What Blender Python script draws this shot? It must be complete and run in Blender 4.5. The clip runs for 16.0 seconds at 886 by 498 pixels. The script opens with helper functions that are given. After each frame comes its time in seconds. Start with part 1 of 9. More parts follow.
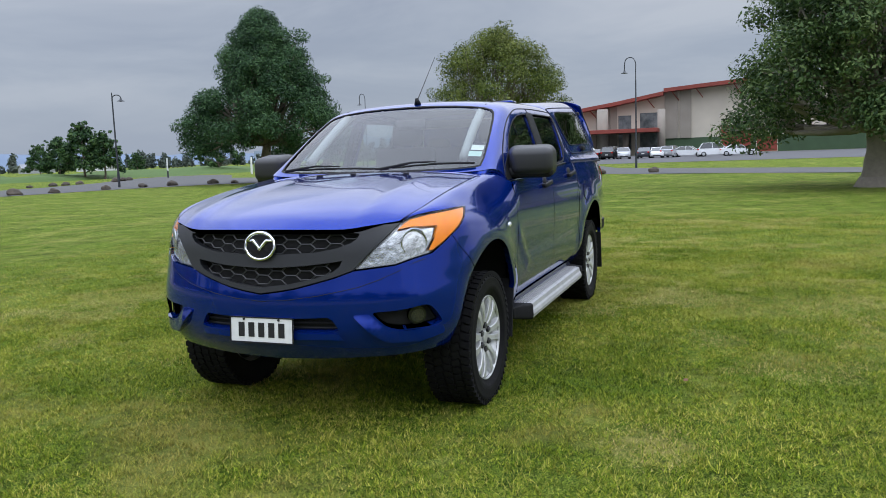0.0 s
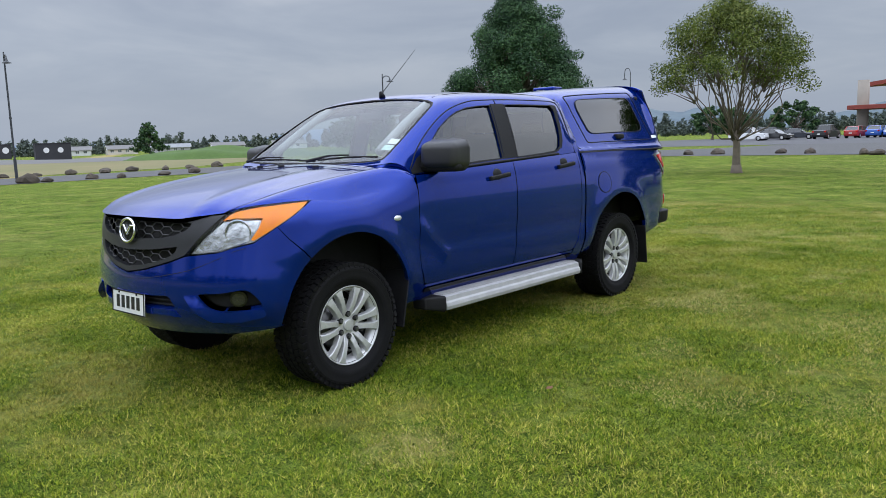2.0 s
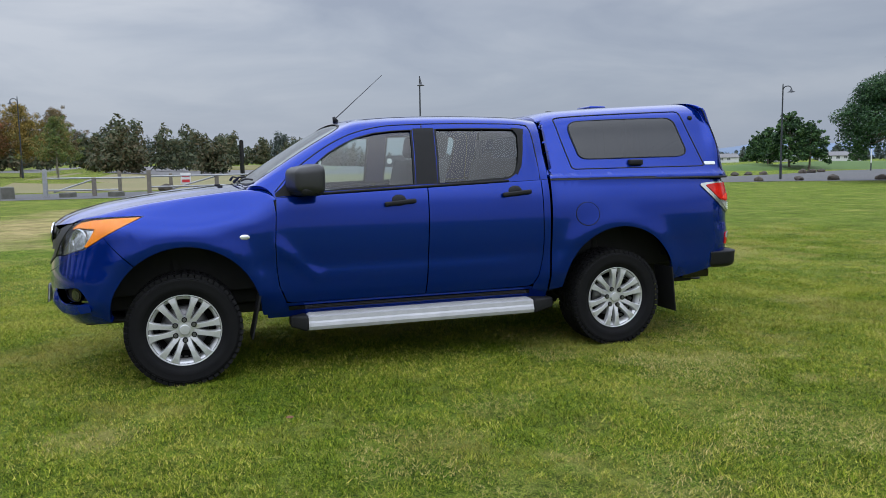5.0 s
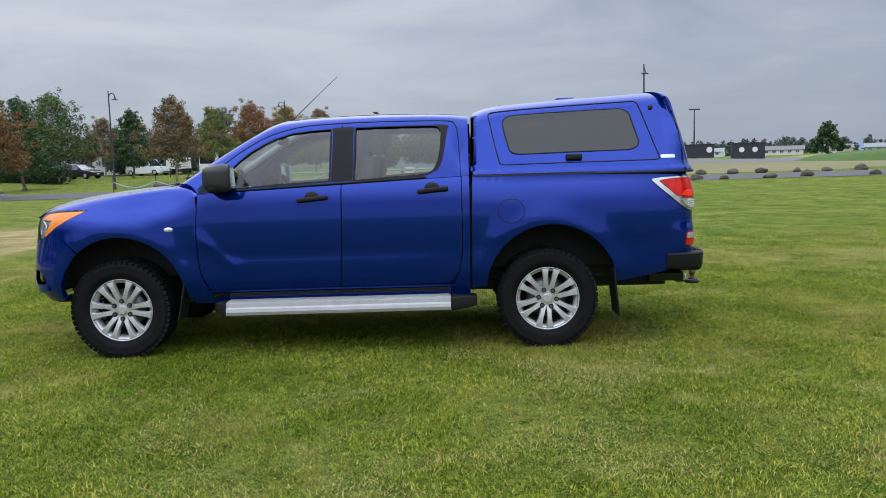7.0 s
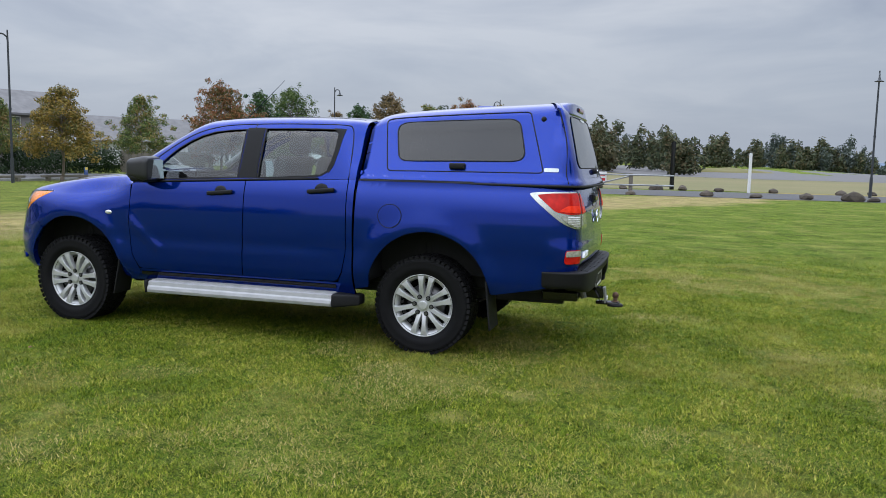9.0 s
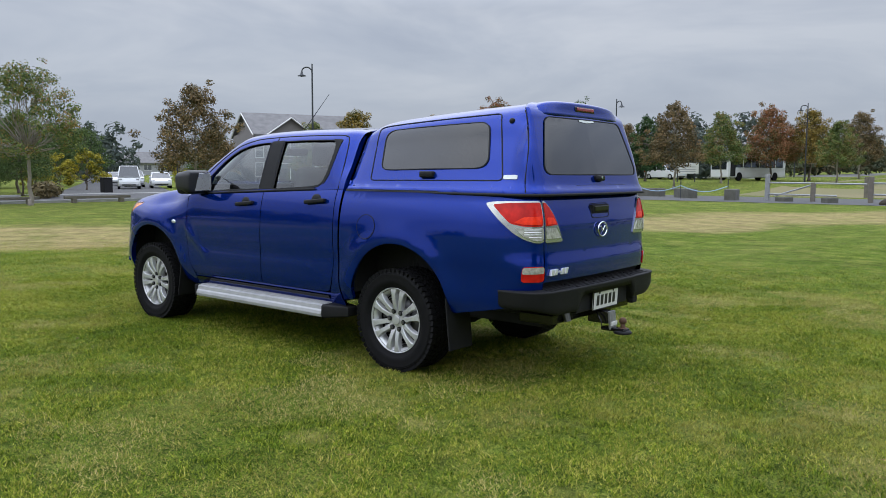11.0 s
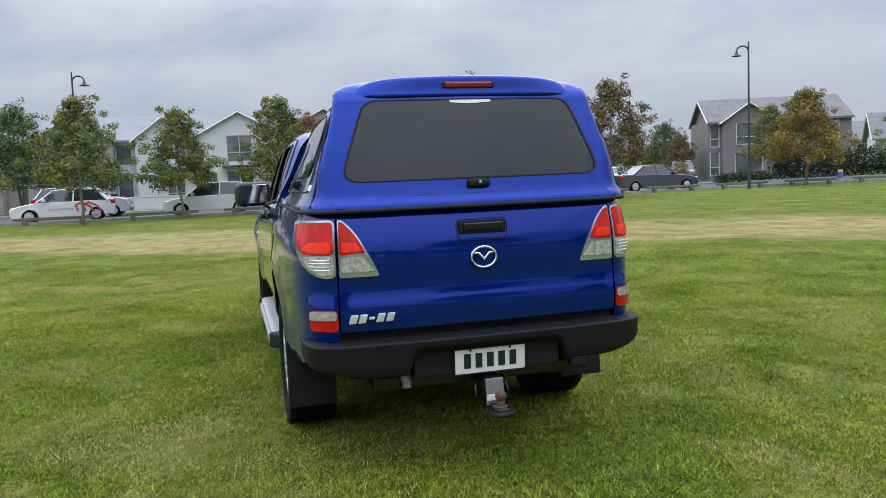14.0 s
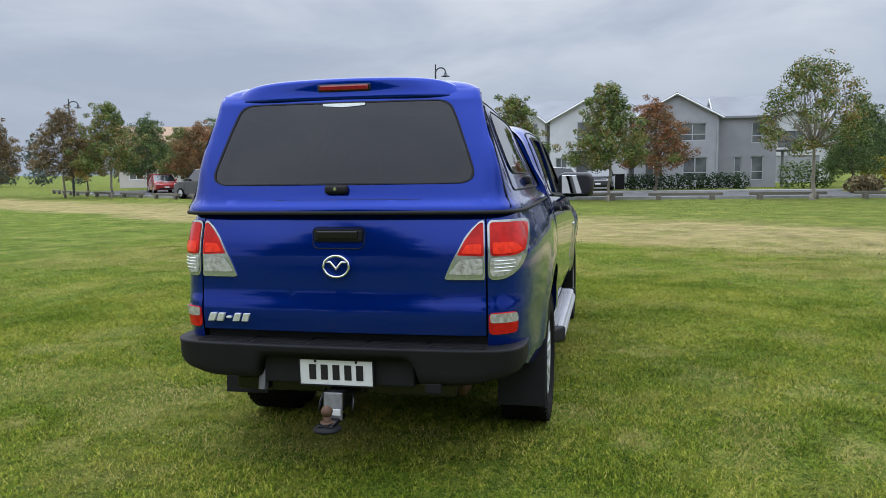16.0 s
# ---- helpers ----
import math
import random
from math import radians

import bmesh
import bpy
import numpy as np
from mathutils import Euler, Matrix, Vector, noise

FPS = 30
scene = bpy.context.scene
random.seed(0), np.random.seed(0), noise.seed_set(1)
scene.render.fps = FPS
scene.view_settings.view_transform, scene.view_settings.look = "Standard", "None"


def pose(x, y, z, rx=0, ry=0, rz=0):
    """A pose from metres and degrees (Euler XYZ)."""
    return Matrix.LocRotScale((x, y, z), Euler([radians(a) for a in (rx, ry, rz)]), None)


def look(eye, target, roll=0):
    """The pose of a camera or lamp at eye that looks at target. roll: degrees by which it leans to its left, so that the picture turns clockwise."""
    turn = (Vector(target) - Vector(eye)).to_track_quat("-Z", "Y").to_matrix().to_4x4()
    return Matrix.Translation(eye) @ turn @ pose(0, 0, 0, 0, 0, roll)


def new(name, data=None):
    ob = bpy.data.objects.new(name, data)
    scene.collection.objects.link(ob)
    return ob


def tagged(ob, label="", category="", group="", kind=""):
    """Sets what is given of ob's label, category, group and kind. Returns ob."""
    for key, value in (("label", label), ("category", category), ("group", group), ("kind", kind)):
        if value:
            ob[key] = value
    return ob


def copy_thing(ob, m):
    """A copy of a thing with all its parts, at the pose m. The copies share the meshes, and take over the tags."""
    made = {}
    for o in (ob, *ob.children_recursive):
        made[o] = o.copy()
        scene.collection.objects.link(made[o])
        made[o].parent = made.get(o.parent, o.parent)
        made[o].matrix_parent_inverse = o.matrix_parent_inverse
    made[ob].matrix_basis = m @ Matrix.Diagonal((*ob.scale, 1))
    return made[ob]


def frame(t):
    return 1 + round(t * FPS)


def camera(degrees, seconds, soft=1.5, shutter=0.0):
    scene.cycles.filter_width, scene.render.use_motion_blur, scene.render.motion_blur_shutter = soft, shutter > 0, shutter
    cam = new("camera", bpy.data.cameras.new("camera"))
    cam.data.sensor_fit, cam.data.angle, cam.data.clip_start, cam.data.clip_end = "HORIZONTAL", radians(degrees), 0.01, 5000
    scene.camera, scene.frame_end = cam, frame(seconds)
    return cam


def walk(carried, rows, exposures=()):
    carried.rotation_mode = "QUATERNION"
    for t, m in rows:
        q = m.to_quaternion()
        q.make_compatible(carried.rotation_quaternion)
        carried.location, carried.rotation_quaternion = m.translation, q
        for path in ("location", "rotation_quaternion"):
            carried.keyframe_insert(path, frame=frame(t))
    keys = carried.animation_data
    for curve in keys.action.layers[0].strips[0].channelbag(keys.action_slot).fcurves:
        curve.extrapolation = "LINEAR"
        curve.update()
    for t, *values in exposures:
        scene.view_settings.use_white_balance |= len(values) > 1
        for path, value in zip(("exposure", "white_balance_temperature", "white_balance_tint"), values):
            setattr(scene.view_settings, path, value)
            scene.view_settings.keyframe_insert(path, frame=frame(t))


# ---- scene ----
# ---- light of the day ----
EXPOSURES = [(0.0, 0.30), (1.0, 0.38), (2.0, 0.29), (3.0, 0.20), (6.5, 0.21), (7.5, 0.25), (8.7, 0.23), (11.0, 0.15), (12.0, 0.21), (13.3, 0.33), (14.2, 0.34), (15.5, 0.31), (16.0, 0.34)]
# ---- camera ----
cam = camera(58.83, 16.0, soft=0.75)
# seconds, eye, a point looked at, roll
PATH = [
    (0.0, (5.756, 2.210, 1.374), (-3.526, -1.317, 0.190), -2.08),
    (0.5, (5.583, 2.786, 1.366), (-3.333, -1.595, 0.216), -2.11),
    (1.0, (5.334, 3.364, 1.374), (-3.269, -1.585, 0.153), -2.32),
    (1.5, (5.026, 3.889, 1.394), (-3.214, -1.607, 0.018), -1.50),
    (2.0, (4.655, 4.308, 1.412), (-2.792, -2.224, 0.041), -1.92),
    (2.5, (4.230, 4.765, 1.435), (-2.339, -2.655, 0.101), -1.64),
    (3.0, (3.742, 5.087, 1.414), (-2.367, -2.723, 0.116), -1.46),
    (3.5, (3.243, 5.409, 1.422), (-2.076, -2.967, 0.183), -1.62),
    (4.0, (2.695, 5.705, 1.415), (-1.869, -3.113, 0.228), -1.34),
    (4.2, (2.457, 5.796, 1.406), (-1.880, -3.140, 0.250), -0.90),
    (4.9, (1.676, 6.195, 1.406), (-1.566, -3.203, 0.322), -0.92),
    (5.6, (0.843, 6.508, 1.407), (-1.296, -3.205, 0.361), -1.05),
    (6.3, (-0.024, 6.651, 1.406), (-1.016, -3.243, 0.348), -1.21),
    (6.5, (-0.271, 6.662, 1.403), (-1.141, -3.244, 0.347), -1.00),
    (7.0, (-0.893, 6.706, 1.386), (-0.789, -3.232, 0.284), -1.72),
    (7.5, (-1.531, 6.705, 1.385), (-0.491, -3.176, 0.258), -2.47),
    (8.0, (-2.188, 6.648, 1.408), (-0.297, -3.111, 0.316), -2.20),
    (8.5, (-2.847, 6.584, 1.431), (-0.447, -3.060, 0.318), -1.73),
    (8.7, (-3.097, 6.503, 1.407), (-0.541, -3.103, 0.317), 0.31),
    (9.4, (-3.991, 6.299, 1.417), (-0.423, -2.982, 0.359), 0.50),
    (10.1, (-4.769, 5.884, 1.430), (-0.014, -2.854, 0.415), 0.49),
    (10.8, (-5.309, 5.198, 1.433), (0.640, -2.781, 0.457), 0.43),
    (11.0, (-5.436, 4.969, 1.401), (0.912, -2.699, 0.445), 0.25),
    (11.5, (-5.724, 4.380, 1.396), (1.342, -2.634, 0.470), -0.37),
    (12.0, (-5.961, 3.756, 1.402), (1.755, -2.539, 0.480), 0.16),
    (12.5, (-6.082, 3.106, 1.407), (2.240, -2.359, 0.475), -0.42),
    (13.0, (-6.225, 2.454, 1.405), (2.640, -2.074, 0.452), -1.10),
    (13.5, (-6.282, 1.809, 1.401), (2.981, -1.829, 0.430), -1.36),
    (14.0, (-6.346, 1.166, 1.419), (3.264, -1.433, 0.473), -2.41),
    (14.5, (-6.365, 0.566, 1.436), (3.464, -1.029, 0.510), -0.52),
    (15.0, (-6.337, -0.024, 1.461), (3.616, -0.199, 0.511), 0.12),
    (15.5, (-6.325, -0.630, 1.472), (3.579, 0.358, 0.505), -0.08),
    (16.0, (-6.216, -1.237, 1.457), (3.518, 0.828, 0.456), -0.80),
]
walk(cam, [(t, look(eye, aim, roll)) for t, eye, aim, roll in PATH], EXPOSURES)

# ---- overcast sky and a weak, wide sun ----
world = bpy.data.worlds.new("overcast_sky")
scene.world = world
world.use_nodes = True
wn, wl = world.node_tree.nodes, world.node_tree.links
wn.clear()


def wnode(kind, **values):
    n = wn.new(kind)
    for k, v in values.items():
        n.inputs[k].default_value = v
    return n


coord = wn.new("ShaderNodeTexCoord")
sky = wn.new("ShaderNodeTexSky")
sky.sky_type, sky.sun_disc = "NISHITA", False
sky.sun_elevation, sky.sun_rotation, sky.air_density, sky.dust_density = radians(48), radians(150), 1.2, 2.0
sep = wn.new("ShaderNodeSeparateXYZ")
wl.new(coord.outputs["Generated"], sep.inputs[0])
rise = wn.new("ShaderNodeMath"); rise.operation = "MAXIMUM"; rise.inputs[1].default_value = 0.0
wl.new(sep.outputs["Z"], rise.inputs[0])
lift = wn.new("ShaderNodeMath"); lift.operation = "ADD"; lift.inputs[1].default_value = 0.16
wl.new(rise.outputs[0], lift.inputs[0])
flat = wn.new("ShaderNodeVectorMath"); flat.operation = "DIVIDE"
wl.new(coord.outputs["Generated"], flat.inputs[0])
wl.new(lift.outputs[0], flat.inputs[1])
big = wnode("ShaderNodeTexNoise", Scale=0.9, Detail=5.0, Roughness=0.55, Distortion=0.4)
wl.new(flat.outputs[0], big.inputs["Vector"])
ramp = wn.new("ShaderNodeValToRGB")
ramp.color_ramp.elements[0].position, ramp.color_ramp.elements[0].color = 0.36, (0.366, 0.418, 0.535, 1)
ramp.color_ramp.elements[1].position, ramp.color_ramp.elements[1].color = 0.66, (0.632, 0.672, 0.755, 1)
mid = ramp.color_ramp.elements.new(0.5); mid.color = (0.470, 0.522, 0.628, 1)
wl.new(big.outputs["Fac"], ramp.inputs[0])
# clouds thin to a blue-grey band low down
low = wn.new("ShaderNodeMapRange")
low.inputs[1].default_value, low.inputs[2].default_value = 0.0, 0.22
wl.new(rise.outputs[0], low.inputs[0])
band = wn.new("ShaderNodeMixRGB")
band.inputs[1].default_value = (0.384, 0.452, 0.572, 1)
wl.new(low.outputs[0], band.inputs[0])
wl.new(ramp.outputs[0], band.inputs[2])
high = wn.new("ShaderNodeMapRange")
high.inputs[1].default_value, high.inputs[2].default_value, high.inputs[3].default_value, high.inputs[4].default_value = 0.2, 0.75, 1.0, 5.0
wl.new(rise.outputs[0], high.inputs[0])
gain = wn.new("ShaderNodeVectorMath"); gain.operation = "SCALE"
wl.new(band.outputs[0], gain.inputs[0]); wl.new(high.outputs[0], gain.inputs["Scale"])
# the cloud is thicker to the west
west = wn.new("ShaderNodeMapRange")
west.inputs[1].default_value, west.inputs[2].default_value, west.inputs[3].default_value, west.inputs[4].default_value = -0.9, 0.5, 0.87, 1.03
wl.new(sep.outputs["X"], west.inputs[0])
thick = wn.new("ShaderNodeVectorMath"); thick.operation = "SCALE"
wl.new(gain.outputs[0], thick.inputs[0]); wl.new(west.outputs[0], thick.inputs["Scale"])
b_sky, b_cloud = wn.new("ShaderNodeBackground"), wn.new("ShaderNodeBackground")
b_sky.inputs["Strength"].default_value, b_cloud.inputs["Strength"].default_value = 0.08, 0.84
wl.new(sky.outputs[0], b_sky.inputs["Color"]); wl.new(thick.outputs[0], b_cloud.inputs["Color"])
both = wn.new("ShaderNodeMixShader"); both.inputs[0].default_value = 0.9
wl.new(b_sky.outputs[0], both.inputs[1]); wl.new(b_cloud.outputs[0], both.inputs[2])
wout = wn.new("ShaderNodeOutputWorld")
wl.new(both.outputs[0], wout.inputs["Surface"])

sun_data = bpy.data.lights.new("sun", "SUN")
sun_data.energy, sun_data.angle, sun_data.color = 0.6, radians(150), (1.0, 0.96, 0.9)
sun = new("sun", sun_data)
sun.matrix_world = look((-20, 35, 50), (0, 0, 0))

# ---- materials ----
MATS = {}


def material(name, colour, rough=0.5, metal=0.0, spec=0.5, coat=0.0, vary=0.0, scale=8.0, fine=0.0, fine_scale=120.0, bump=0.0, bump_scale=60.0,
             tint=None, rand=0.0, emit=None, coat_ior=1.5):
    """A node material: base colour with broad and fine variation, and fine relief."""
    if name in MATS:
        return MATS[name]
    m = bpy.data.materials.new(name)
    MATS[name] = m
    m.use_nodes = True
    n, l = m.node_tree.nodes, m.node_tree.links
    p = n["Principled BSDF"]
    p.inputs["Base Color"].default_value = (*colour, 1)
    p.inputs["Roughness"].default_value = rough
    p.inputs["Metallic"].default_value = metal
    p.inputs["Specular IOR Level"].default_value = spec
    p.inputs["Coat Weight"].default_value = coat
    p.inputs["Coat Roughness"].default_value = 0.03
    p.inputs["Coat IOR"].default_value = coat_ior
    if emit:
        p.inputs["Emission Color"].default_value = (*emit[:3], 1)
        p.inputs["Emission Strength"].default_value = emit[3]
    tc = n.new("ShaderNodeTexCoord")
    last = None
    if vary or fine:
        last = n.new("ShaderNodeRGB"); last.outputs[0].default_value = (*colour, 1)
        for amount, size, det in ((vary, scale, 4.0), (fine, fine_scale, 2.0)):
            if not amount:
                continue
            t = n.new("ShaderNodeTexNoise")
            t.inputs["Scale"].default_value, t.inputs["Detail"].default_value = size, det
            l.new(tc.outputs["Object"], t.inputs["Vector"])
            r = n.new("ShaderNodeMapRange")
            r.inputs[1].default_value, r.inputs[2].default_value = 0.3, 0.7
            l.new(t.outputs["Fac"], r.inputs[0])
            mx = n.new("ShaderNodeMixRGB")
            other = tint if tint and size == scale else tuple(c * (1 - amount) for c in colour)
            mx.inputs[2].default_value = (*other, 1)
            l.new(last.outputs[0], mx.inputs[1])
            if tint and size == scale:
                k = n.new("ShaderNodeMath"); k.operation = "MULTIPLY"; k.inputs[1].default_value = amount
                l.new(r.outputs[0], k.inputs[0]); l.new(k.outputs[0], mx.inputs[0])
            else:
                l.new(r.outputs[0], mx.inputs[0])
            last = mx
    if rand:
        if last is None:
            last = n.new("ShaderNodeRGB"); last.outputs[0].default_value = (*colour, 1)
        g = n.new("ShaderNodeNewGeometry")
        o = n.new("ShaderNodeObjectInfo")
        a = n.new("ShaderNodeMath"); a.operation = "ADD"
        l.new(g.outputs["Random Per Island"], a.inputs[0]); l.new(o.outputs["Random"], a.inputs[1])
        w = n.new("ShaderNodeMath"); w.operation = "FRACT"
        l.new(a.outputs[0], w.inputs[0])
        r = n.new("ShaderNodeMapRange")
        r.inputs[3].default_value, r.inputs[4].default_value = 1 - rand, 1 + rand
        l.new(w.outputs[0], r.inputs[0])
        h = n.new("ShaderNodeHueSaturation")
        l.new(r.outputs[0], h.inputs["Value"]); l.new(last.outputs[0], h.inputs["Color"])
        last = h
    if last is not None:
        l.new(last.outputs[0], p.inputs["Base Color"])
    if bump:
        t = n.new("ShaderNodeTexNoise")
        t.inputs["Scale"].default_value, t.inputs["Detail"].default_value = bump_scale, 4.0
        l.new(tc.outputs["Object"], t.inputs["Vector"])
        b = n.new("ShaderNodeBump")
        b.inputs["Strength"].default_value, b.inputs["Distance"].default_value = bump, 0.01
        l.new(t.outputs["Fac"], b.inputs["Height"])
        l.new(b.outputs[0], p.inputs["Normal"])
    return m


def glass(name, tint, f0=0.04, haze=0.0, power=5.0):
    """A thin pane: what lies behind it, tinted, under a reflection that grows towards grazing view."""
    if name in MATS:
        return MATS[name]
    m = bpy.data.materials.new(name)
    MATS[name] = m
    m.use_nodes = True
    n, l = m.node_tree.nodes, m.node_tree.links
    n.remove(n["Principled BSDF"])
    tr, gl, lw, mx = n.new("ShaderNodeBsdfTransparent"), n.new("ShaderNodeBsdfGlossy"), n.new("ShaderNodeLayerWeight"), n.new("ShaderNodeMixShader")
    tr.inputs[0].default_value = (*tint, 1)
    gl.inputs["Roughness"].default_value = 0.02 + haze
    lw.inputs[0].default_value = 0.5
    pw = n.new("ShaderNodeMath"); pw.operation = "POWER"; pw.inputs[1].default_value = power
    ma = n.new("ShaderNodeMath"); ma.operation = "MULTIPLY_ADD"; ma.inputs[1].default_value, ma.inputs[2].default_value = 1 - f0, f0
    l.new(lw.outputs["Facing"], pw.inputs[0]); l.new(pw.outputs[0], ma.inputs[0])
    l.new(ma.outputs[0], mx.inputs[0]); l.new(tr.outputs[0], mx.inputs[1]); l.new(gl.outputs[0], mx.inputs[2])
    l.new(mx.outputs[0], n["Material Output"].inputs[0])
    return m


PAINT = material("blue_metallic_paint", (0.0002, 0.0235, 0.248), rough=0.13, metal=0.62, spec=0.03, coat_ior=1.36, coat=1.0, fine=0.12, fine_scale=900.0)
BLACK = material("black_textured_plastic", (0.011, 0.011, 0.0125), rough=0.62, spec=0.25, vary=0.25, scale=9, bump=0.12, bump_scale=350)
GLOSS = material("black_gloss_trim", (0.008, 0.008, 0.009), rough=0.15)
RUBBER = material("tyre_rubber", (0.0055, 0.0055, 0.0065), rough=0.72, spec=0.14, vary=0.35, scale=14, bump=0.2, bump_scale=200, tint=(0.012, 0.0115, 0.011))
SEAL = material("rubber_seal", (0.006, 0.006, 0.007), rough=0.8)
ALLOY = material("silver_alloy", (0.56, 0.565, 0.57), rough=0.34, metal=0.45, fine=0.1, fine_scale=60)
CHROME = material("chrome", (0.85, 0.86, 0.88), rough=0.06, metal=1.0)
STEP = material("brushed_aluminium", (0.44, 0.44, 0.45), rough=0.55, metal=0.35, vary=0.15, scale=14, bump=0.15, bump_scale=220)
# near-black for underbody parts and backings, with the shade of hollows in the colour
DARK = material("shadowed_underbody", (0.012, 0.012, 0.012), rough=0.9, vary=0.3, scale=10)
GREYGRILLE = material("charcoal_grille_plastic", (0.012, 0.013, 0.016), rough=0.42, bump=0.05, bump_scale=300)
MESHGREY = material("grey_mesh_plastic", (0.020, 0.021, 0.023), rough=0.45)
AMBER = material("amber_lens", (0.92, 0.27, 0.008), rough=0.25, spec=0.2, coat=0.5, coat_ior=1.25, vary=0.5, scale=22, tint=(0.70, 0.13, 0.006))
REDLENS = material("red_lens", (0.66, 0.018, 0.012), rough=0.12, spec=0.1, coat=0.6, coat_ior=1.3, vary=0.75, scale=16, tint=(0.26, 0.006, 0.006))
CLEARLENS = material("silver_lens", (0.82, 0.83, 0.84), rough=0.16, metal=0.45, coat=1.0, vary=0.35, scale=30, bump=0.10, bump_scale=40)
TAILCLEAR = material("silver_lamp_border", (0.50, 0.52, 0.49), rough=0.16, metal=0.75, coat=1.0, coat_ior=1.3, vary=0.15, scale=18)
FACETED = material("faceted_reflector", (0.58, 0.59, 0.60), rough=0.16, metal=0.8, coat=0.6, vary=0.45, scale=34, bump=0.45, bump_scale=30)
PLATE = material("white_plate", (0.72, 0.72, 0.70), rough=0.35, vary=0.08, scale=30)
INK = material("black_ink", (0.01, 0.01, 0.012), rough=0.5)
SEAT = material("grey_seat_cloth", (0.07, 0.07, 0.074), rough=0.9, fine=0.3, fine_scale=500)
DASH = material("grey_dashboard", (0.15, 0.16, 0.165), rough=0.7, fine=0.2, fine_scale=300)
STICKER = material("white_sticker", (0.75, 0.78, 0.76), rough=0.4, vary=0.1, scale=60)
TEAL = material("pale_green_sticker", (0.45, 0.62, 0.56), rough=0.4)
RUST = material("rusty_steel", (0.14, 0.075, 0.045), rough=0.7, metal=0.5, vary=0.5, scale=60, tint=(0.05, 0.04, 0.035))
GLASS = glass("screen_glass", (0.70, 0.76, 0.75), 0.10, 0.0, 4.4)
SIDEGLASS = glass("side_glass", (0.70, 0.79, 0.77), 0.07, 0.0, 2.4)
MIRRORBLACK = material("satin_black_mirror_cap", (0.018, 0.018, 0.02), rough=0.42, bump=0.05, bump_scale=300)
NUT = material("steel_nut", (0.16, 0.16, 0.165), rough=0.35, metal=0.8)
BRIGHT = material("bright_badge_metal", (0.80, 0.81, 0.82), rough=0.28, metal=0.6)
TINTED = glass("tinted_glass", (0.05, 0.052, 0.055), 0.055, 0.0, 2.6)
BRIGHTRED = material("bright_red_lens", (0.95, 0.050, 0.016), rough=0.2, spec=0.1, coat=0.5, coat_ior=1.3, vary=0.5, scale=45, tint=(0.55, 0.012, 0.008))
RIBBED = material("ribbed_clear_lens", (0.62, 0.62, 0.58), rough=0.18, metal=0.35, coat=1.0, vary=0.8, scale=45, tint=(0.22, 0.20, 0.17), bump=0.5, bump_scale=60)
LENS = glass("clear_lamp_lens", (0.97, 0.98, 0.98), 0.03)

# ---- mesh tools ----
def link(name, verts, faces, mat, parent=None, label="", smooth=True, normals=None, mats=None):
    me = bpy.data.meshes.new(name)
    me.from_pydata([tuple(v) for v in verts], [], [tuple(int(i) for i in q) for q in faces])
    if mat is not None:
        me.materials.append(mat)
    me.polygons.foreach_set("use_smooth", [smooth] * len(me.polygons))
    if normals is not None:
        me.normals_split_custom_set_from_vertices([tuple(q) for q in normals])
    me.update()
    ob = new(name, me)
    if parent is not None:
        ob.parent = parent
    if label:
        ob["label"] = label
    return ob


def part(name, bm, mat, parent, label="", smooth=False):
    me = bpy.data.meshes.new(name)
    bm.to_mesh(me)
    bm.free()
    me.materials.append(mat)
    if smooth:
        me.polygons.foreach_set("use_smooth", [True] * len(me.polygons))
    ob = new(name, me)
    ob.parent = parent
    if label:
        ob["label"] = label
    return ob


def thing(name, label, category, group="", kind="", at=(0, 0, 0), rz=0.0):
    ob = new(name)
    ob.matrix_basis = pose(*at, 0, 0, rz)
    return tagged(ob, label, category, group, kind)


def box(bm, x0, x1, y0, y1, z0, z1, bevel=0.0, m=None, segments=2):
    made = bmesh.ops.create_cube(bm, size=1.0, matrix=Matrix.Translation(((x0 + x1) / 2, (y0 + y1) / 2, (z0 + z1) / 2)) @ Matrix.Diagonal((abs(x1 - x0), abs(y1 - y0), abs(z1 - z0), 1)))
    vs = made["verts"]
    if bevel:
        es = list({e for v in vs for e in v.link_edges})
        r = bmesh.ops.bevel(bm, geom=es, offset=bevel, segments=segments, profile=0.5, affect="EDGES")
        vs = list({v for q in r["faces"] for v in q.verts} | {v for v in vs if v.is_valid})
    if m is not None:
        bmesh.ops.transform(bm, matrix=m, verts=vs)
    return vs


def rod(bm, a, b, r0, r1=None, sides=10, caps=True):
    a, b = Vector(a), Vector(b)
    q = (b - a).to_track_quat("Z", "Y").to_matrix().to_4x4()
    m = Matrix.Translation((a + b) / 2) @ q
    return bmesh.ops.create_cone(bm, cap_ends=caps, cap_tris=False, segments=sides, radius1=r0, radius2=r0 if r1 is None else r1, depth=(b - a).length, matrix=m)["verts"]


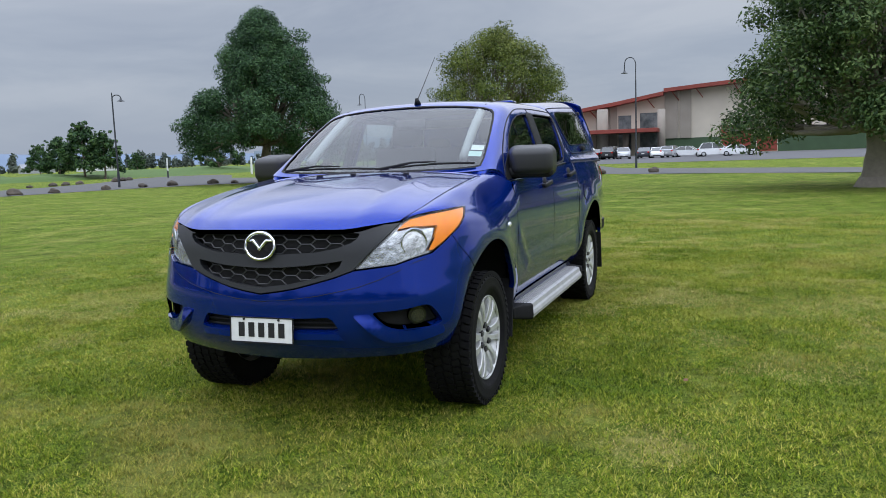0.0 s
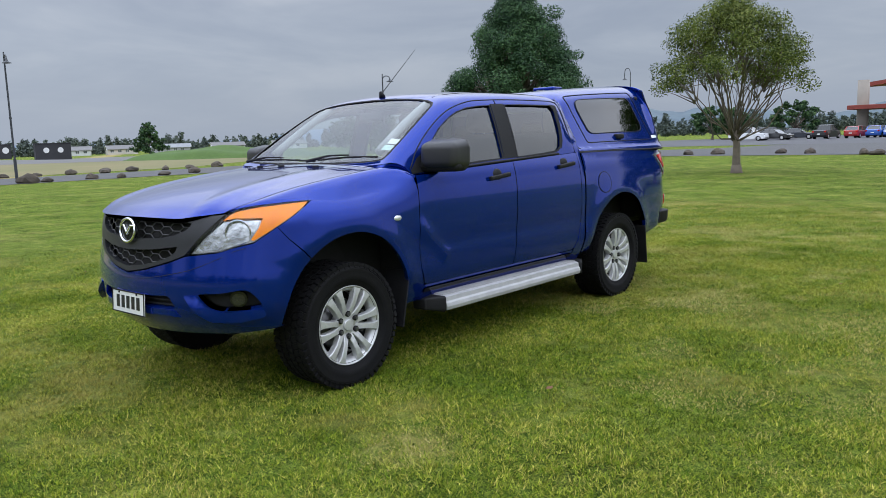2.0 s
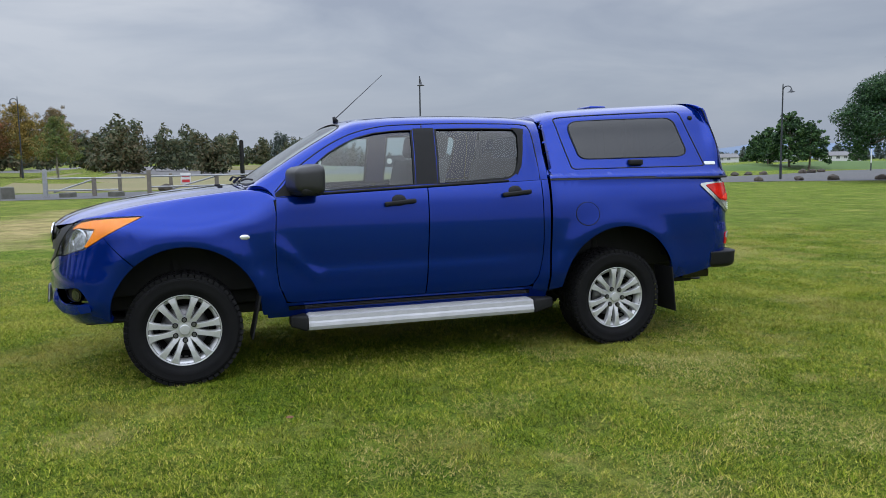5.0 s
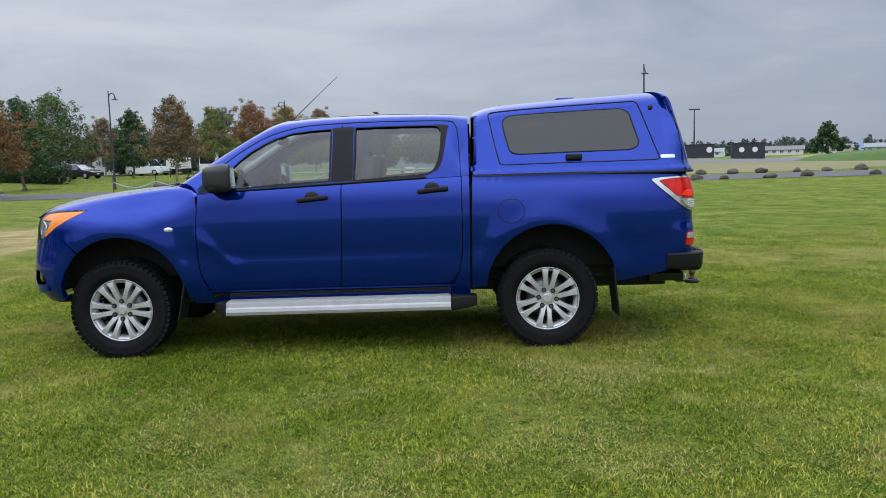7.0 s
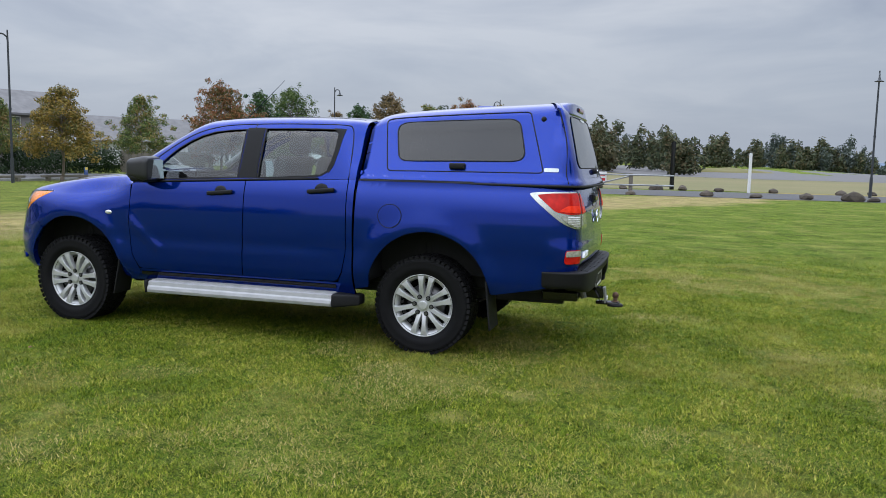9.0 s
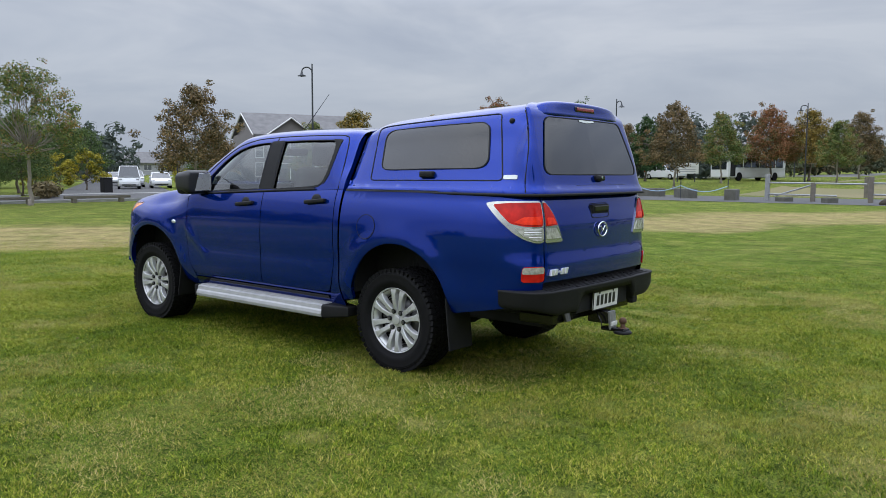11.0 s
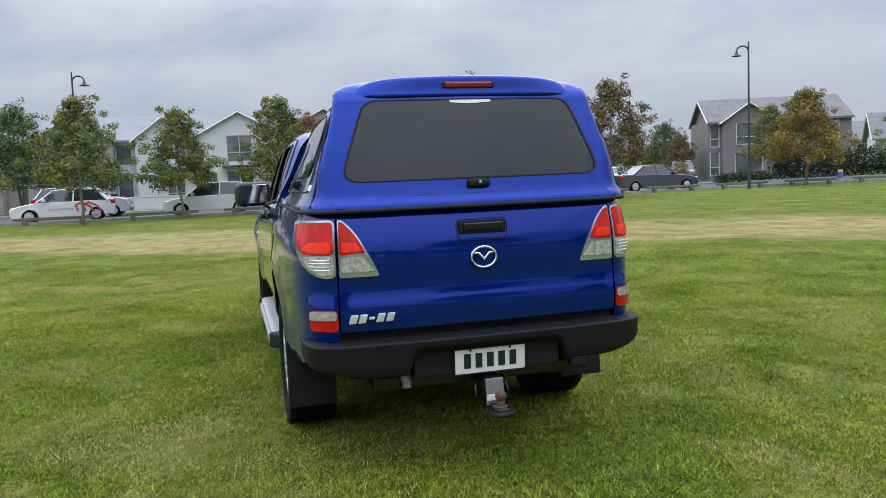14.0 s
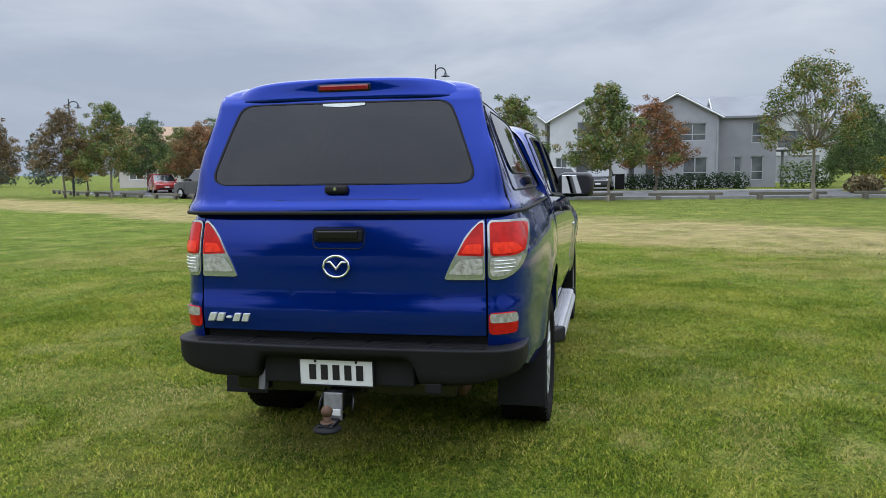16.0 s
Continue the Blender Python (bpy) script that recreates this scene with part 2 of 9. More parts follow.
def tube(path, r, sides=8, closed=False):
    """Vertices and faces of a round bar along a path; r may be a list."""
    p = [Vector([float(c) for c in q]) for q in path]
    n = len(p)
    rs = [float(q) for q in r] if isinstance(r, (list, tuple)) else [r] * n
    vs, fs = [], []
    for i in range(n):
        t = (p[(i + 1) % n if closed else min(i + 1, n - 1)] - p[i - 1 if closed else max(i - 1, 0)]).normalized()
        u = t.cross(Vector((0, 0, 1)) if abs(t.z) < 0.9 else Vector((1, 0, 0))).normalized()
        w = t.cross(u)
        for k in range(sides):
            a = 2 * math.pi * k / sides
            vs.append(p[i] + rs[i] * (math.cos(a) * u + math.sin(a) * w))
    for i in range(n if closed else n - 1):
        j = (i + 1) % n
        for k in range(sides):
            q = (k + 1) % sides
            fs.append((i * sides + k, i * sides + q, j * sides + q, j * sides + k))
    if not closed:
        fs += [tuple(range(sides))[::-1], tuple((n - 1) * sides + k for k in range(sides))]
    return vs, fs


def lathe(profile, sides, axis="y"):
    """Turns (radius, offset) pairs about an axis."""
    vs, fs = [], []
    for r, o in profile:
        for k in range(sides):
            a = 2 * math.pi * k / sides
            vs.append((r * math.cos(a), o, r * math.sin(a)) if axis == "y" else (r * math.cos(a), r * math.sin(a), o))
    for i in range(len(profile) - 1):
        for k in range(sides):
            q = (k + 1) % sides
            fs.append((i * sides + k, i * sides + q, (i + 1) * sides + q, (i + 1) * sides + k))
    return vs, fs


def dense(poly, step=0.04):
    out = []
    for a, b in zip(poly, list(poly[1:]) + [poly[0]]):
        n = max(1, int(math.dist(a, b) / step))
        out += [(a[0] + (b[0] - a[0]) * k / n, a[1] + (b[1] - a[1]) * k / n) for k in range(n)]
    return out


def rounded(poly, r, n=5):
    """A polygon with its corners rounded."""
    out = []
    for i in range(len(poly)):
        a, b, c = (Vector(poly[j % len(poly)]) for j in (i - 1, i, i + 1))
        u, w = (a - b), (c - b)
        d = min(r, 0.45 * u.length, 0.45 * w.length)
        p, q = b + u.normalized() * d, b + w.normalized() * d
        for k in range(n + 1):
            t = k / n
            out.append(tuple((1 - t) ** 2 * p + 2 * t * (1 - t) * b + t * t * q))
    return out


def sheet(name, outer, fn, mat, parent, holes=(), step=0.06, lip=0.015, off=0.0, side=1, label="", centre=(0, 0, 0.8), back=False):
    """A panel cut to a polygon in the plane of a shape function's two parameters, bent onto that shape, with its edges turned in."""
    bm = bmesh.new()
    edges = []
    for loop in (outer, *holes):
        vs = [bm.verts.new((p[0], p[1], 0)) for p in loop]
        edges += [bm.edges.new((a, b)) for a, b in zip(vs, vs[1:] + vs[:1]) if a is not b]
    bmesh.ops.triangle_fill(bm, use_beauty=True, edges=edges)
    lo = [min(v.co[k] for v in bm.verts) for k in (0, 1)]
    hi = [max(v.co[k] for v in bm.verts) for k in (0, 1)]
    steps = step if isinstance(step, tuple) else (step, step)
    for k in (0, 1):
        count = int((hi[k] - lo[k]) / steps[k])
        for j in range(1, count + 1):
            co, no = [0, 0, 0], [0, 0, 0]
            co[k], no[k] = lo[k] + (hi[k] - lo[k]) * j / (count + 1), 1
            bmesh.ops.bisect_plane(bm, geom=bm.verts[:] + bm.edges[:] + bm.faces[:], plane_co=co, plane_no=no, dist=1e-5)
    bmesh.ops.dissolve_degenerate(bm, edges=bm.edges[:], dist=1e-5)
    bm.verts.index_update()
    uv = np.array([v.co[:2] for v in bm.verts])
    faces = [[v.index for v in q.verts] for q in bm.faces]
    rim = [(e.verts[0].index, e.verts[1].index) for e in bm.edges if len(e.link_faces) == 1]
    bm.free()
    e = 0.012
    du = fn(uv[:, 0] + e, uv[:, 1]) - fn(uv[:, 0] - e, uv[:, 1])
    dv = fn(uv[:, 0], uv[:, 1] + e) - fn(uv[:, 0], uv[:, 1] - e)
    n = np.cross(du, dv)
    n /= np.maximum(np.linalg.norm(n, axis=1), 1e-12)[:, None]
    p = fn(uv[:, 0], uv[:, 1])
    mid = p.mean(0)
    if ((p - np.array(centre)) * n).sum() < 0:
        n = -n
    p = p + off * n
    out = []
    for q in faces:
        a, b, c = p[q[0]], p[q[1]], p[q[2]]
        out.append(q if np.cross(b - a, c - a) @ n[q].sum(0) > 0 else q[::-1])
    vs, ns = list(p), list(n)
    if lip:
        for a, b in rim:
            m = n[a] + n[b]
            side_n = np.cross(p[b] - p[a], m)
            side_n /= max(np.linalg.norm(side_n), 1e-12)
            if side_n @ ((p[a] + p[b]) / 2 - mid) < 0:
                side_n = -side_n
            k = len(vs)
            vs += [p[a], p[b], p[b] - lip * n[b], p[a] - lip * n[a]]
            ns += [side_n] * 4
            out.append([k, k + 1, k + 2, k + 3])
    if back:
        k = len(vs)
        vs += list(p - max(lip, 0.004) * n)
        ns += list(-n)
        out += [[k + i for i in q[::-1]] for q in out[: len(faces)]]
    vs, ns = np.array(vs), np.array(ns)
    if side < 0:
        vs[:, 1] *= -1
        ns[:, 1] *= -1
        out = [q[::-1] for q in out]
    return link(name, vs, out, mat, parent, label, True, ns)

# ---- ground ----
def rise(x, y):
    """Height of the land: flat round the truck, rising gently far off to the south."""
    x, y = np.asarray(x, float), np.asarray(y, float)
    return np.clip(0.012 * (-y - 52), 0, 3) * step_(x, -75, -20) + 0.55 * step_(-y, 50, 66) * step_(x, 0, 16)


def step_(v, a, b):
    q = np.clip((np.asarray(v, float) - a) / (b - a), 0, 1)
    return q * q * (3 - 2 * q)


# thin dry spots in the lawn: x, y, radius
DRY_SPOTS = [(-3.1, -1.25, 0.30), (-3.5, -1.4, 0.28), (-4.35, -0.15, 0.42), (-4.75, 0.9, 0.45), (-2.27, 2.26, 0.20), (-2.55, 1.7, 0.20), (0.13, 2.48, 0.10), (-1.95, -2.5, 0.32), (-1.93, -1.4, 0.22), (0.97, -2.93, 0.35), (2.12, 1.85, 0.36), (-0.15, 2.9, 0.16)]


def lawn_material():
    """Mown grass: blades, clover patches, dry spots and a worn dry band across the field."""
    m = bpy.data.materials.new("mown_lawn")
    m.use_nodes = True
    n, l = m.node_tree.nodes, m.node_tree.links
    p = n["Principled BSDF"]
    p.inputs["Roughness"].default_value, p.inputs["Specular IOR Level"].default_value = 0.9, 0.05
    tc = n.new("ShaderNodeTexCoord")

    def noise_(scale, detail=4.0, rough=0.6, vec=None, stretch=None):
        t = n.new("ShaderNodeTexNoise")
        t.inputs["Scale"].default_value, t.inputs["Detail"].default_value, t.inputs["Roughness"].default_value = scale, detail, rough
        src = tc.outputs["Object"]
        if stretch:
            mp = n.new("ShaderNodeMapping"); mp.inputs["Scale"].default_value = stretch[0]; mp.inputs["Rotation"].default_value = (0, 0, stretch[1])
            l.new(src, mp.inputs[0]); src = mp.outputs[0]
        l.new(src, t.inputs["Vector"])
        return t.outputs["Fac"]

    def remap(v, a, b, c=0.0, d=1.0):
        r = n.new("ShaderNodeMapRange")
        for i, q in enumerate((a, b, c, d)):
            r.inputs[i + 1].default_value = q
        l.new(v, r.inputs[0])
        return r.outputs[0]

    def mix(f, a, b):
        q = n.new("ShaderNodeMixRGB")
        for i, v in ((0, f), (1, a), (2, b)):
            if isinstance(v, tuple):
                q.inputs[i].default_value = (*v, 1)
            else:
                l.new(v, q.inputs[i])
        return q.outputs[0]

    def mul(a, b):
        q = n.new("ShaderNodeMath"); q.operation = "MULTIPLY"
        for i, v in enumerate((a, b)):
            if isinstance(v, float):
                q.inputs[i].default_value = v
            else:
                l.new(v, q.inputs[i])
        return q.outputs[0]

    col = mix(remap(noise_(0.35, 5.0), 0.35, 0.65), (0.088, 0.165, 0.010), (0.150, 0.215, 0.016))
    col = mix(remap(noise_(2.2, 5.0), 0.44, 0.66, 0.0, 0.75), col, (0.225, 0.245, 0.030))
    col = mix(remap(noise_(7.0, 3.0), 0.50, 0.72, 0.0, 0.55), col, (0.050, 0.105, 0.008))
    col = mix(mul(remap(noise_(1.3, 3.0), 0.55, 0.66), remap(noise_(9.0, 3.0), 0.40, 0.60)), col, (0.27, 0.235, 0.065))
    col = mix(remap(noise_(1.1, 6.0, 0.7), 0.46, 0.60, 0.0, 0.62), col, (0.245, 0.270, 0.050))
    col = mix(remap(noise_(0.6, 6.0, 0.7), 0.50, 0.62, 0.0, 0.55), col, (0.055, 0.118, 0.008))
    col = mix(remap(noise_(3.6, 6.0, 0.75), 0.52, 0.64, 0.0, 0.70), col, (0.285, 0.285, 0.075))
    col = mix(remap(noise_(4.3, 6.0, 0.75), 0.54, 0.66, 0.0, 0.70), col, (0.046, 0.098, 0.007))
    # mowing stripes
    col = mix(remap(noise_(1.0, 2.0, 0.5, None, ((0.55, 0.02, 1.0), 0.35)), 0.42, 0.60, 0.0, 0.45), col, (0.215, 0.245, 0.055))
    # worn band: distance from a line across the field
    sp = n.new("ShaderNodeSeparateXYZ"); l.new(tc.outputs["Object"], sp.inputs[0])
    ln = n.new("ShaderNodeVectorMath"); ln.operation = "DOT_PRODUCT"; ln.inputs[1].default_value = (0.882, -0.471, 0)
    l.new(tc.outputs["Object"], ln.inputs[0])
    wob = n.new("ShaderNodeMath"); wob.operation = "ADD"
    l.new(ln.outputs["Value"], wob.inputs[0]); l.new(remap(noise_(0.13, 5.0, 0.65), 0.3, 0.7, -2.0, 2.0), wob.inputs[1])
    lo, hi = remap(wob.outputs[0], 8.6, 9.9), remap(wob.outputs[0], 14.0, 16.6, 1.0, 0.0)
    worn = mul(mul(lo, hi), remap(noise_(3.0, 6.0), 0.25, 0.60, 0.75, 1.0))
    bare = mix(remap(noise_(0.8, 5.0), 0.35, 0.65), (0.37, 0.285, 0.14), (0.31, 0.26, 0.11))
    bare = mix(remap(noise_(14.0, 3.0), 0.62, 0.75), bare, (0.14, 0.075, 0.04))
    col = mix(worn, col, bare)
    pale = mul(remap(wob.outputs[0], 12.0, 16.0), remap(noise_(0.7, 6.0, 0.7), 0.30, 0.62, 0.30, 0.95))
    col = mix(mul(pale, remap(sp.outputs["X"], 2.0, 12.0)), col, (0.205, 0.200, 0.050))
    # tufts and fine blade grain, with shaded gaps and lit blades painted in
    col = mix(remap(noise_(26.0, 3.0), 0.46, 0.62, 0.0, 0.80), col, (0.030, 0.062, 0.006))
    col = mix(remap(noise_(17.0, 4.0), 0.52, 0.68, 0.0, 0.70), col, (0.235, 0.285, 0.040))
    col = mix(remap(noise_(95.0, 2.0), 0.42, 0.58, 0.0, 0.90), col, (0.020, 0.044, 0.005))
    col = mix(remap(noise_(150.0, 2.0), 0.54, 0.66, 0.0, 0.85), col, (0.27, 0.345, 0.055))
    bare = mix(remap(noise_(31.0, 3.0), 0.45, 0.65, 0.0, 0.55), bare, (0.17, 0.125, 0.055))
    bare = mix(remap(noise_(0.9, 6.0, 0.7), 0.50, 0.64, 0.0, 0.60), bare, (0.17, 0.19, 0.045))
    col = mix(mul(worn, remap(noise_(1.1, 6.0), 0.30, 0.55, 0.60, 0.95)), col, bare)
    col = mix(mul(remap(noise_(0.55, 8.0, 0.78), 0.50, 0.62, 0.0, 0.50), remap(worn, 0.0, 1.0, 1.0, 0.2)), col, (0.225, 0.222, 0.058))
    # thatch shows in the thin spots
    bare_spot = None
    for x_, y_, r_ in DRY_SPOTS:
        dist = n.new("ShaderNodeVectorMath"); dist.operation = "DISTANCE"; dist.inputs[1].default_value = (x_, y_, 0)
        l.new(tc.outputs["Object"], dist.inputs[0])
        one = remap(dist.outputs["Value"], r_ * 0.15, r_ * 0.95, 0.48, 0.0)
        if bare_spot is not None:
            most = n.new("ShaderNodeMath"); most.operation = "MAXIMUM"
            l.new(one, most.inputs[0]); l.new(bare_spot, most.inputs[1]); one = most.outputs[0]
        bare_spot = one
    col = mix(mul(bare_spot, remap(noise_(11.0, 5.0, 0.75), 0.42, 0.56, 0.05, 1.0)), col, (0.35, 0.285, 0.105))
    hs = n.new("ShaderNodeHueSaturation")
    l.new(col, hs.inputs["Color"]); l.new(remap(noise_(1.3, 9.0, 0.82), 0.36, 0.64, 0.62, 1.42), hs.inputs["Value"])
    l.new(hs.outputs[0], p.inputs["Base Color"])
    b = n.new("ShaderNodeBump"); b.inputs["Strength"].default_value, b.inputs["Distance"].default_value = 0.9, 0.03
    l.new(noise_(70.0, 5.0, 0.75), b.inputs["Height"]); l.new(b.outputs[0], p.inputs["Normal"])
    return m


LAWN = lawn_material()
ASPHALT = material("old_asphalt", (0.078, 0.077, 0.078), rough=0.9, vary=0.4, scale=0.4, tint=(0.12, 0.115, 0.105), fine=0.25, fine_scale=40, bump=0.4, bump_scale=90)
DARKASPHALT = material("damp_asphalt", (0.075, 0.075, 0.08), rough=0.85, vary=0.4, scale=0.3, tint=(0.12, 0.12, 0.12), fine=0.25, fine_scale=40)
GRAVEL = material("pale_gravel", (0.150, 0.145, 0.142), rough=0.95, vary=0.5, scale=0.2, tint=(0.11, 0.108, 0.10), fine=0.3, fine_scale=30)
STRAW = material("dry_field_grass", (0.21, 0.175, 0.075), rough=0.95, vary=0.8, scale=0.10, tint=(0.11, 0.135, 0.035), fine=0.3, fine_scale=12)
CONCRETE = material("weathered_concrete", (0.30, 0.30, 0.285), rough=0.9, vary=0.35, scale=3, tint=(0.17, 0.165, 0.15), bump=0.3, bump_scale=60)
KERB = material("concrete_kerb", (0.34, 0.34, 0.33), rough=0.9, vary=0.3, scale=2)

lines = lambda far: np.unique(np.r_[np.linspace(-14, 14, 57), np.linspace(-120, 120, 81), np.linspace(-far, far, 61), -far * 3, far * 3])
gx, gy = lines(900.0), lines(900.0)
X, Y = np.meshgrid(gx, gy)
near = np.exp(-(X ** 2 + Y ** 2) / 900)
Zg = rise(X, Y) - 0.022 + 0.012 * near * np.sin(X * 1.7 + 0.4 * Y) * np.cos(Y * 1.3 - 0.3 * X) * (np.hypot(X, Y) > 3)
nx_, ny_ = len(gx), len(gy)
idx = np.arange(nx_ * ny_).reshape(ny_, nx_)
quads = np.stack([idx[:-1, :-1], idx[:-1, 1:], idx[1:, 1:], idx[1:, :-1]], -1).reshape(-1, 4)
ground = tagged(link("ground", np.stack([X, Y, Zg], -1).reshape(-1, 3), quads, LAWN), "mown green lawn with a worn dry band", "ground", kind="structure")


def paved(name, poly, mat, label, category="road", off=0.0, step=6.0, lip=0.0):
    return tagged(sheet(name, poly, lambda x, y: np.stack([x, y, rise(x, y) + off], -1), mat, None, step=step, lip=lip, centre=(0, 0, -50)), label, category, kind="structure")


paved("road", [(60, -35.5), (5, -36.3), (-14, -36.0), (-26, -35.4), (-33, -34.0), (-38, -30.5), (-40.2, -24), (-40.5, -16), (-39.6, -6), (-36, 1), (-32, 8), (-26, 20), (-20, 36),
               (-24, 38), (-33, 22), (-39, 9), (-46, 1), (-52, -6), (-62, -9), (-70, -11), (-70, -19), (-60, -22), (-52, -30), (-56, -42), (-70, -52), (-76, -58), (-74, -64), (-62, -60), (-50, -52), (-40, -48), (-28, -46.8), (-14, -46.6), (0, -47.0), (12, -47), (60, -47)], ASPHALT, "grey asphalt park road curving past the lawn", off=-0.004)
paved("car_park", [(-68, 30), (-69, 4), (-70, -20), (-72, -45), (-125, -70), (-145, -30), (-142, 30)], DARKASPHALT, "damp asphalt car park in front of the hall", "car park", off=-0.002)
paved("gravel_lot", [(-12, -88), (-40, -84), (-62, -92), (-115, -150), (-110, -178), (-60, -190), (20, -190), (30, -110)], GRAVEL, "pale gravel lot beyond the road", "gravel lot", off=-0.006, step=10)
paved("dry_field", [(14, -50), (-14, -49.5), (-30, -52), (-44, -62), (-62, -91), (-40, -83.5), (-12, -87.5), (14, -100)], STRAW, "patchy straw-coloured field", "field", off=-0.008)
# ---- pickup truck: smooth shape functions (x forward, y to its left, metres) ----
def spline(knots, n=24):
    """Dense smooth curve through the knots."""
    k = np.array(knots, float)
    k = np.vstack([2 * k[0] - k[1], k, 2 * k[-1] - k[-2]])
    t = np.linspace(0, 1, n, endpoint=False)[:, None]
    out = []
    for a, b, c, d in zip(k[:-3], k[1:-2], k[2:-1], k[3:]):
        out.append(0.5 * (2 * b + (c - a) * t + (2 * a - 5 * b + 4 * c - d) * t ** 2 + (3 * b - a - 3 * c + d) * t ** 3))
    return np.vstack(out + [k[-2:-1]])


def step01(v, a, b):
    q = np.clip((v - a) / (b - a), 0, 1)
    return q * q * (3 - 2 * q)


class Plan:
    """A plan outline with arc length and outward direction."""

    def __init__(self, knots):
        p = spline(knots)
        self.s = np.r_[0, np.cumsum(np.hypot(*np.diff(p, axis=0).T))]
        self.x, self.y = p.T
        d = np.gradient(p, self.s, axis=0)
        for _ in range(6):
            d[1:-1] = (d[:-2] + 2 * d[1:-1] + d[2:]) / 4
        d /= np.hypot(*d.T)[:, None]
        self.nx, self.ny = d[:, 1], -d[:, 0]
        if self.ny.sum() < 0:
            self.nx, self.ny = -self.nx, -self.ny
        for end, y in ((self.s, self.y[0]), (self.s[-1] - self.s, self.y[-1])):
            if abs(y) < 1e-6:
                self.ny = self.ny * np.clip(end / 0.08, 0, 1)

    def at(self, s, d):
        f = lambda a: np.interp(s, self.s, a)
        return f(self.x) + d * f(self.nx), f(self.y) + d * f(self.ny)

    def of_x(self, x):
        return np.interp(-np.asarray(x), -self.x, self.s)


NOSE = [(2.5 - 0.33 * y ** 2 - 0.75 * y ** 12, y) for y in (0, 0.1, 0.2, 0.3, 0.4, 0.5, 0.6, 0.68, 0.75, 0.81, 0.85)]
BODY = Plan(NOSE + [(2.06, 0.885), (1.9, 0.906), (1.6, 0.922), (1.2, 0.914), (0.6, 0.905), (0.0, 0.903), (-0.6, 0.905), (-1.1, 0.91), (-1.6, 0.922),
                    (-2.1, 0.912), (-2.4, 0.89), (-2.56, 0.862), (-2.66, 0.82), (-2.72, 0.765), (-2.745, 0.7), (-2.755, 0.6), (-2.765, 0.4), (-2.77, 0.2), (-2.772, 0)])
DOOR_Z = spline([(0.36, -0.10), (0.42, -0.065), (0.48, -0.04), (0.56, -0.018), (0.66, -0.012), (0.74, -0.010), (0.82, -0.002), (0.92, 0), (1.04, -0.004), (1.14, -0.016), (1.22, -0.036), (1.30, -0.07), (1.36, -0.12)])
NOSE_Z = spline([(0.34, -0.15), (0.40, -0.09), (0.46, -0.04), (0.54, -0.006), (0.62, 0), (0.70, -0.002), (0.76, -0.012), (0.86, -0.03), (0.97, -0.05), (1.06, -0.085), (1.14, -0.15), (1.2, -0.24)])
TAIL_Z = spline([(0.40, -0.09), (0.55, -0.05), (0.66, -0.010), (0.74, 0.003), (0.81, 0.0055), (0.835, 0.0035), (0.858, -0.002), (0.90, -0.004), (0.98, -0.006), (1.08, -0.010), (1.14, -0.020), (1.20, -0.035), (1.26, -0.052), (1.32, -0.072)])
HUB_X, HUB_Z, TYRE_R = 1.607, 0.345, 0.38


def body(s, z):
    """The lower body at arc length s round the plan and height z."""
    s, z = np.asarray(s, float), np.asarray(z, float)
    x = np.interp(s, BODY.s, BODY.x)
    f, r = step01(x, 1.9, 2.3), step01(-x, 2.45, 2.7)
    side = np.interp(z, *DOOR_Z.T) - 3.4 * step01(x, 0.9, 1.5) * np.clip(z - 0.98, 0, 1) ** 2
    side = side - 0.012 * step01(-x, 1.0, 1.1) * step01(z, 1.0, 1.25) * (1 - step01(z, 1.25, 1.3))
    for hub in (HUB_X, -HUB_X):
        q = np.hypot(x - hub, z - 0.40)
        side = side + 0.018 * np.exp(-((q - 0.53) / 0.085) ** 2) * step01(z, 0.42, 0.6)
    # crease that leaves the front arch, runs down the door and on along its foot
    k = np.clip(((1.06 - x) * 0.33 + (0.93 - z) * 0.27) / 0.1818, 0, 1)
    far = np.hypot(x - (1.06 - 0.33 * k), z - (0.93 - 0.27 * k))
    side = side + 0.010 * np.exp(-(far / 0.045) ** 2) * step01(k, 0.0, 0.25) * (1 - step01(x, 0.95, 1.05))
    side = side + 0.0045 * np.exp(-((z - 0.655) / 0.05) ** 2) * step01(-x, -0.74, -0.66) * (1 - step01(-x, 0.6, 1.0))
    d = (1 - f - r) * side + f * np.interp(z, *NOSE_Z.T) + r * np.interp(z, *TAIL_Z.T)
    px, py = BODY.at(s, d)
    return np.stack([px, py, z + 0 * px], -1)


ROOF_X = spline([(-1.2, 1.745), (-1.05, 1.76), (-0.8, 1.78), (-0.4, 1.788), (0.0, 1.783), (0.25, 1.768), (0.42, 1.742), (0.6, 1.652), (0.8, 1.528), (1.0, 1.39), (1.15, 1.285), (1.3, 1.2)])
SECT = spline([(0.846, 0), (0.797, 0.32), (0.742, 0.62), (0.700, 0.80), (0.628, 0.915), (0.47, 0.965), (0.24, 0.992), (0, 1.0)])
SECT_LOW = spline([(0.846, 0), (0.835, 0.32), (0.815, 0.62), (0.785, 0.80), (0.72, 0.915), (0.52, 0.965), (0.26, 0.992), (0, 1.0)])
SECT_W = np.linspace(0, 1, len(SECT))


def belt(x):
    return 1.237 - 0.04 * np.asarray(x)


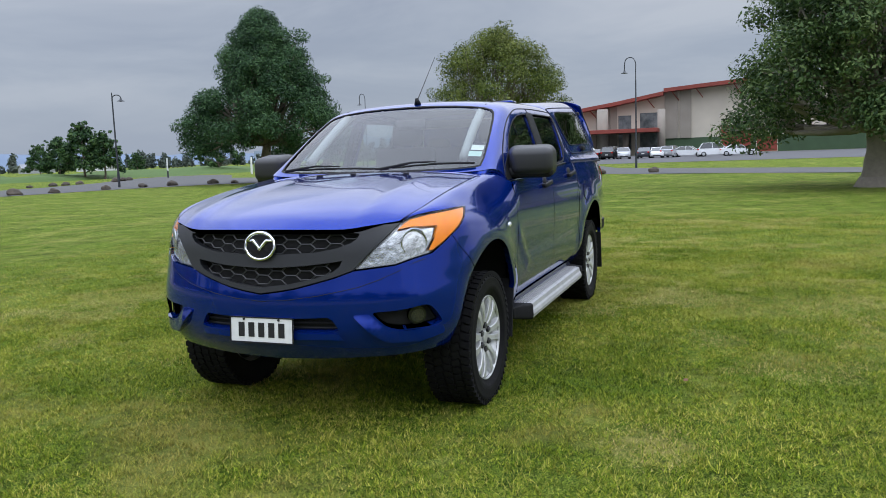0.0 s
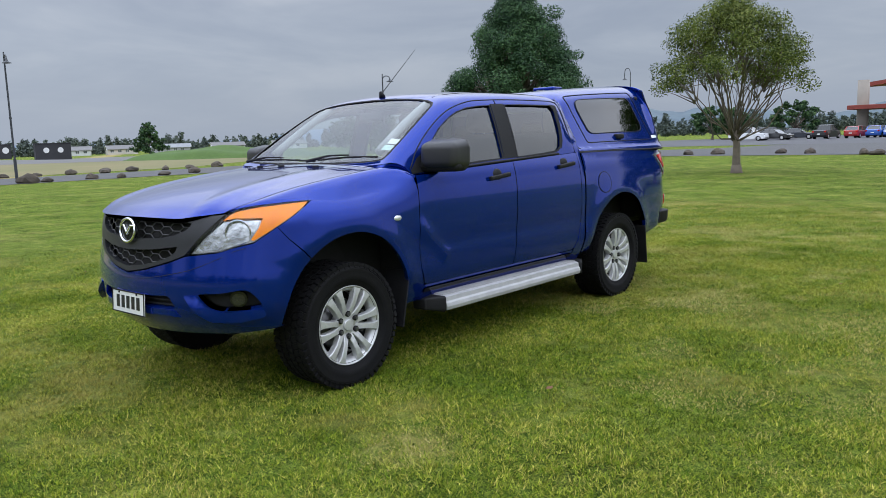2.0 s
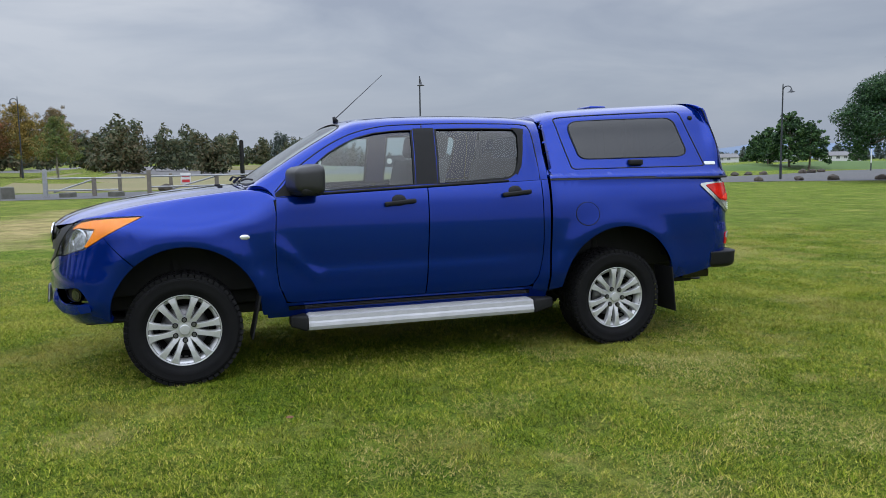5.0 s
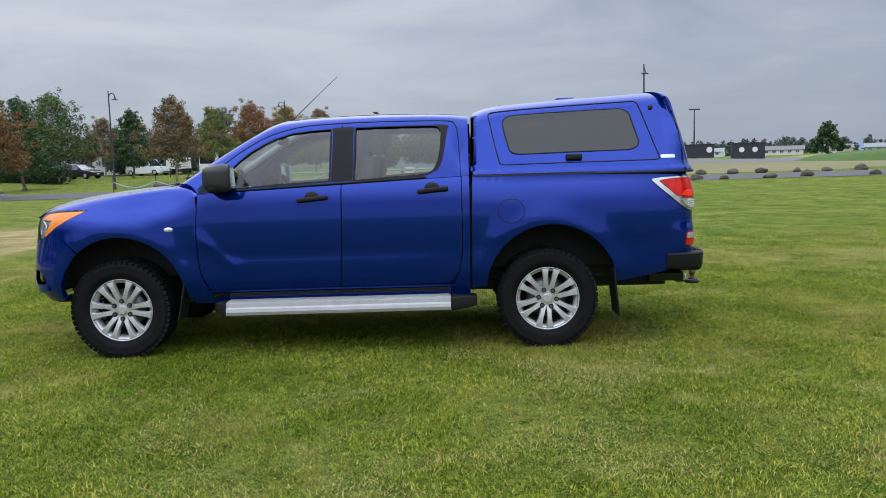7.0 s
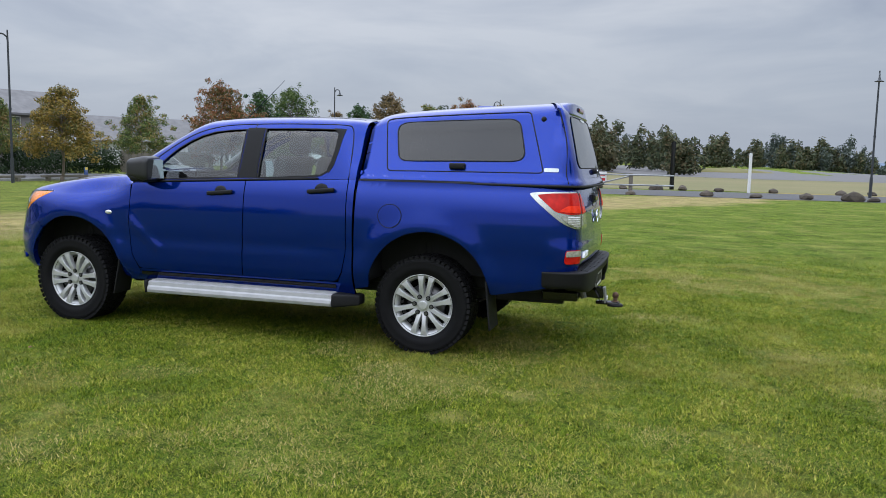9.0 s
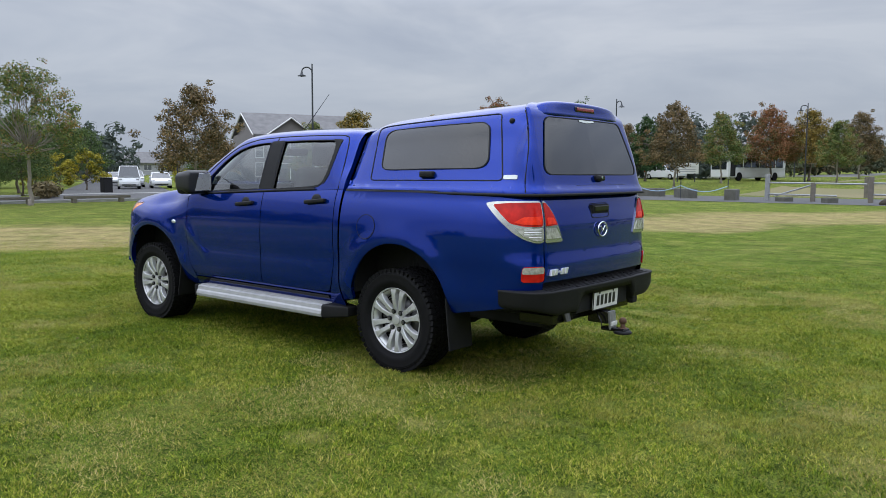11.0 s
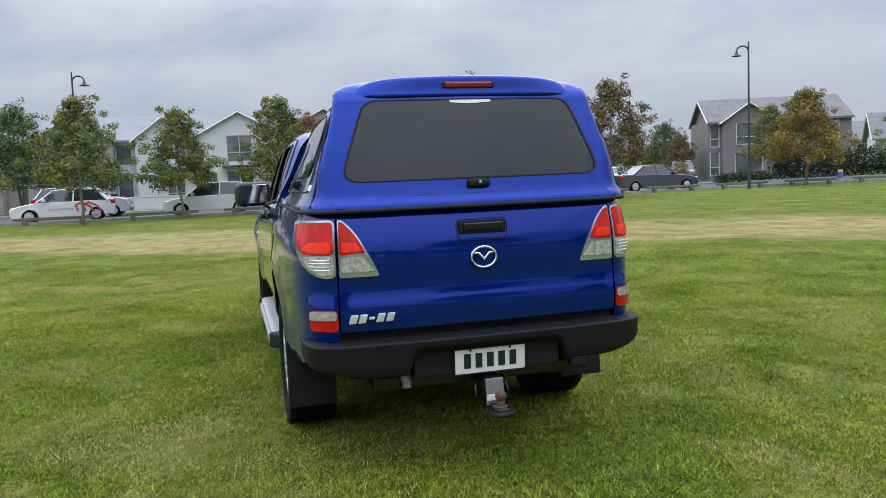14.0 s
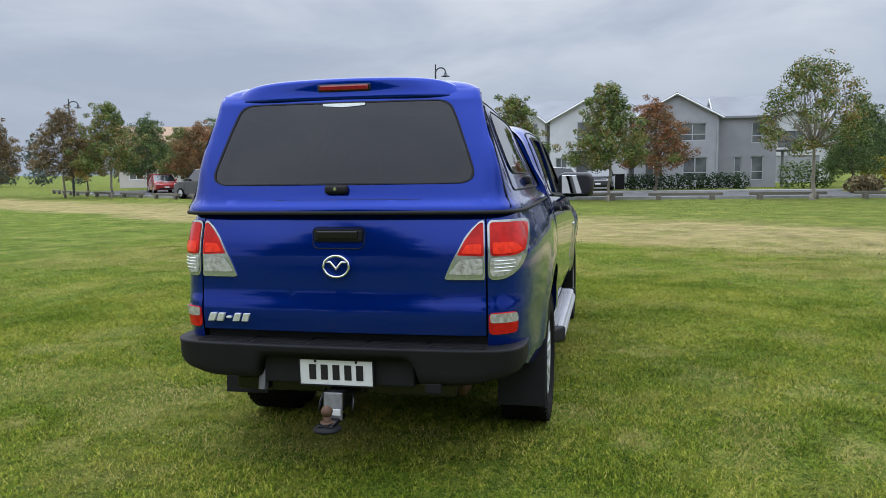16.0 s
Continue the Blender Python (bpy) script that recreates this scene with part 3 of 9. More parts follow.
def cab(x, w):
    """The upper cab: x along the truck, w from the belt line (0) over the side to the middle of the roof or screen (1)."""
    x, w = np.asarray(x, float), np.asarray(w, float)
    b = belt(x)
    top = np.maximum(np.interp(x, *ROOF_X.T) - b, 0.005)
    h = np.clip(top / 0.54, 0, 1)
    y = h * np.interp(w, SECT_W, SECT[:, 0]) + (1 - h) * np.interp(w, SECT_W, SECT_LOW[:, 0])
    y = y - 0.02 * step01(-x, 0.75, 1.15) * step01(w, 0.1, 0.5) * (1 - step01(w, 0.7, 1))
    y = y - 0.040 * step01(-x, 0.90, 1.07) * step01(w, 0.02, 0.2) * (1 - step01(w, 0.8, 1))
    return np.stack([x, y, b + top * np.interp(w, SECT_W, SECT[:, 1])], -1)


def cab_w(x, z):
    """w of the side of the cab at x and height z."""
    top = np.interp(x, *ROOF_X.T) - belt(x)
    return float(np.interp((z - belt(x)) / top, SECT[:, 1], SECT_W))


HOOD_X = spline([(2.52, 0.98), (2.44, 1.05), (2.36, 1.10), (2.2, 1.15), (2.0, 1.19), (1.75, 1.225), (1.5, 1.252), (1.25, 1.275), (1.1, 1.285)][::-1])


def hood(x, y):
    """The bonnet, a crowned sheet over x and y."""
    x, y = np.asarray(x, float), np.asarray(y, float)
    xx = x + 0.30 * y ** 2 + 0.35 * np.abs(y) ** 8
    z = np.interp(xx, *HOOD_X.T) - 0.010 * (y / 0.75) ** 2 - 0.008 * step01(x, 2.20, 2.35) * (np.abs(y) / 0.62) ** 3
    z = z + 0.012 * np.exp(-((np.abs(y) - 0.52 + 0.06 * (2.4 - x)) / 0.07) ** 2) * step01(x, 1.2, 1.6)
    return np.stack([x, y, z], -1)


CANOPY = Plan([(-1.06, 0.836), (-1.1, 0.838), (-1.5, 0.845), (-2.0, 0.848), (-2.4, 0.843), (-2.58, 0.830), (-2.68, 0.792), (-2.735, 0.715), (-2.755, 0.60), (-2.765, 0.4), (-2.772, 0.2), (-2.775, 0)])
CAN_SIDE = spline([(0, 0), (0.05, -0.008), (0.085, -0.032), (0.20, -0.064), (0.40, -0.113), (0.60, -0.162), (0.78, -0.203), (0.88, -0.236), (0.95, -0.29), (0.985, -0.375), (1.0, -0.48)])
CAN_REAR = spline([(0, 0), (0.05, -0.008), (0.085, -0.025), (0.20, -0.045), (0.40, -0.078), (0.60, -0.112), (0.78, -0.143), (0.88, -0.162), (0.95, -0.20), (0.985, -0.28), (1.0, -0.38)])
CAN_TOP = spline([(-2.9, 1.878), (-2.6, 1.876), (-2.3, 1.862), (-1.9, 1.842), (-1.5, 1.818), (-1.25, 1.796), (-1.12, 1.765), (-1.0, 1.70)])


def canopy(s, v):
    """The canopy's side and back: arc length s and v from its foot (0) to the roof (1)."""
    s, v = np.asarray(s, float), np.asarray(v, float)
    x = np.interp(s, CANOPY.s, CANOPY.x)
    r = step01(-x, 2.5, 2.74)
    d = (1 - r) * np.interp(v, *CAN_SIDE.T) + r * np.interp(v, *CAN_REAR.T)
    corner = step01(-x, 2.50, 2.645) * (1 - step01(-x, 2.68, 2.765))
    d = d + corner * (0.012 * step01(v, 0.1, 0.35) - 0.012 * step01(v, 0.45, 0.62) - 0.052 * step01(v, 0.58, 0.96))
    px, py = CANOPY.at(s, d)
    foot = 1.272 + 0.002 * (px + 2.7)
    top = np.interp(px, *CAN_TOP.T)
    return np.stack([px, np.maximum(py, 0), foot + (top - foot) * v], -1)
def nose(u, z):
    """The lower body round the front, u from right (-) to left (+)."""
    p = body(np.abs(u), z)
    p[..., 1] *= np.where(np.asarray(u) < 0, -1, 1)
    return p


def tail(u, z):
    """The lower body round the back, u from the middle."""
    p = body(BODY.s[-1] - np.abs(u), z)
    p[..., 1] *= np.where(np.asarray(u) < 0, -1, 1)
    return p


def cab_full(x, u):
    p = cab(x, 1 - np.abs(u))
    p[..., 1] *= np.where(np.asarray(u) < 0, -1, 1)
    return p


def both(half):
    """A half outline (u >= 0, from the middle round to the middle) closed over the mirror line."""
    return list(half) + [(-u, v) for u, v in reversed(half) if u > 1e-6]


def swap(poly):
    return [(b, a) for a, b in poly]


def sx(x):
    return float(BODY.of_x(x))


def inside(q, poly):
    hit = False
    for (x0, y0), (x1, y1) in zip(poly, poly[1:] + poly[:1]):
        if (y0 > q[1]) != (y1 > q[1]) and q[0] < (x1 - x0) * (q[1] - y0) / (y1 - y0) + x0:
            hit = not hit
    return hit


def arch(cx, cz, rx, rz, a0, a1, n=22):
    return [(sx(cx + rx * math.cos(radians(a0 + (a1 - a0) * k / n))), cz + rz * math.sin(radians(a0 + (a1 - a0) * k / n))) for k in range(n + 1)]


def make_badge(parent, m, size):
    """A plain oval ring with a winged bar across it."""
    vs, fs = tube([(0, size * math.cos(a), 0.80 * size * math.sin(a)) for a in np.linspace(0, 2 * math.pi, 33)[:-1]], size * 0.10, 8, True)
    wing = [(0, size * (-0.92), size * 0.30), (0, size * (-0.45), size * 0.34), (0, 0, -size * 0.18), (0, size * 0.45, size * 0.34), (0, size * 0.92, size * 0.30)]
    v2, f2 = tube(wing, [size * k for k in (0.05, 0.11, 0.13, 0.11, 0.05)], 8)
    fs = fs + [tuple(i + len(vs) for i in q) for q in f2]
    vs = [m @ Vector(v) for v in list(vs) + list(v2)]
    return link("badge", vs, fs, CHROME, parent, "oval chrome badge")


def make_plate(name, parent, x, zc, facing, tilt=0.0):
    """A white number plate whose characters are plain dark bars."""
    bm = bmesh.new()
    box(bm, -0.004, 0.004, -0.18, 0.18, -0.0625, 0.0625, 0.003)
    m = pose(x, 0, zc, 0, tilt, 0 if facing > 0 else 180)
    bmesh.ops.transform(bm, matrix=m, verts=bm.verts)
    plate = part(name, bm, PLATE, parent, "white number plate in a thin black frame")
    for k in range(5):
        y = -0.115 + 0.0575 * k
        bm = bmesh.new()
        box(bm, 0.0045, 0.0065, y - 0.017, y + 0.017, -0.036, 0.036, m=m)
        part("plate_bar", bm, INK, plate)
    bm = bmesh.new()
    for a in (-1, 1):
        box(bm, 0.004, 0.0075, -0.18, 0.18, a * 0.0625 - 0.004, a * 0.0625 + 0.002, m=m)
        box(bm, 0.004, 0.0075, a * 0.18 - 0.003, a * 0.18 + 0.003, -0.0625, 0.0625, m=m)
        rod(bm, m @ Vector((0.004, a * 0.1, 0.052)), m @ Vector((0.009, a * 0.1, 0.052)), 0.006)
    part("plate_frame", bm, BLACK, plate)
    return plate


def make_wheel():
    """A road wheel about its own hub, outer face towards +y."""
    wheel = new("wheel")
    R, W = TYRE_R, 0.128
    prof = [(0.225, -0.10), (0.25, -0.118), (0.30, -0.133), (0.340, -0.130), (0.358, -0.118), (0.364, -0.09), (0.365, 0), (0.364, 0.09), (0.358, 0.118), (0.340, 0.130),
            (0.333, 0.1315), (0.329, 0.130), (0.30, 0.133), (0.272, 0.131), (0.268, 0.127), (0.25, 0.118), (0.225, 0.10)]
    vs, fs = lathe(prof, 64)
    tyre = link("tyre", vs, fs, RUBBER, wheel, "black all-terrain tyre with chunky tread")
    bm = bmesh.new()
    for k in range(54):
        a = 2 * math.pi * k / 54
        for row, (y, w, dep) in enumerate(((-0.105, 0.026, 0.010), (-0.052, 0.022, 0.008), (0.0, 0.022, 0.008), (0.052, 0.022, 0.008), (0.105, 0.026, 0.010))):
            b = a + (row % 2) * math.pi / 54 + (0.02 if row in (1, 3) else 0)
            m = Matrix.Rotation(-b, 4, "Y") @ Matrix.Translation((0.360 + dep / 2, y, 0)) @ Matrix.Rotation(radians(14 * (1 if row % 2 else -1)), 4, "X")
            bmesh.ops.create_cube(bm, size=1.0, matrix=m @ Matrix.Diagonal((0.010 + dep, 2 * w * 0.92, 0.033, 1)))
        for y in (-1, 1):
            m = Matrix.Rotation(-a, 4, "Y") @ Matrix.Translation((0.350, y * 0.124, 0)) @ Matrix.Rotation(radians(-y * 32), 4, "Z")
            bmesh.ops.create_cube(bm, size=1.0, matrix=m @ Matrix.Diagonal((0.018, 0.008, 0.028, 1)))
    part("tread", bm, RUBBER, tyre)
    vs, fs = lathe([(0.222, -0.10), (0.205, -0.06), (0.20, 0.02), (0.206, 0.085), (0.222, 0.098), (0.236, 0.106), (0.238, 0.112), (0.235, 0.114), (0.230, 0.110), (0.222, 0.085), (0.214, 0.05)], 64)
    rim = link("rim", vs, fs, ALLOY, wheel, "silver multi-spoke alloy rim")
    bm = bmesh.new()
    for k in range(6):
        for sgn in (-1, 1):
            a = radians(60 * k + 60)
            b = a + sgn * radians(11.0)
            p0 = Vector((0.058 * math.cos(a + sgn * 0.30), 0.086, 0.058 * math.sin(a + sgn * 0.30)))
            p1 = Vector((0.227 * math.cos(b), 0.105, 0.227 * math.sin(b)))
            d = (p1 - p0).normalized()
            t = Vector((-d.z, 0, d.x))
            rows = []
            for f, w, bulge in ((0, 0.0205, 0.0), (0.3, 0.0168, 0.010), (0.55, 0.0165, 0.013), (0.8, 0.0200, 0.010), (0.93, 0.0255, 0.005), (1.0, 0.031, 0.002)):
                c = p0.lerp(p1, f) + Vector((0, bulge, 0))
                rows.append([bm.verts.new(c + t * w * 1.15 + Vector((0, -0.035, 0))), bm.verts.new(c + t * w), bm.verts.new(c + t * w * 0.82 + Vector((0, 0.004, 0))),
                             bm.verts.new(c - t * w * 0.82 + Vector((0, 0.004, 0))), bm.verts.new(c - t * w), bm.verts.new(c - t * w * 1.15 + Vector((0, -0.035, 0)))])
            for r0, r1 in zip(rows, rows[1:]):
                for i in range(5):
                    bm.faces.new((r0[i], r0[i + 1], r1[i + 1], r1[i]))
    bmesh.ops.recalc_face_normals(bm, faces=bm.faces)
    part("spokes", bm, ALLOY, rim)
    vs, fs = lathe([(0.0, 0.103), (0.030, 0.102), (0.034, 0.099), (0.035, 0.090), (0.047, 0.089), (0.084, 0.086), (0.089, 0.080), (0.091, 0.04)], 32)
    link("hub_cap", vs, fs, ALLOY, rim, smooth=False)
    for k in range(6):
        bm = bmesh.new()
        a = radians(60 * k + 90)
        rod(bm, (0.068 * math.cos(a), 0.06, 0.068 * math.sin(a)), (0.068 * math.cos(a), 0.109, 0.068 * math.sin(a)), 0.0125, 0.0115, 6)
        part("lug_nut", bm, NUT, rim)
        # solid dark disc painted as the shaded recess round the nut
        bm = bmesh.new()
        rod(bm, (0.068 * math.cos(a), 0.08, 0.068 * math.sin(a)), (0.068 * math.cos(a), 0.1005, 0.068 * math.sin(a)), 0.0180, None, 16)
        part("nut_recess", bm, DARK, rim)
    vs, fs = lathe([(0.05, 0.022), (0.15, 0.018), (0.155, 0.0), (0.05, -0.005)], 40)
    link("brake_disc", vs, fs, NUT, wheel, "dull steel brake disc behind the spokes")
    # dark dish in place of the shade behind the spokes
    vs, fs = lathe([(0.0, -0.03), (0.205, -0.05), (0.199, 0.045)], 32)
    link("wheel_back", vs, fs, DARK, wheel)
    return wheel


truck = thing("pickup_truck", "blue metallic double-cab pickup with a colour-matched canopy, parked on mown grass", "pickup truck")

# bonnet
EDGE = spline([(2.264, 0.660), (2.235, 0.674), (2.19, 0.691), (2.10, 0.715), (1.95, 0.730), (1.7, 0.738), (1.5, 0.738), (1.3, 0.737), (1.16, 0.745)], 6)
front_edge = [(2.452 - 0.30 * y * y - 0.35 * y ** 8 - 0.045 * float(step01(y, 0.48, 0.66)), y) for y in np.linspace(0, 0.655, 18)]
half = [(y, x) for x, y in front_edge] + [(y, x) for x, y in EDGE[1:]] + [(0.60, 1.13), (0.5, 1.12), (0.25, 1.105), (0.0, 1.10)]
bonnet = sheet("bonnet", swap(both(half)), hood, PAINT, truck, step=0.06, lip=0.03, label="long blue bonnet with two raised creases")
for y in (-0.3, 0.3, -0.06):
    z = float(hood(1.32, y)[2])
    bm = bmesh.new()
    box(bm, 1.30, 1.335, y - 0.014, y + 0.014, z - 0.01, z + 0.012, 0.004)
    part("washer_jet", bm, BLACK, bonnet)

# front bumper with its mouth and lamp openings
FOG = [(0.565, 0.632), (0.70, 0.638), (0.83, 0.656), (0.865, 0.648), (0.90, 0.612), (0.938, 0.556), (0.86, 0.545), (0.70, 0.542), (0.64, 0.558), (0.60, 0.592)]
arch_front = arch(1.585, 0.40, 0.487, 0.50, 50, 4, 16)
half = [(0, 0.722), (0.10, 0.735), (0.185, 0.749), (0.30, 0.777), (0.389, 0.800), (0.484, 0.832), (0.69, 0.852), (0.795, 0.879), (0.905, 0.898), (0.99, 0.945), (1.044, 0.977), (1.102, 0.907)]
half += arch_front + [(sx(2.06), 0.425), (1.0, 0.415), (0.8, 0.403), (0.6, 0.394), (0.45, 0.388), (0.3, 0.382), (0, 0.376)]
mouth = rounded(both([(0, 0.607), (0.20, 0.607), (0.355, 0.612), (0.378, 0.59), (0.405, 0.545), (0.37, 0.538), (0, 0.536)]), 0.012, 3)
bumper = sheet("front_bumper", dense(both(half), 0.05), nose, PAINT, truck, holes=(mouth, rounded(FOG, 0.02, 3), [(-u, v) for u, v in rounded(FOG, 0.02, 3)]), lip=0.045, step=0.05, label="blue front bumper with black lower openings")


def sloped(rim_u, rim_z, slope):
    """The nose with a ledge that leans out below a given line."""
    def fn(u, z):
        top = np.interp(np.abs(u), rim_u, rim_z)
        s = np.abs(np.asarray(u, float))
        p = body(s, z)
        d = 0.003 + slope * np.clip(top - z, 0, 0.08)
        p[..., 0] += d * np.interp(s, BODY.s, BODY.nx)
        p[..., 1] += d * np.interp(s, BODY.s, BODY.ny)
        p[..., 1] *= np.where(np.asarray(u) < 0, -1, 1)
        return p
    return fn


ledge = sloped([0, 0.37, 0.40, 0.43, 0.48], [0.534, 0.534, 0.527, 0.485, 0.405], 0.36)
blade = sloped([0.47, 0.555, 0.62, 0.70, 0.935], [0.624, 0.626, 0.565, 0.535, 0.547], 0.32)
sheet("bumper_ledge", dense(both([(0, 0.533), (0.37, 0.533), (0.40, 0.526), (0.425, 0.492), (0.395, 0.496), (0.365, 0.500), (0, 0.500)]), 0.03), ledge, PAINT, bumper, lip=0.03, step=0.04)
vs, fs = tube(nose(np.array([-0.86, -0.797, -0.698, -0.6, -0.507, -0.42, -0.3, -0.15, 0, 0.15, 0.3, 0.42, 0.507, 0.6, 0.698, 0.797, 0.86]), np.array([0.876, 0.862, 0.822, 0.786, 0.757, 0.740, 0.718, 0.699, 0.690, 0.699, 0.718, 0.740, 0.757, 0.786, 0.822, 0.862, 0.876])), 0.0020, 6)
link("bumper_crease", vs, fs, SEAL, bumper)
sheet("bumper_mouth", both([(0, 0.64), (0.45, 0.64), (0.45, 0.50), (0, 0.50)]), nose, BLACK, bumper, off=-0.045, lip=0)
bm = bmesh.new()
for k in range(2):
    pts = [Vector(nose(np.array([u]), np.array([0.555 + 0.026 * k]))[0]) - Vector((0.035, 0, 0)) for u in np.linspace(-0.42, 0.42, 14)]
    vs, fs = tube(pts, 0.006, 6)
    base = [bm.verts.new(v) for v in vs]
    for q in fs:
        bm.faces.new([base[i] for i in q])
part("mouth_bar", bm, BLACK, bumper)
# a raised blue blade below each lamp opening
for side in (1, -1):
    sheet("bumper_blade", rounded([(0.47, 0.622), (0.555, 0.626), (0.62, 0.565), (0.70, 0.533), (0.935, 0.545), (0.95, 0.50), (0.80, 0.475), (0.64, 0.478), (0.56, 0.53)], 0.02, 3), blade, PAINT, bumper, off=0.0, lip=0.03, side=side, step=0.03)
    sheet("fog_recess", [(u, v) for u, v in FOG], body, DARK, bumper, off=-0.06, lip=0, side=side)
    lamp = sheet("fog_light", [(0.80 + 0.052 * math.cos(a), 0.60 + 0.046 * math.sin(a)) for a in np.linspace(0, 2 * math.pi, 25)[:-1]], body, GLOSS, truck, off=-0.028, lip=0.03, side=side, label="round dark fog lamp in a black recess")
    sheet("fog_lens", [(0.80 + 0.038 * math.cos(a), 0.60 + 0.034 * math.sin(a)) for a in np.linspace(0, 2 * math.pi, 25)[:-1]], body, material("dark_lens", (0.018, 0.018, 0.02), rough=0.1, coat=1.0), lamp, off=-0.024, lip=0.004, side=side)
bm = bmesh.new()
vs = box(bm, 1.95, 2.24, -0.60, 0.60, 0.372, 0.405, 0.02)
part("bumper_underside", bm, BLACK, bumper)
make_plate("front_number_plate", truck, 2.506, 0.548 + 0.0, 1, -4)

# grille: charcoal frame, two honeycomb openings
UP = [(0, 1.022), (0.25, 1.022), (0.47, 1.018), (0.52, 1.010), (0.510, 0.990), (0.478, 0.968), (0.40, 0.944), (0.30, 0.927), (0.12, 0.919), (0, 0.917)]
DOWN = [(0, 0.852), (0.12, 0.856), (0.25, 0.864), (0.38, 0.878), (0.43, 0.884), (0.415, 0.855), (0.385, 0.834), (0.30, 0.803), (0.16, 0.776), (0, 0.758)]
half = [(0, 1.056), (0.2, 1.055), (0.41, 1.053), (0.56, 1.049), (0.64, 1.048), (0.70, 1.050), (0.738, 1.054), (0.705, 1.032), (0.645, 0.986), (0.575, 0.928), (0.53, 0.885), (0.482, 0.838), (0.389, 0.807), (0.30, 0.784), (0.185, 0.756), (0.1, 0.742), (0, 0.729)]
grille = sheet("grille", both(half), nose, GREYGRILLE, truck, holes=(both(UP), both(DOWN)), off=0.006, lip=0.04, step=0.05, label="charcoal five-point grille with honeycomb mesh")
# near-black sheet stands in for the shade behind the mesh
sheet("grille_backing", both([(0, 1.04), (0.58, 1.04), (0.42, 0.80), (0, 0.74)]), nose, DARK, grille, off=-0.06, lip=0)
for hole in (both(UP), both(DOWN)):
    vs, fs = [], []
    W, H = 0.104, 0.043
    for c in range(-9, 10):
        for r in range(-1, 9):
            cx, cz = c * W * 0.75, 0.75 + r * H + (c % 2) * H / 2
            ring = [(cx - W / 4, cz + H / 2), (cx + W / 4, cz + H / 2), (cx + W / 2, cz), (cx + W / 4, cz - H / 2)]
            for a, b in zip(ring, ring[1:]):
                if inside(((a[0] + b[0]) / 2, (a[1] + b[1]) / 2), hole):
                    v2, f2 = tube(nose(np.array([a[0], b[0]]), np.array([a[1], b[1]])) - np.array([0.016, 0, 0]), 0.0036, 5)
                    fs += [tuple(i + len(vs) for i in q) for q in f2]
                    vs += v2
    link("honeycomb_mesh", vs, fs, MESHGREY, grille, smooth=False)
bm = bmesh.new()
bmesh.ops.create_cone(bm, cap_ends=True, segments=32, radius1=0.074, radius2=0.070, depth=0.02, matrix=pose(2.462, 0, 0.962, 0, 90 - 7, 0) @ Matrix.Diagonal((0.84, 1, 1, 1)))
part("badge_backing", bm, GLOSS, grille)
make_badge(grille, pose(2.476, 0, 0.962, 0, -7, 0), 0.083)

# head lamps
HL = [(0.49, 0.842), (0.535, 0.885), (0.58, 0.927), (0.65, 0.985), (0.715, 1.034), (0.75, 1.058), (0.80, 1.076), (0.88, 1.088), (0.96, 1.095), (1.12, 1.103), (1.30, 1.108), (1.18, 1.05), (1.07, 0.993), (0.985, 0.948), (0.91, 0.906), (0.795, 0.886), (0.69, 0.860)]
CLEAR = [(0.505, 0.846), (0.58, 0.920), (0.65, 0.975), (0.71, 1.018), (0.80, 1.028), (0.955, 1.024), (0.925, 0.97), (0.875, 0.912), (0.79, 0.890), (0.69, 0.866)]
AMB = [(0.72, 1.026), (0.76, 1.052), (0.81, 1.070), (0.96, 1.089), (1.12, 1.098), (1.28, 1.104), (1.17, 1.048), (1.065, 0.993), (0.98, 0.948), (0.91, 0.913), (0.89, 0.918), (0.94, 0.975), (0.972, 1.033), (0.81, 1.036)]
for side in (1, -1):
    lamp = sheet("headlight", HL, body, material("lamp_housing", (0.42, 0.43, 0.44), rough=0.22, metal=0.8), truck, off=-0.035, lip=0.03, side=side, label="swept-back headlamp with an amber upper edge")
    sheet("reflector", CLEAR, body, FACETED, lamp, off=-0.022, lip=0.03, side=side, step=0.04)
    sheet("indicator", AMB, body, AMBER, lamp, off=-0.007, lip=0.02, side=side, step=0.04)
    c = body(np.array([0.815]), np.array([0.958]))[0]
    vs, fs = lathe([(0.0, -0.026), (0.012, -0.024), (0.013, -0.012), (0.020, -0.012), (0.022, -0.026), (0.040, -0.018), (0.058, -0.002), (0.064, 0.010), (0.067, 0.011), (0.070, 0.004)], 32)
    m = Matrix.Translation((c[0] - 0.020, side * (c[1] - 0.020), c[2])) @ Matrix.Rotation(radians(-45 * side), 4, "Z") @ Matrix.Rotation(0 if side > 0 else math.pi, 4, "Z")
    link("lamp_bowl", [m @ Vector(v) for v in vs], fs, FACETED, lamp)
    sheet("lens", HL, body, LENS, lamp, off=0.002, lip=0.05, side=side, step=0.05, label="clear lens")

# wings
A_EDGE = spline([(2.258, 0.668, 0), (2.235, 0.679, 0), (2.19, 0.696, 0), (2.10, 0.720, 0), (1.95, 0.735, 0), (1.7, 0.743, 0), (1.5, 0.743, 0), (1.3, 0.743, 0), (1.16, 0.752, 0), (1.05, 0.79, 0), (0.985, 0.83, 0)], 8)
B_TOP = spline([(0.94, 1.195), (0.985, 1.185), (1.1, 1.155), (1.3, 1.115), (1.6, 1.087), (1.82, 1.104), (1.95, 1.106), (2.1, 1.099), (2.18, 1.088), (2.22, 1.078), (2.26, 1.052)])


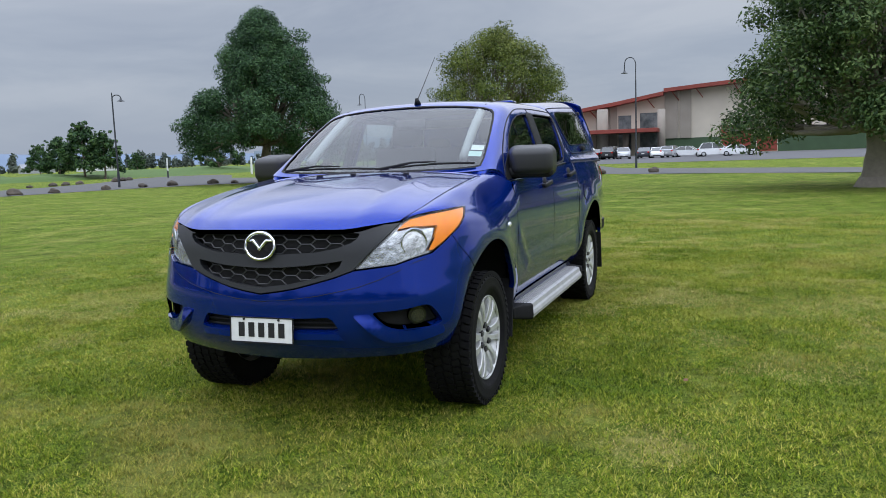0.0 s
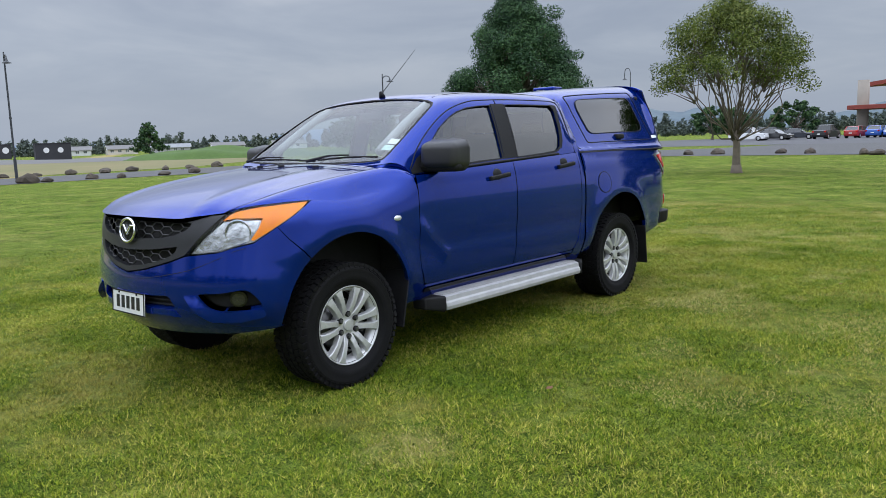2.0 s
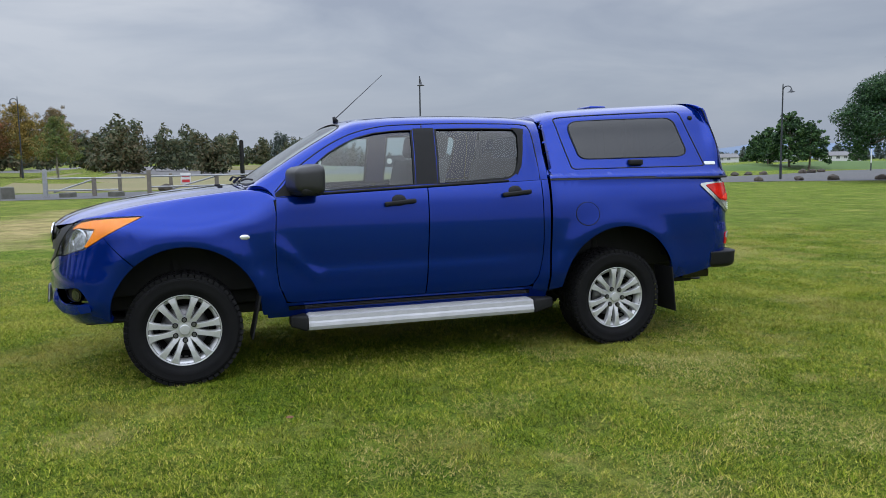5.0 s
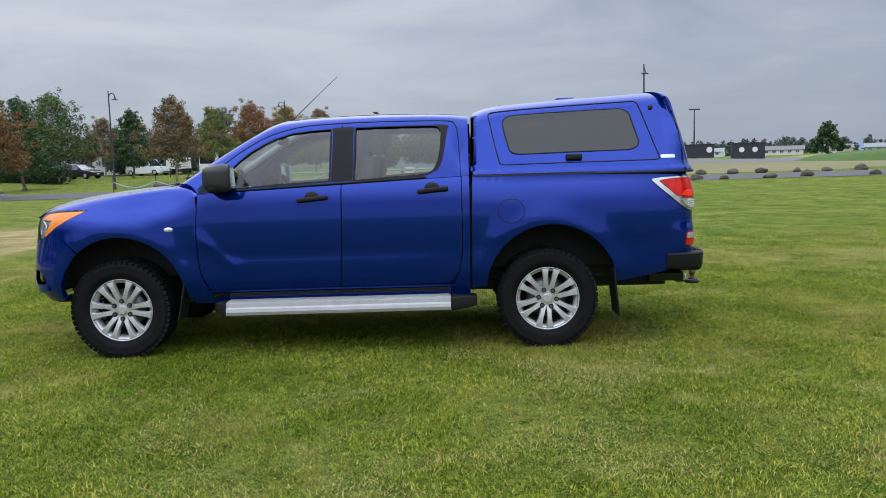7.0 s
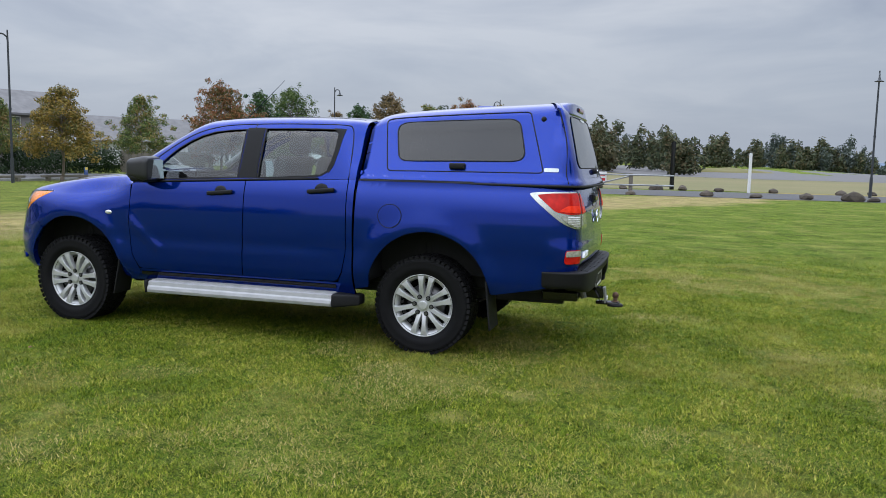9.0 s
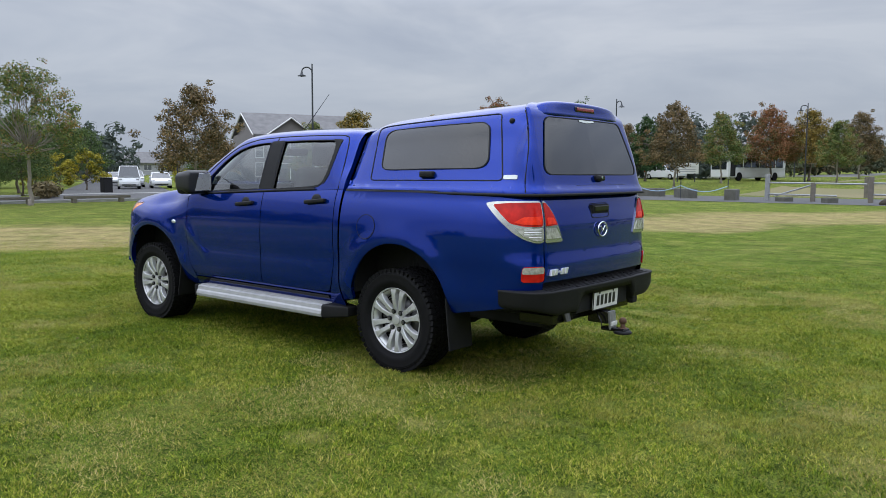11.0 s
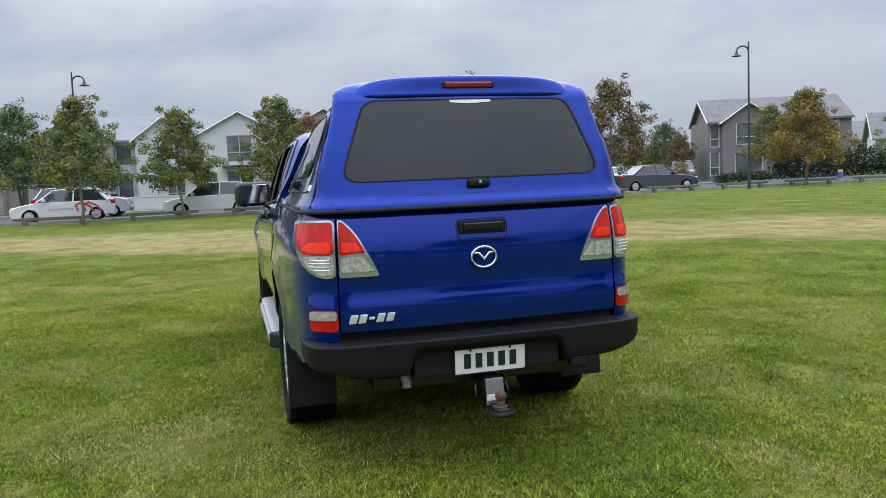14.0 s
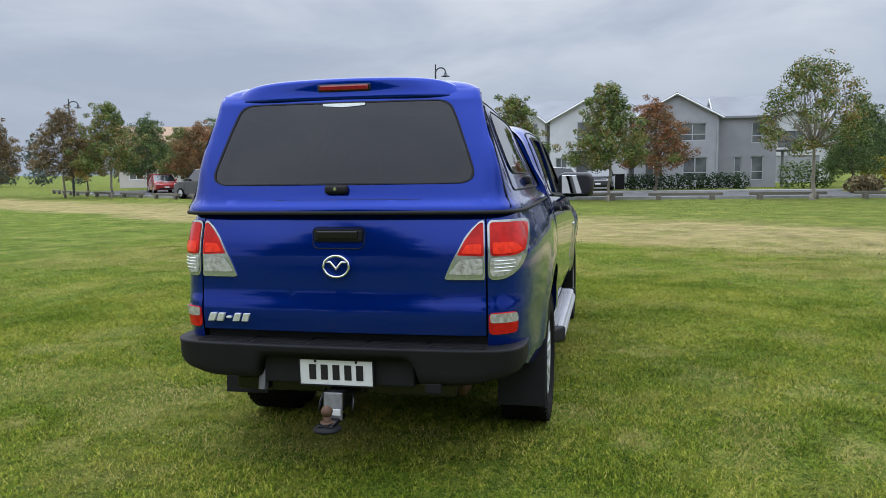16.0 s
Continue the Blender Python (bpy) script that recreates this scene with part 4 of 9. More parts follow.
def wing_top(x, v):
    """From the bonnet's edge (v 0) over to the flank (v 1)."""
    x, v = np.asarray(x, float), np.asarray(v, float)
    ya = np.interp(-x, -A_EDGE[:, 0], A_EDGE[:, 1])
    k = step01(x, 1.13, 1.3)
    za = hood(x, ya)[..., 2] * k + (1 - k) * np.interp(x, [0.985, 1.0, 1.02, 1.05, 1.09, 1.15, 1.3], [1.203, 1.214, 1.230, 1.245, 1.254, 1.255, 1.245])
    a = np.stack([x, ya, za], -1)
    zb = np.interp(x, *B_TOP.T)
    s = BODY.of_x(x)
    for _ in range(30):
        s = s + 0.9 * (body(s, zb)[..., 0] - x)
    b = body(s, zb)
    down = body(s, zb - 0.02) - body(s, zb)
    down[..., 0] = 0
    down /= np.linalg.norm(down, axis=-1)[..., None]
    gap = np.linalg.norm(b - a, axis=-1)[..., None]
    t = v[..., None]
    ta = np.stack([0 * x, 0 * x + 0.97, 0 * x + 0.12], -1) * gap
    tb = down * gap
    return (2 * t ** 3 - 3 * t ** 2 + 1) * a + (t ** 3 - 2 * t ** 2 + t) * ta + (-2 * t ** 3 + 3 * t ** 2) * b + (t ** 3 - t ** 2) * tb


for side in (1, -1):
    top = [(sx(x), float(np.interp(x, *B_TOP.T))) for x in (1.81, 1.7, 1.6, 1.5, 1.4, 1.3, 1.2, 1.1, 1.0)]
    hl = [(1.30, 1.104), (1.18, 1.046), (1.07, 0.989), (1.048, 0.978), (1.105, 0.910)]
    outline = arch(1.585, 0.40, 0.487, 0.50, 51, 176, 26) + [(sx(1.09), 0.40), (sx(0.95), 0.40), (sx(0.93), 0.46), (sx(0.985), 0.60), (sx(0.998), 0.70), (sx(1.003), 0.88), (sx(0.99), 1.10)] + top[::-1] + hl
    wing = sheet("front_wing", outline, body, PAINT, truck, side=side, lip=0.03, step=0.06, label="flared blue front wing")
    sheet("wing_top", [(2.238, 0.0), (2.238, 1.0), (1.6, 1.0), (0.985, 1.0), (0.985, 0.0), (1.6, 0.0)], wing_top, PAINT, wing, side=side, lip=0.01, step=(0.05, 0.12))
    rep = body(np.array([sx(1.2)]), np.array([0.945]))[0]
    bm = bmesh.new()
    bmesh.ops.create_uvsphere(bm, u_segments=16, v_segments=8, radius=1, matrix=Matrix.Translation((1.2, side * rep[1], 0.945)) @ Matrix.Diagonal((0.035, 0.010, 0.018, 1)))
    part("side_repeater", bm, CLEARLENS, wing, "small oval clear indicator lamp", True)
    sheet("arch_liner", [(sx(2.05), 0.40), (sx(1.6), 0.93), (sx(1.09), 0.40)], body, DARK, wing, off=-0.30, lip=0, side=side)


def z_belt(x):
    return float(belt(x)) - 0.002


# doors
for side in (1, -1):
    fd = [(sx(0.980), z_belt(0.980)), (sx(0.984), 1.10), (sx(0.997), 0.88), (sx(0.992), 0.70), (sx(0.979), 0.60), (sx(0.93), 0.49), (sx(0.90), 0.48), (sx(0.4), 0.478), (sx(-0.055), 0.478),
          (sx(-0.065), 0.60), (sx(-0.082), 1.0), (sx(-0.086), z_belt(-0.086))]
    fd += [(sx(x), z_belt(x)) for x in (0.1, 0.3, 0.5, 0.7, 0.9)]
    front_door = sheet("front_door", fd, body, PAINT, truck, side=side, lip=0.03, step=0.028, label="blue front door with a black handle")
    rd = [(sx(-0.094), z_belt(-0.094)), (sx(-0.09), 1.0), (sx(-0.073), 0.60), (sx(-0.063), 0.478), (sx(-0.5), 0.478), (sx(-0.87), 0.482), (sx(-0.905), 0.50), (sx(-0.94), 0.56), (sx(-0.972), 0.70), (sx(-0.978), 0.80), (sx(-0.978), z_belt(-0.978))]
    rd += [(sx(x), z_belt(x)) for x in (-0.8, -0.6, -0.4, -0.2)]
    rear_door = sheet("rear_door", rd, body, PAINT, truck, side=side, lip=0.03, step=0.028, label="blue rear door with a black handle")
    for door, hx, hz in ((front_door, 0.125, 1.142), (rear_door, -0.768, 1.183)):
        y = float(body(np.array([sx(hx)]), np.array([hz]))[0][1])
        # body-coloured recess behind the handle, its shadow given as black
        bm = bmesh.new()
        bmesh.ops.create_uvsphere(bm, u_segments=20, v_segments=8, radius=1, matrix=Matrix.Translation((hx + 0.005, side * (y - 0.012), hz + 0.004)) @ Matrix.Diagonal((0.062, 0.020, 0.052, 1)))
        part("handle_cup", bm, BLACK, door, smooth=True)
        bm = bmesh.new()
        m = Matrix.Translation((hx, side * (y + 0.022), hz)) @ Matrix.Rotation(radians(5), 4, "Y")
        box(bm, -0.115, 0.115, -0.012, 0.012, -0.016, 0.016, 0.010, m, 3)
        for e in (-0.09, 0.09):
            box(bm, e - 0.018, e + 0.018, -0.03, 0.004, -0.013, 0.013, 0.004, m) if side > 0 else box(bm, e - 0.018, e + 0.018, -0.004, 0.03, -0.013, 0.013, 0.004, m)
        part("door_handle", bm, BLACK, door, "black pull handle", True)
    sheet("sill", [(sx(1.06), 0.475), (sx(1.06), 0.37), (sx(-1.03), 0.37), (sx(-1.03), 0.474)], body, PAINT, truck, side=side, off=-0.004, lip=0.02, label="blue door sill")
    sheet("sill_trim", [(sx(0.92), 0.452), (sx(0.92), 0.425), (sx(-0.88), 0.425), (sx(-0.88), 0.452)], body, GLOSS, truck, side=side, off=0.004, lip=0.01)
    sheet("cab_corner", [(sx(-0.985), 1.275), (sx(-0.985), 0.80), (sx(-0.979), 0.70), (sx(-0.947), 0.555), (sx(-0.912), 0.49), (sx(-0.90), 0.45), (sx(-1.03), 0.43), (sx(-1.04), 1.277)], body, PAINT, truck, side=side, lip=0.05, label="narrow blue rear corner of the cab")

# cab shell with window openings
FW = [(0.752, 1.372), (0.685, 1.432), (0.607, 1.494), (0.50, 1.556), (0.395, 1.602), (0.27, 1.634), (0.12, 1.650), (-0.022, 1.656), (-0.018, 1.50), (-0.008, 1.262), (0.3, 1.245), (0.60, 1.233), (0.735, 1.229), (0.765, 1.26)]
RW = [(-0.19, 1.662), (-0.5, 1.666), (-0.80, 1.662), (-0.845, 1.655), (-0.852, 1.60), (-0.842, 1.48), (-0.822, 1.39), (-0.79, 1.325), (-0.745, 1.296), (-0.69, 1.284), (-0.45, 1.272), (-0.175, 1.264), (-0.183, 1.45)]


def wu(poly, sign=1):
    return [(x, sign * (1 - cab_w(x, z))) for x, z in poly]


SCREEN = both([(0, 1.168), (0.15, 1.162), (0.30, 1.148), (0.40, 1.13), (0.445, 1.11), (0.462, 1.04), (0.463, 0.90), (0.455, 0.75), (0.442, 0.62), (0.425, 0.53), (0.40, 0.495), (0.34, 0.475), (0.2, 0.462), (0, 0.458)])
shell_half = [(0, 1.20), (0.2, 1.19), (0.40, 1.165), (0.50, 1.145), (0.70, 1.09), (0.85, 1.03), (0.999, 0.985), (0.999, 0.5), (0.999, 0), (0.999, -0.5), (0.999, -1.04), (0.5, -1.045), (0, -1.05)]
shell = sheet("cab_shell", dense(swap(both(shell_half)), 0.06), cab_full, PAINT, truck, holes=(dense(swap(SCREEN), 0.04), wu(FW), wu(FW, -1), wu(RW), wu(RW, -1)), step=(0.06, 0.04), lip=0.03, label="blue cab pillars and roof", centre=(0, 0, 1.2))
sheet("roof_lining", [(0.40, -0.40), (0.40, 0.40), (-0.98, 0.42), (-0.98, -0.42)], cab_full, DASH, shell, off=-0.035, lip=0, centre=(0, 0, 1.2))
sheet("windscreen", dense(swap(SCREEN), 0.05), cab_full, GLASS, truck, off=-0.004, lip=0, step=0.08, label="laminated windscreen reflecting the sky", centre=(0, 0, 1.2)).visible_shadow = False


def border(name, loop, fn, mat, parent, width, off, side=1, closed=True):
    """A flat band along a loop on a shape."""
    c = np.array(loop)
    mid = c.mean(0)
    inner = [tuple(p + (mid - p) / np.linalg.norm(mid - p) * width) for p in c]
    return sheet(name, loop, fn, mat, parent, holes=(inner,), off=off, lip=0.006, step=0.3, side=side, centre=(0, 0, 1.2))


border("screen_edge", dense(swap(SCREEN), 0.05), cab_full, SEAL, truck, 0.018, 0.001)
for side in (1, -1):
    for nm, loop in (("front_door_window", FW), ("rear_door_window", RW)):
        win = sheet(nm, wu(loop), cab_full, SIDEGLASS, truck, off=-0.012, lip=0, step=0.1, label="side window of clear glass", centre=(0, 0, 1.2), side=side)
        win.visible_shadow = False
        border("window_seal", wu(loop), cab_full, SEAL, win, 0.014, 0.003, side)
    sheet("door_pillar_trim", wu([(-0.028, 1.664), (-0.024, 1.5), (-0.012, 1.262), (-0.172, 1.266), (-0.178, 1.45), (-0.186, 1.668)]), cab_full, BLACK, truck, off=0.003, lip=0.006, side=side, centre=(0, 0, 1.2), label="black centre pillar trim")
    sheet("rear_pillar_trim", wu([(-0.80, 1.668), (-0.90, 1.66), (-0.868, 1.50), (-0.84, 1.38), (-0.80, 1.315), (-0.792, 1.33), (-0.838, 1.47), (-0.85, 1.60)]), cab_full, BLACK, truck, off=0.003, lip=0.006, side=side, centre=(0, 0, 1.2))
    sheet("mirror_sail", wu([(0.98, 1.203), (0.985, 1.225), (0.90, 1.30), (0.765, 1.375), (0.74, 1.365), (0.758, 1.262), (0.728, 1.218)]), cab_full, BLACK, truck, off=0.004, lip=0.006, side=side, centre=(0, 0, 1.2), label="black triangular mirror mount")
    # shut lines of the door frames
    for line in ([(0.985, 1.235), (0.86, 1.365), (0.70, 1.485), (0.55, 1.575), (0.40, 1.638), (0.2, 1.682), (0.0, 1.695), (-0.3, 1.702), (-0.7, 1.700), (-0.90, 1.692), (-0.945, 1.67), (-0.965, 1.6), (-0.975, 1.45), (-0.979, 1.28)], [(-0.10, 1.70), (-0.095, 1.665)]):
        mid = [cab(np.array([x]), np.array([cab_w(x, z)]))[0] * np.array([1, side, 1]) for x, z in line]
        vs, fs = tube(spline(mid, 4), 0.0042, 6)
        link("shut_line", vs, fs, SEAL, shell)
    # belt moulding
    pts = [cab(np.array([x]), np.array([0.006]))[0] * np.array([1, side, 1]) + np.array([0, 0.008 * side, 0.002]) for x in np.linspace(0.74, -0.72, 20)]
    vs, fs = tube(pts, 0.010, 6)
    link("window_moulding", vs, fs, BLACK, truck)
    # mirror
    mirror = new("door_mirror"); mirror.parent = truck; mirror["label"] = "large black door mirror"
    bm = bmesh.new()
    vs = box(bm, -0.085, 0.125, -0.156, 0.156, -0.104, 0.104, 0.060, None, 6)
    for v in bm.verts:
        if v.co.x > 0:
            v.co.y *= 0.88; v.co.z *= 0.84
        if v.co.x < -0.07:
            v.co.x = -0.07
    bmesh.ops.transform(bm, matrix=pose(0.775, side * 0.955, 1.317, 0, 0, 12 * side), verts=bm.verts)
    part("mirror_housing", bm, MIRRORBLACK, mirror, smooth=True)
    bm = bmesh.new()
    box(bm, -0.070, 0.095, min(-0.155 * side, 0.135 * side), max(-0.155 * side, 0.135 * side), -0.106, -0.032, 0.034, None, 4)
    bmesh.ops.transform(bm, matrix=pose(0.775, side * 0.955, 1.317, 0, 0, 12 * side), verts=bm.verts)
    part("mirror_skirt", bm, BLACK, mirror, smooth=True)
    bm = bmesh.new()
    box(bm, -0.003, 0.004, -0.108, 0.108, -0.080, 0.080, 0.003)
    bmesh.ops.transform(bm, matrix=pose(0.775, side * 0.955, 1.317, 0, 0, 12 * side) @ pose(-0.0735, 0, 0, 0, 3, -9 * side), verts=bm.verts)
    part("mirror_glass", bm, material("mirror_silver", (0.8, 0.82, 0.84), rough=0.03, metal=1.0), mirror)
    bm = bmesh.new()
    box(bm, 0.77, 0.87, side * 0.83, side * 0.93, 1.225, 1.255, 0.008)
    part("mirror_arm", bm, BLACK, mirror)

# cowl, wipers and aerial
def cowl_strip(u0, u1, n):
    """Closes the gap between the bonnet's rear edge and the foot of the cab shell."""
    rows = []
    for u in np.linspace(u0, u1, n):
        xs = float(np.interp(u, [q[0] for q in shell_half[:7]], [q[1] for q in shell_half[:7]]))
        b = cab_full(np.array([xs]), np.array([u]))[0] - np.array([0, 0, 0.003])
        if b[1] < 0.745:
            x = float(np.interp(b[1], [0, 0.25, 0.5, 0.6, 0.745], [1.10, 1.105, 1.12, 1.13, 1.16])) + 0.008
            a = np.array([x, b[1], float(hood(x, b[1])[2]) - 0.004])
        else:
            a = wing_top(np.array([1.165 - 0.18 * (u - 0.5) / 0.5]), np.array([0.0]))[0]
        mid = (a + b) / 2 - np.array([0, 0, 0.004])
        rows.append([a, mid, b])
    return rows


for side in (1, -1):
    for nm, u0, u1, mat in (("cowl", 0.20, 0.40, BLACK), ("cowl_corner", 0.40, 0.998, PAINT)):
        rows = cowl_strip(u0, u1, 28)
        vs = [tuple(p * np.array([1, side, 1])) for r in rows for p in r]
        fs = [(i * 3 + k, i * 3 + k + 1, i * 3 + k + 4, i * 3 + k + 3) for i in range(27) for k in (0, 1)]
        link(nm, vs, [f_[::-1] for f_ in fs] if side > 0 else fs, mat, truck, "black plastic cowl below the windscreen" if mat is BLACK else "blue corner below the windscreen pillar")
for y0, y1, x0 in ((0.12, 0.66, 1.165), (-0.52, 0.10, 1.175)):
    wiper = new("wiper"); wiper.parent = truck; wiper["label"] = "black windscreen wiper at rest"
    pts = [Vector(cab_full(np.array([x0 - 0.02 - 0.085 * ((y) ** 2)]), np.array([y / 1.62]))[0]) + Vector((0.01, 0, 0.016 + 0.012 * math.sin((y - y0) / (y1 - y0) * math.pi))) for y in np.linspace(y0, y1, 9)]
    vs, fs = tube(pts, 0.007, 6)
    link("wiper_blade", vs, fs, SEAL, wiper)
    vs, fs = tube([pts[4] + Vector((0.0, 0, 0.014)), pts[2] + Vector((0.03, 0, 0.02)), pts[0] + Vector((0.05, -0.06, -0.005))], [0.005, 0.007, 0.012], 6)
    link("wiper_arm", vs, fs, SEAL, wiper)
aerial = new("aerial"); aerial.parent = truck; aerial["label"] = "thin black roof aerial leaning back"
bm = bmesh.new()
bmesh.ops.create_cone(bm, cap_ends=True, segments=14, radius1=0.026, radius2=0.010, depth=0.045, matrix=pose(0.41, 0.02, 1.768, 0, 22, 0))
part("aerial_base", bm, BLACK, aerial, smooth=True)
bm = bmesh.new()
rod(bm, (0.40, 0.02, 1.78), (0.02, 0.02, 2.12), 0.0042, 0.002, 6)
part("aerial_mast", bm, GLOSS, aerial)
# roof gutter strips
for side in (1, -1):
    pts = [cab(np.array([x]), np.array([0.66]))[0] * np.array([1, side, 1]) + np.array([0, 0, -0.001]) for x in np.linspace(0.42, -0.98, 12)]
    vs, fs = tube(pts, 0.0035, 6)
    link("roof_strip", vs, fs, SEAL, shell)

# rear wall of the cab
bm = bmesh.new()
for (y0, y1, z0, z1) in ((-0.80, 0.80, 0.5, 1.26), (-0.68, 0.68, 1.26, 1.36), (-0.52, 0.52, 1.62, 1.69), (-0.61, -0.52, 1.36, 1.62), (0.52, 0.61, 1.36, 1.62)):
    box(bm, -1.035, -1.01, y0, y1, z0, z1)
part("cab_back", bm, DASH, truck)

ring = [cab_full(np.array([-1.042]), np.array([u]))[0] for u in np.linspace(-0.999, 0.999, 41)]
link("cab_rear_panel", ring + [(-1.042, 0.84, 1.0), (-1.042, -0.84, 1.0)], [tuple(range(43))], PAINT, truck, "blue rear panel of the cab", smooth=False)

# load bed
for side in (1, -1):
    out = [(sx(-1.062), 1.268), (sx(-1.05), 0.80), (sx(-1.045), 0.435)] + arch(-1.64, 0.42, 0.487, 0.487, 4, 174, 30) + [(sx(-2.14), 0.46), (sx(-2.37), 0.50), (sx(-2.55), 0.535), (5.80, 0.57), (5.88, 0.60), (5.945, 0.64), (5.945, 1.268)]
    bed = sheet("bed_side", dense(out, 0.06), body, PAINT, truck, side=side, lip=0.03, step=0.06, label="blue flank of the load bed with a flared arch")
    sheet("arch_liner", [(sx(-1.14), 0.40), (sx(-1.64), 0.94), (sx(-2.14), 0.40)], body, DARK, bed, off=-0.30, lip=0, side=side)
    sheet("bed_rail", [(sx(-1.062), 1.285), (sx(-1.062), 1.266), (5.945, 1.266), (5.945, 1.285)], body, SEAL, bed, off=-0.006, lip=0.03, side=side)
    if side > 0:
        fc = [(sx(-1.345) + 0.093 * math.cos(a), 1.012 + 0.085 * math.sin(a)) for a in np.linspace(0, 2 * math.pi, 33)[:-1]]
        sheet("fuel_flap", fc, body, PAINT, bed, off=0.003, lip=0.004, side=side, step=0.04)
        fn_ = [body(np.array([u]), np.array([v]))[0] + np.array([0, 0.002, 0]) for u, v in [(sx(-1.345) + 0.096 * math.cos(a), 1.012 + 0.088 * math.sin(a)) for a in np.linspace(0, 2 * math.pi, 41)[:-1]]]
        vs, fs = tube(fn_, 0.0028, 5, True)
        link("fuel_flap_gap", vs, fs, SEAL, bed)
    # tail lamps
    T1 = rounded([(5.512, 1.212), (5.60, 1.222), (5.80, 1.227), (5.943, 1.227), (5.943, 0.961), (5.875, 0.961), (5.80, 0.985), (5.735, 1.022), (5.66, 1.082), (5.58, 1.148)], 0.03, 4)
    lamp = sheet("tail_light", T1, body, TAILCLEAR, truck, off=0.008, lip=0.02, side=side, step=0.04, label="large wraparound tail lamp, red over clear")
    sheet("red_lens", rounded([(5.574, 1.201), (5.70, 1.213), (5.933, 1.217), (5.933, 1.067), (5.80, 1.067), (5.712, 1.084)], 0.022, 4), body, REDLENS, lamp, off=0.013, lip=0.008, side=side, step=0.03)
    sheet("red_reflector", rounded([(5.735, 1.090), (5.80, 1.125), (5.922, 1.128), (5.922, 1.076), (5.81, 1.078)], 0.012, 3), body, BRIGHTRED, lamp, off=0.0155, lip=0.004, side=side, step=0.03)
    sheet("clear_lens", rounded([(5.742, 1.058), (5.84, 1.060), (5.933, 1.060), (5.933, 0.976), (5.872, 0.976), (5.802, 1.002)], 0.018, 4), body, RIBBED, lamp, off=0.013, lip=0.008, side=side, step=0.03)
    for k in range(4):
        z = 1.000 + 0.0155 * k
        line = [body(np.array([u]), np.array([z]))[0] * np.array([1, side, 1]) for u in np.linspace(5.83 if k < 1 else 5.80, 5.92, 6)]
        vs, fs = tube([p + np.array([-0.010, 0.008 * side, 0]) for p in line], 0.0032, 5)
        link("lens_rib", vs, fs, BRIGHT, lamp)
    lo = sheet("bumper_reflector", rounded([(5.795, 0.810), (5.942, 0.812), (5.942, 0.712), (5.785, 0.712)], 0.025, 4), body, REDLENS, truck, off=0.006, lip=0.015, side=side, label="small red and clear rear marker lamp")
    sheet("clear_lens", rounded([(5.800, 0.806), (5.936, 0.808), (5.936, 0.766), (5.792, 0.764)], 0.014, 4), body, RIBBED, lo, off=0.010, lip=0.006, side=side, step=0.03)

TOTAL = float(BODY.s[-1])
gate_u = TOTAL - 5.953
gate = sheet("tailgate", both([(0, 1.268), (gate_u, 1.268), (gate_u, 0.705), (0, 0.705)]), tail, PAINT, truck, lip=0.03, step=0.08, label="blue tailgate with black handle and chrome badge", centre=(-1, 0, 0.9))
for side in (1, -1):
    a = TOTAL - np.array([5.957, 6.02, 6.075, 6.142])
    T2 = rounded([(a[0], 1.227), (a[0] - 0.022, 1.225), (a[1] + 0.004, 1.193), (a[1] - 0.03, 1.150), (a[2], 1.102), (a[2] - 0.035, 1.040), (a[3], 0.966), (a[3] + 0.012, 0.961), (a[0], 0.961)], 0.012, 3)
    ins = sheet("tail_light_inner", T2, tail, TAILCLEAR, gate, off=0.008, lip=0.02, side=side, step=0.04, centre=(-1, 0, 0.9), label="inner half of a tail lamp, red over clear")
    sheet("red_lens", rounded([(a[0] - 0.005, 1.217), (a[0] - 0.026, 1.213), (a[1] + 0.005, 1.181), (a[1] - 0.028, 1.137), (a[2] - 0.008, 1.072), (a[0] - 0.005, 1.067)], 0.010, 3), tail, REDLENS, ins, off=0.013, lip=0.006, side=side, step=0.04, centre=(-1, 0, 0.9))
    sheet("red_reflector", rounded([(a[0] - 0.016, 1.122), (a[1] - 0.020, 1.118), (a[2] + 0.010, 1.080), (a[0] - 0.016, 1.076)], 0.010, 3), tail, BRIGHTRED, ins, off=0.0155, lip=0.004, side=side, step=0.03, centre=(-1, 0, 0.9))
    sheet("clear_lens", rounded([(a[0] - 0.011, 1.056), (a[2] + 0.006, 1.054), (a[3] + 0.020, 0.986), (a[0] - 0.011, 0.984)], 0.010, 3), tail, RIBBED, ins, off=0.012, lip=0.005, side=side, step=0.04, centre=(-1, 0, 0.9))
bm = bmesh.new()
xg = -2.752
box(bm, xg - 0.012, xg + 0.03, -0.125, 0.115, 1.128, 1.192, 0.012)
part("gate_handle_surround", bm, BLACK, gate)
bm = bmesh.new()
box(bm, xg - 0.022, xg, -0.105, 0.095, 1.145, 1.185, 0.008)
part("gate_handle", bm, GLOSS, gate, "black pull handle")
shut = rounded([(-0.135, 1.198), (0.125, 1.198), (0.118, 1.100), (-0.128, 1.100)], 0.03, 5)
vs, fs = tube(tail(np.array([q[0] for q in shut]), np.array([q[1] for q in shut])), 0.0028, 6, True)
link("handle_shut_line", vs, fs, SEAL, gate)
make_badge(gate, pose(-2.780, 0, 1.018, 0, 0, 180), 0.062)
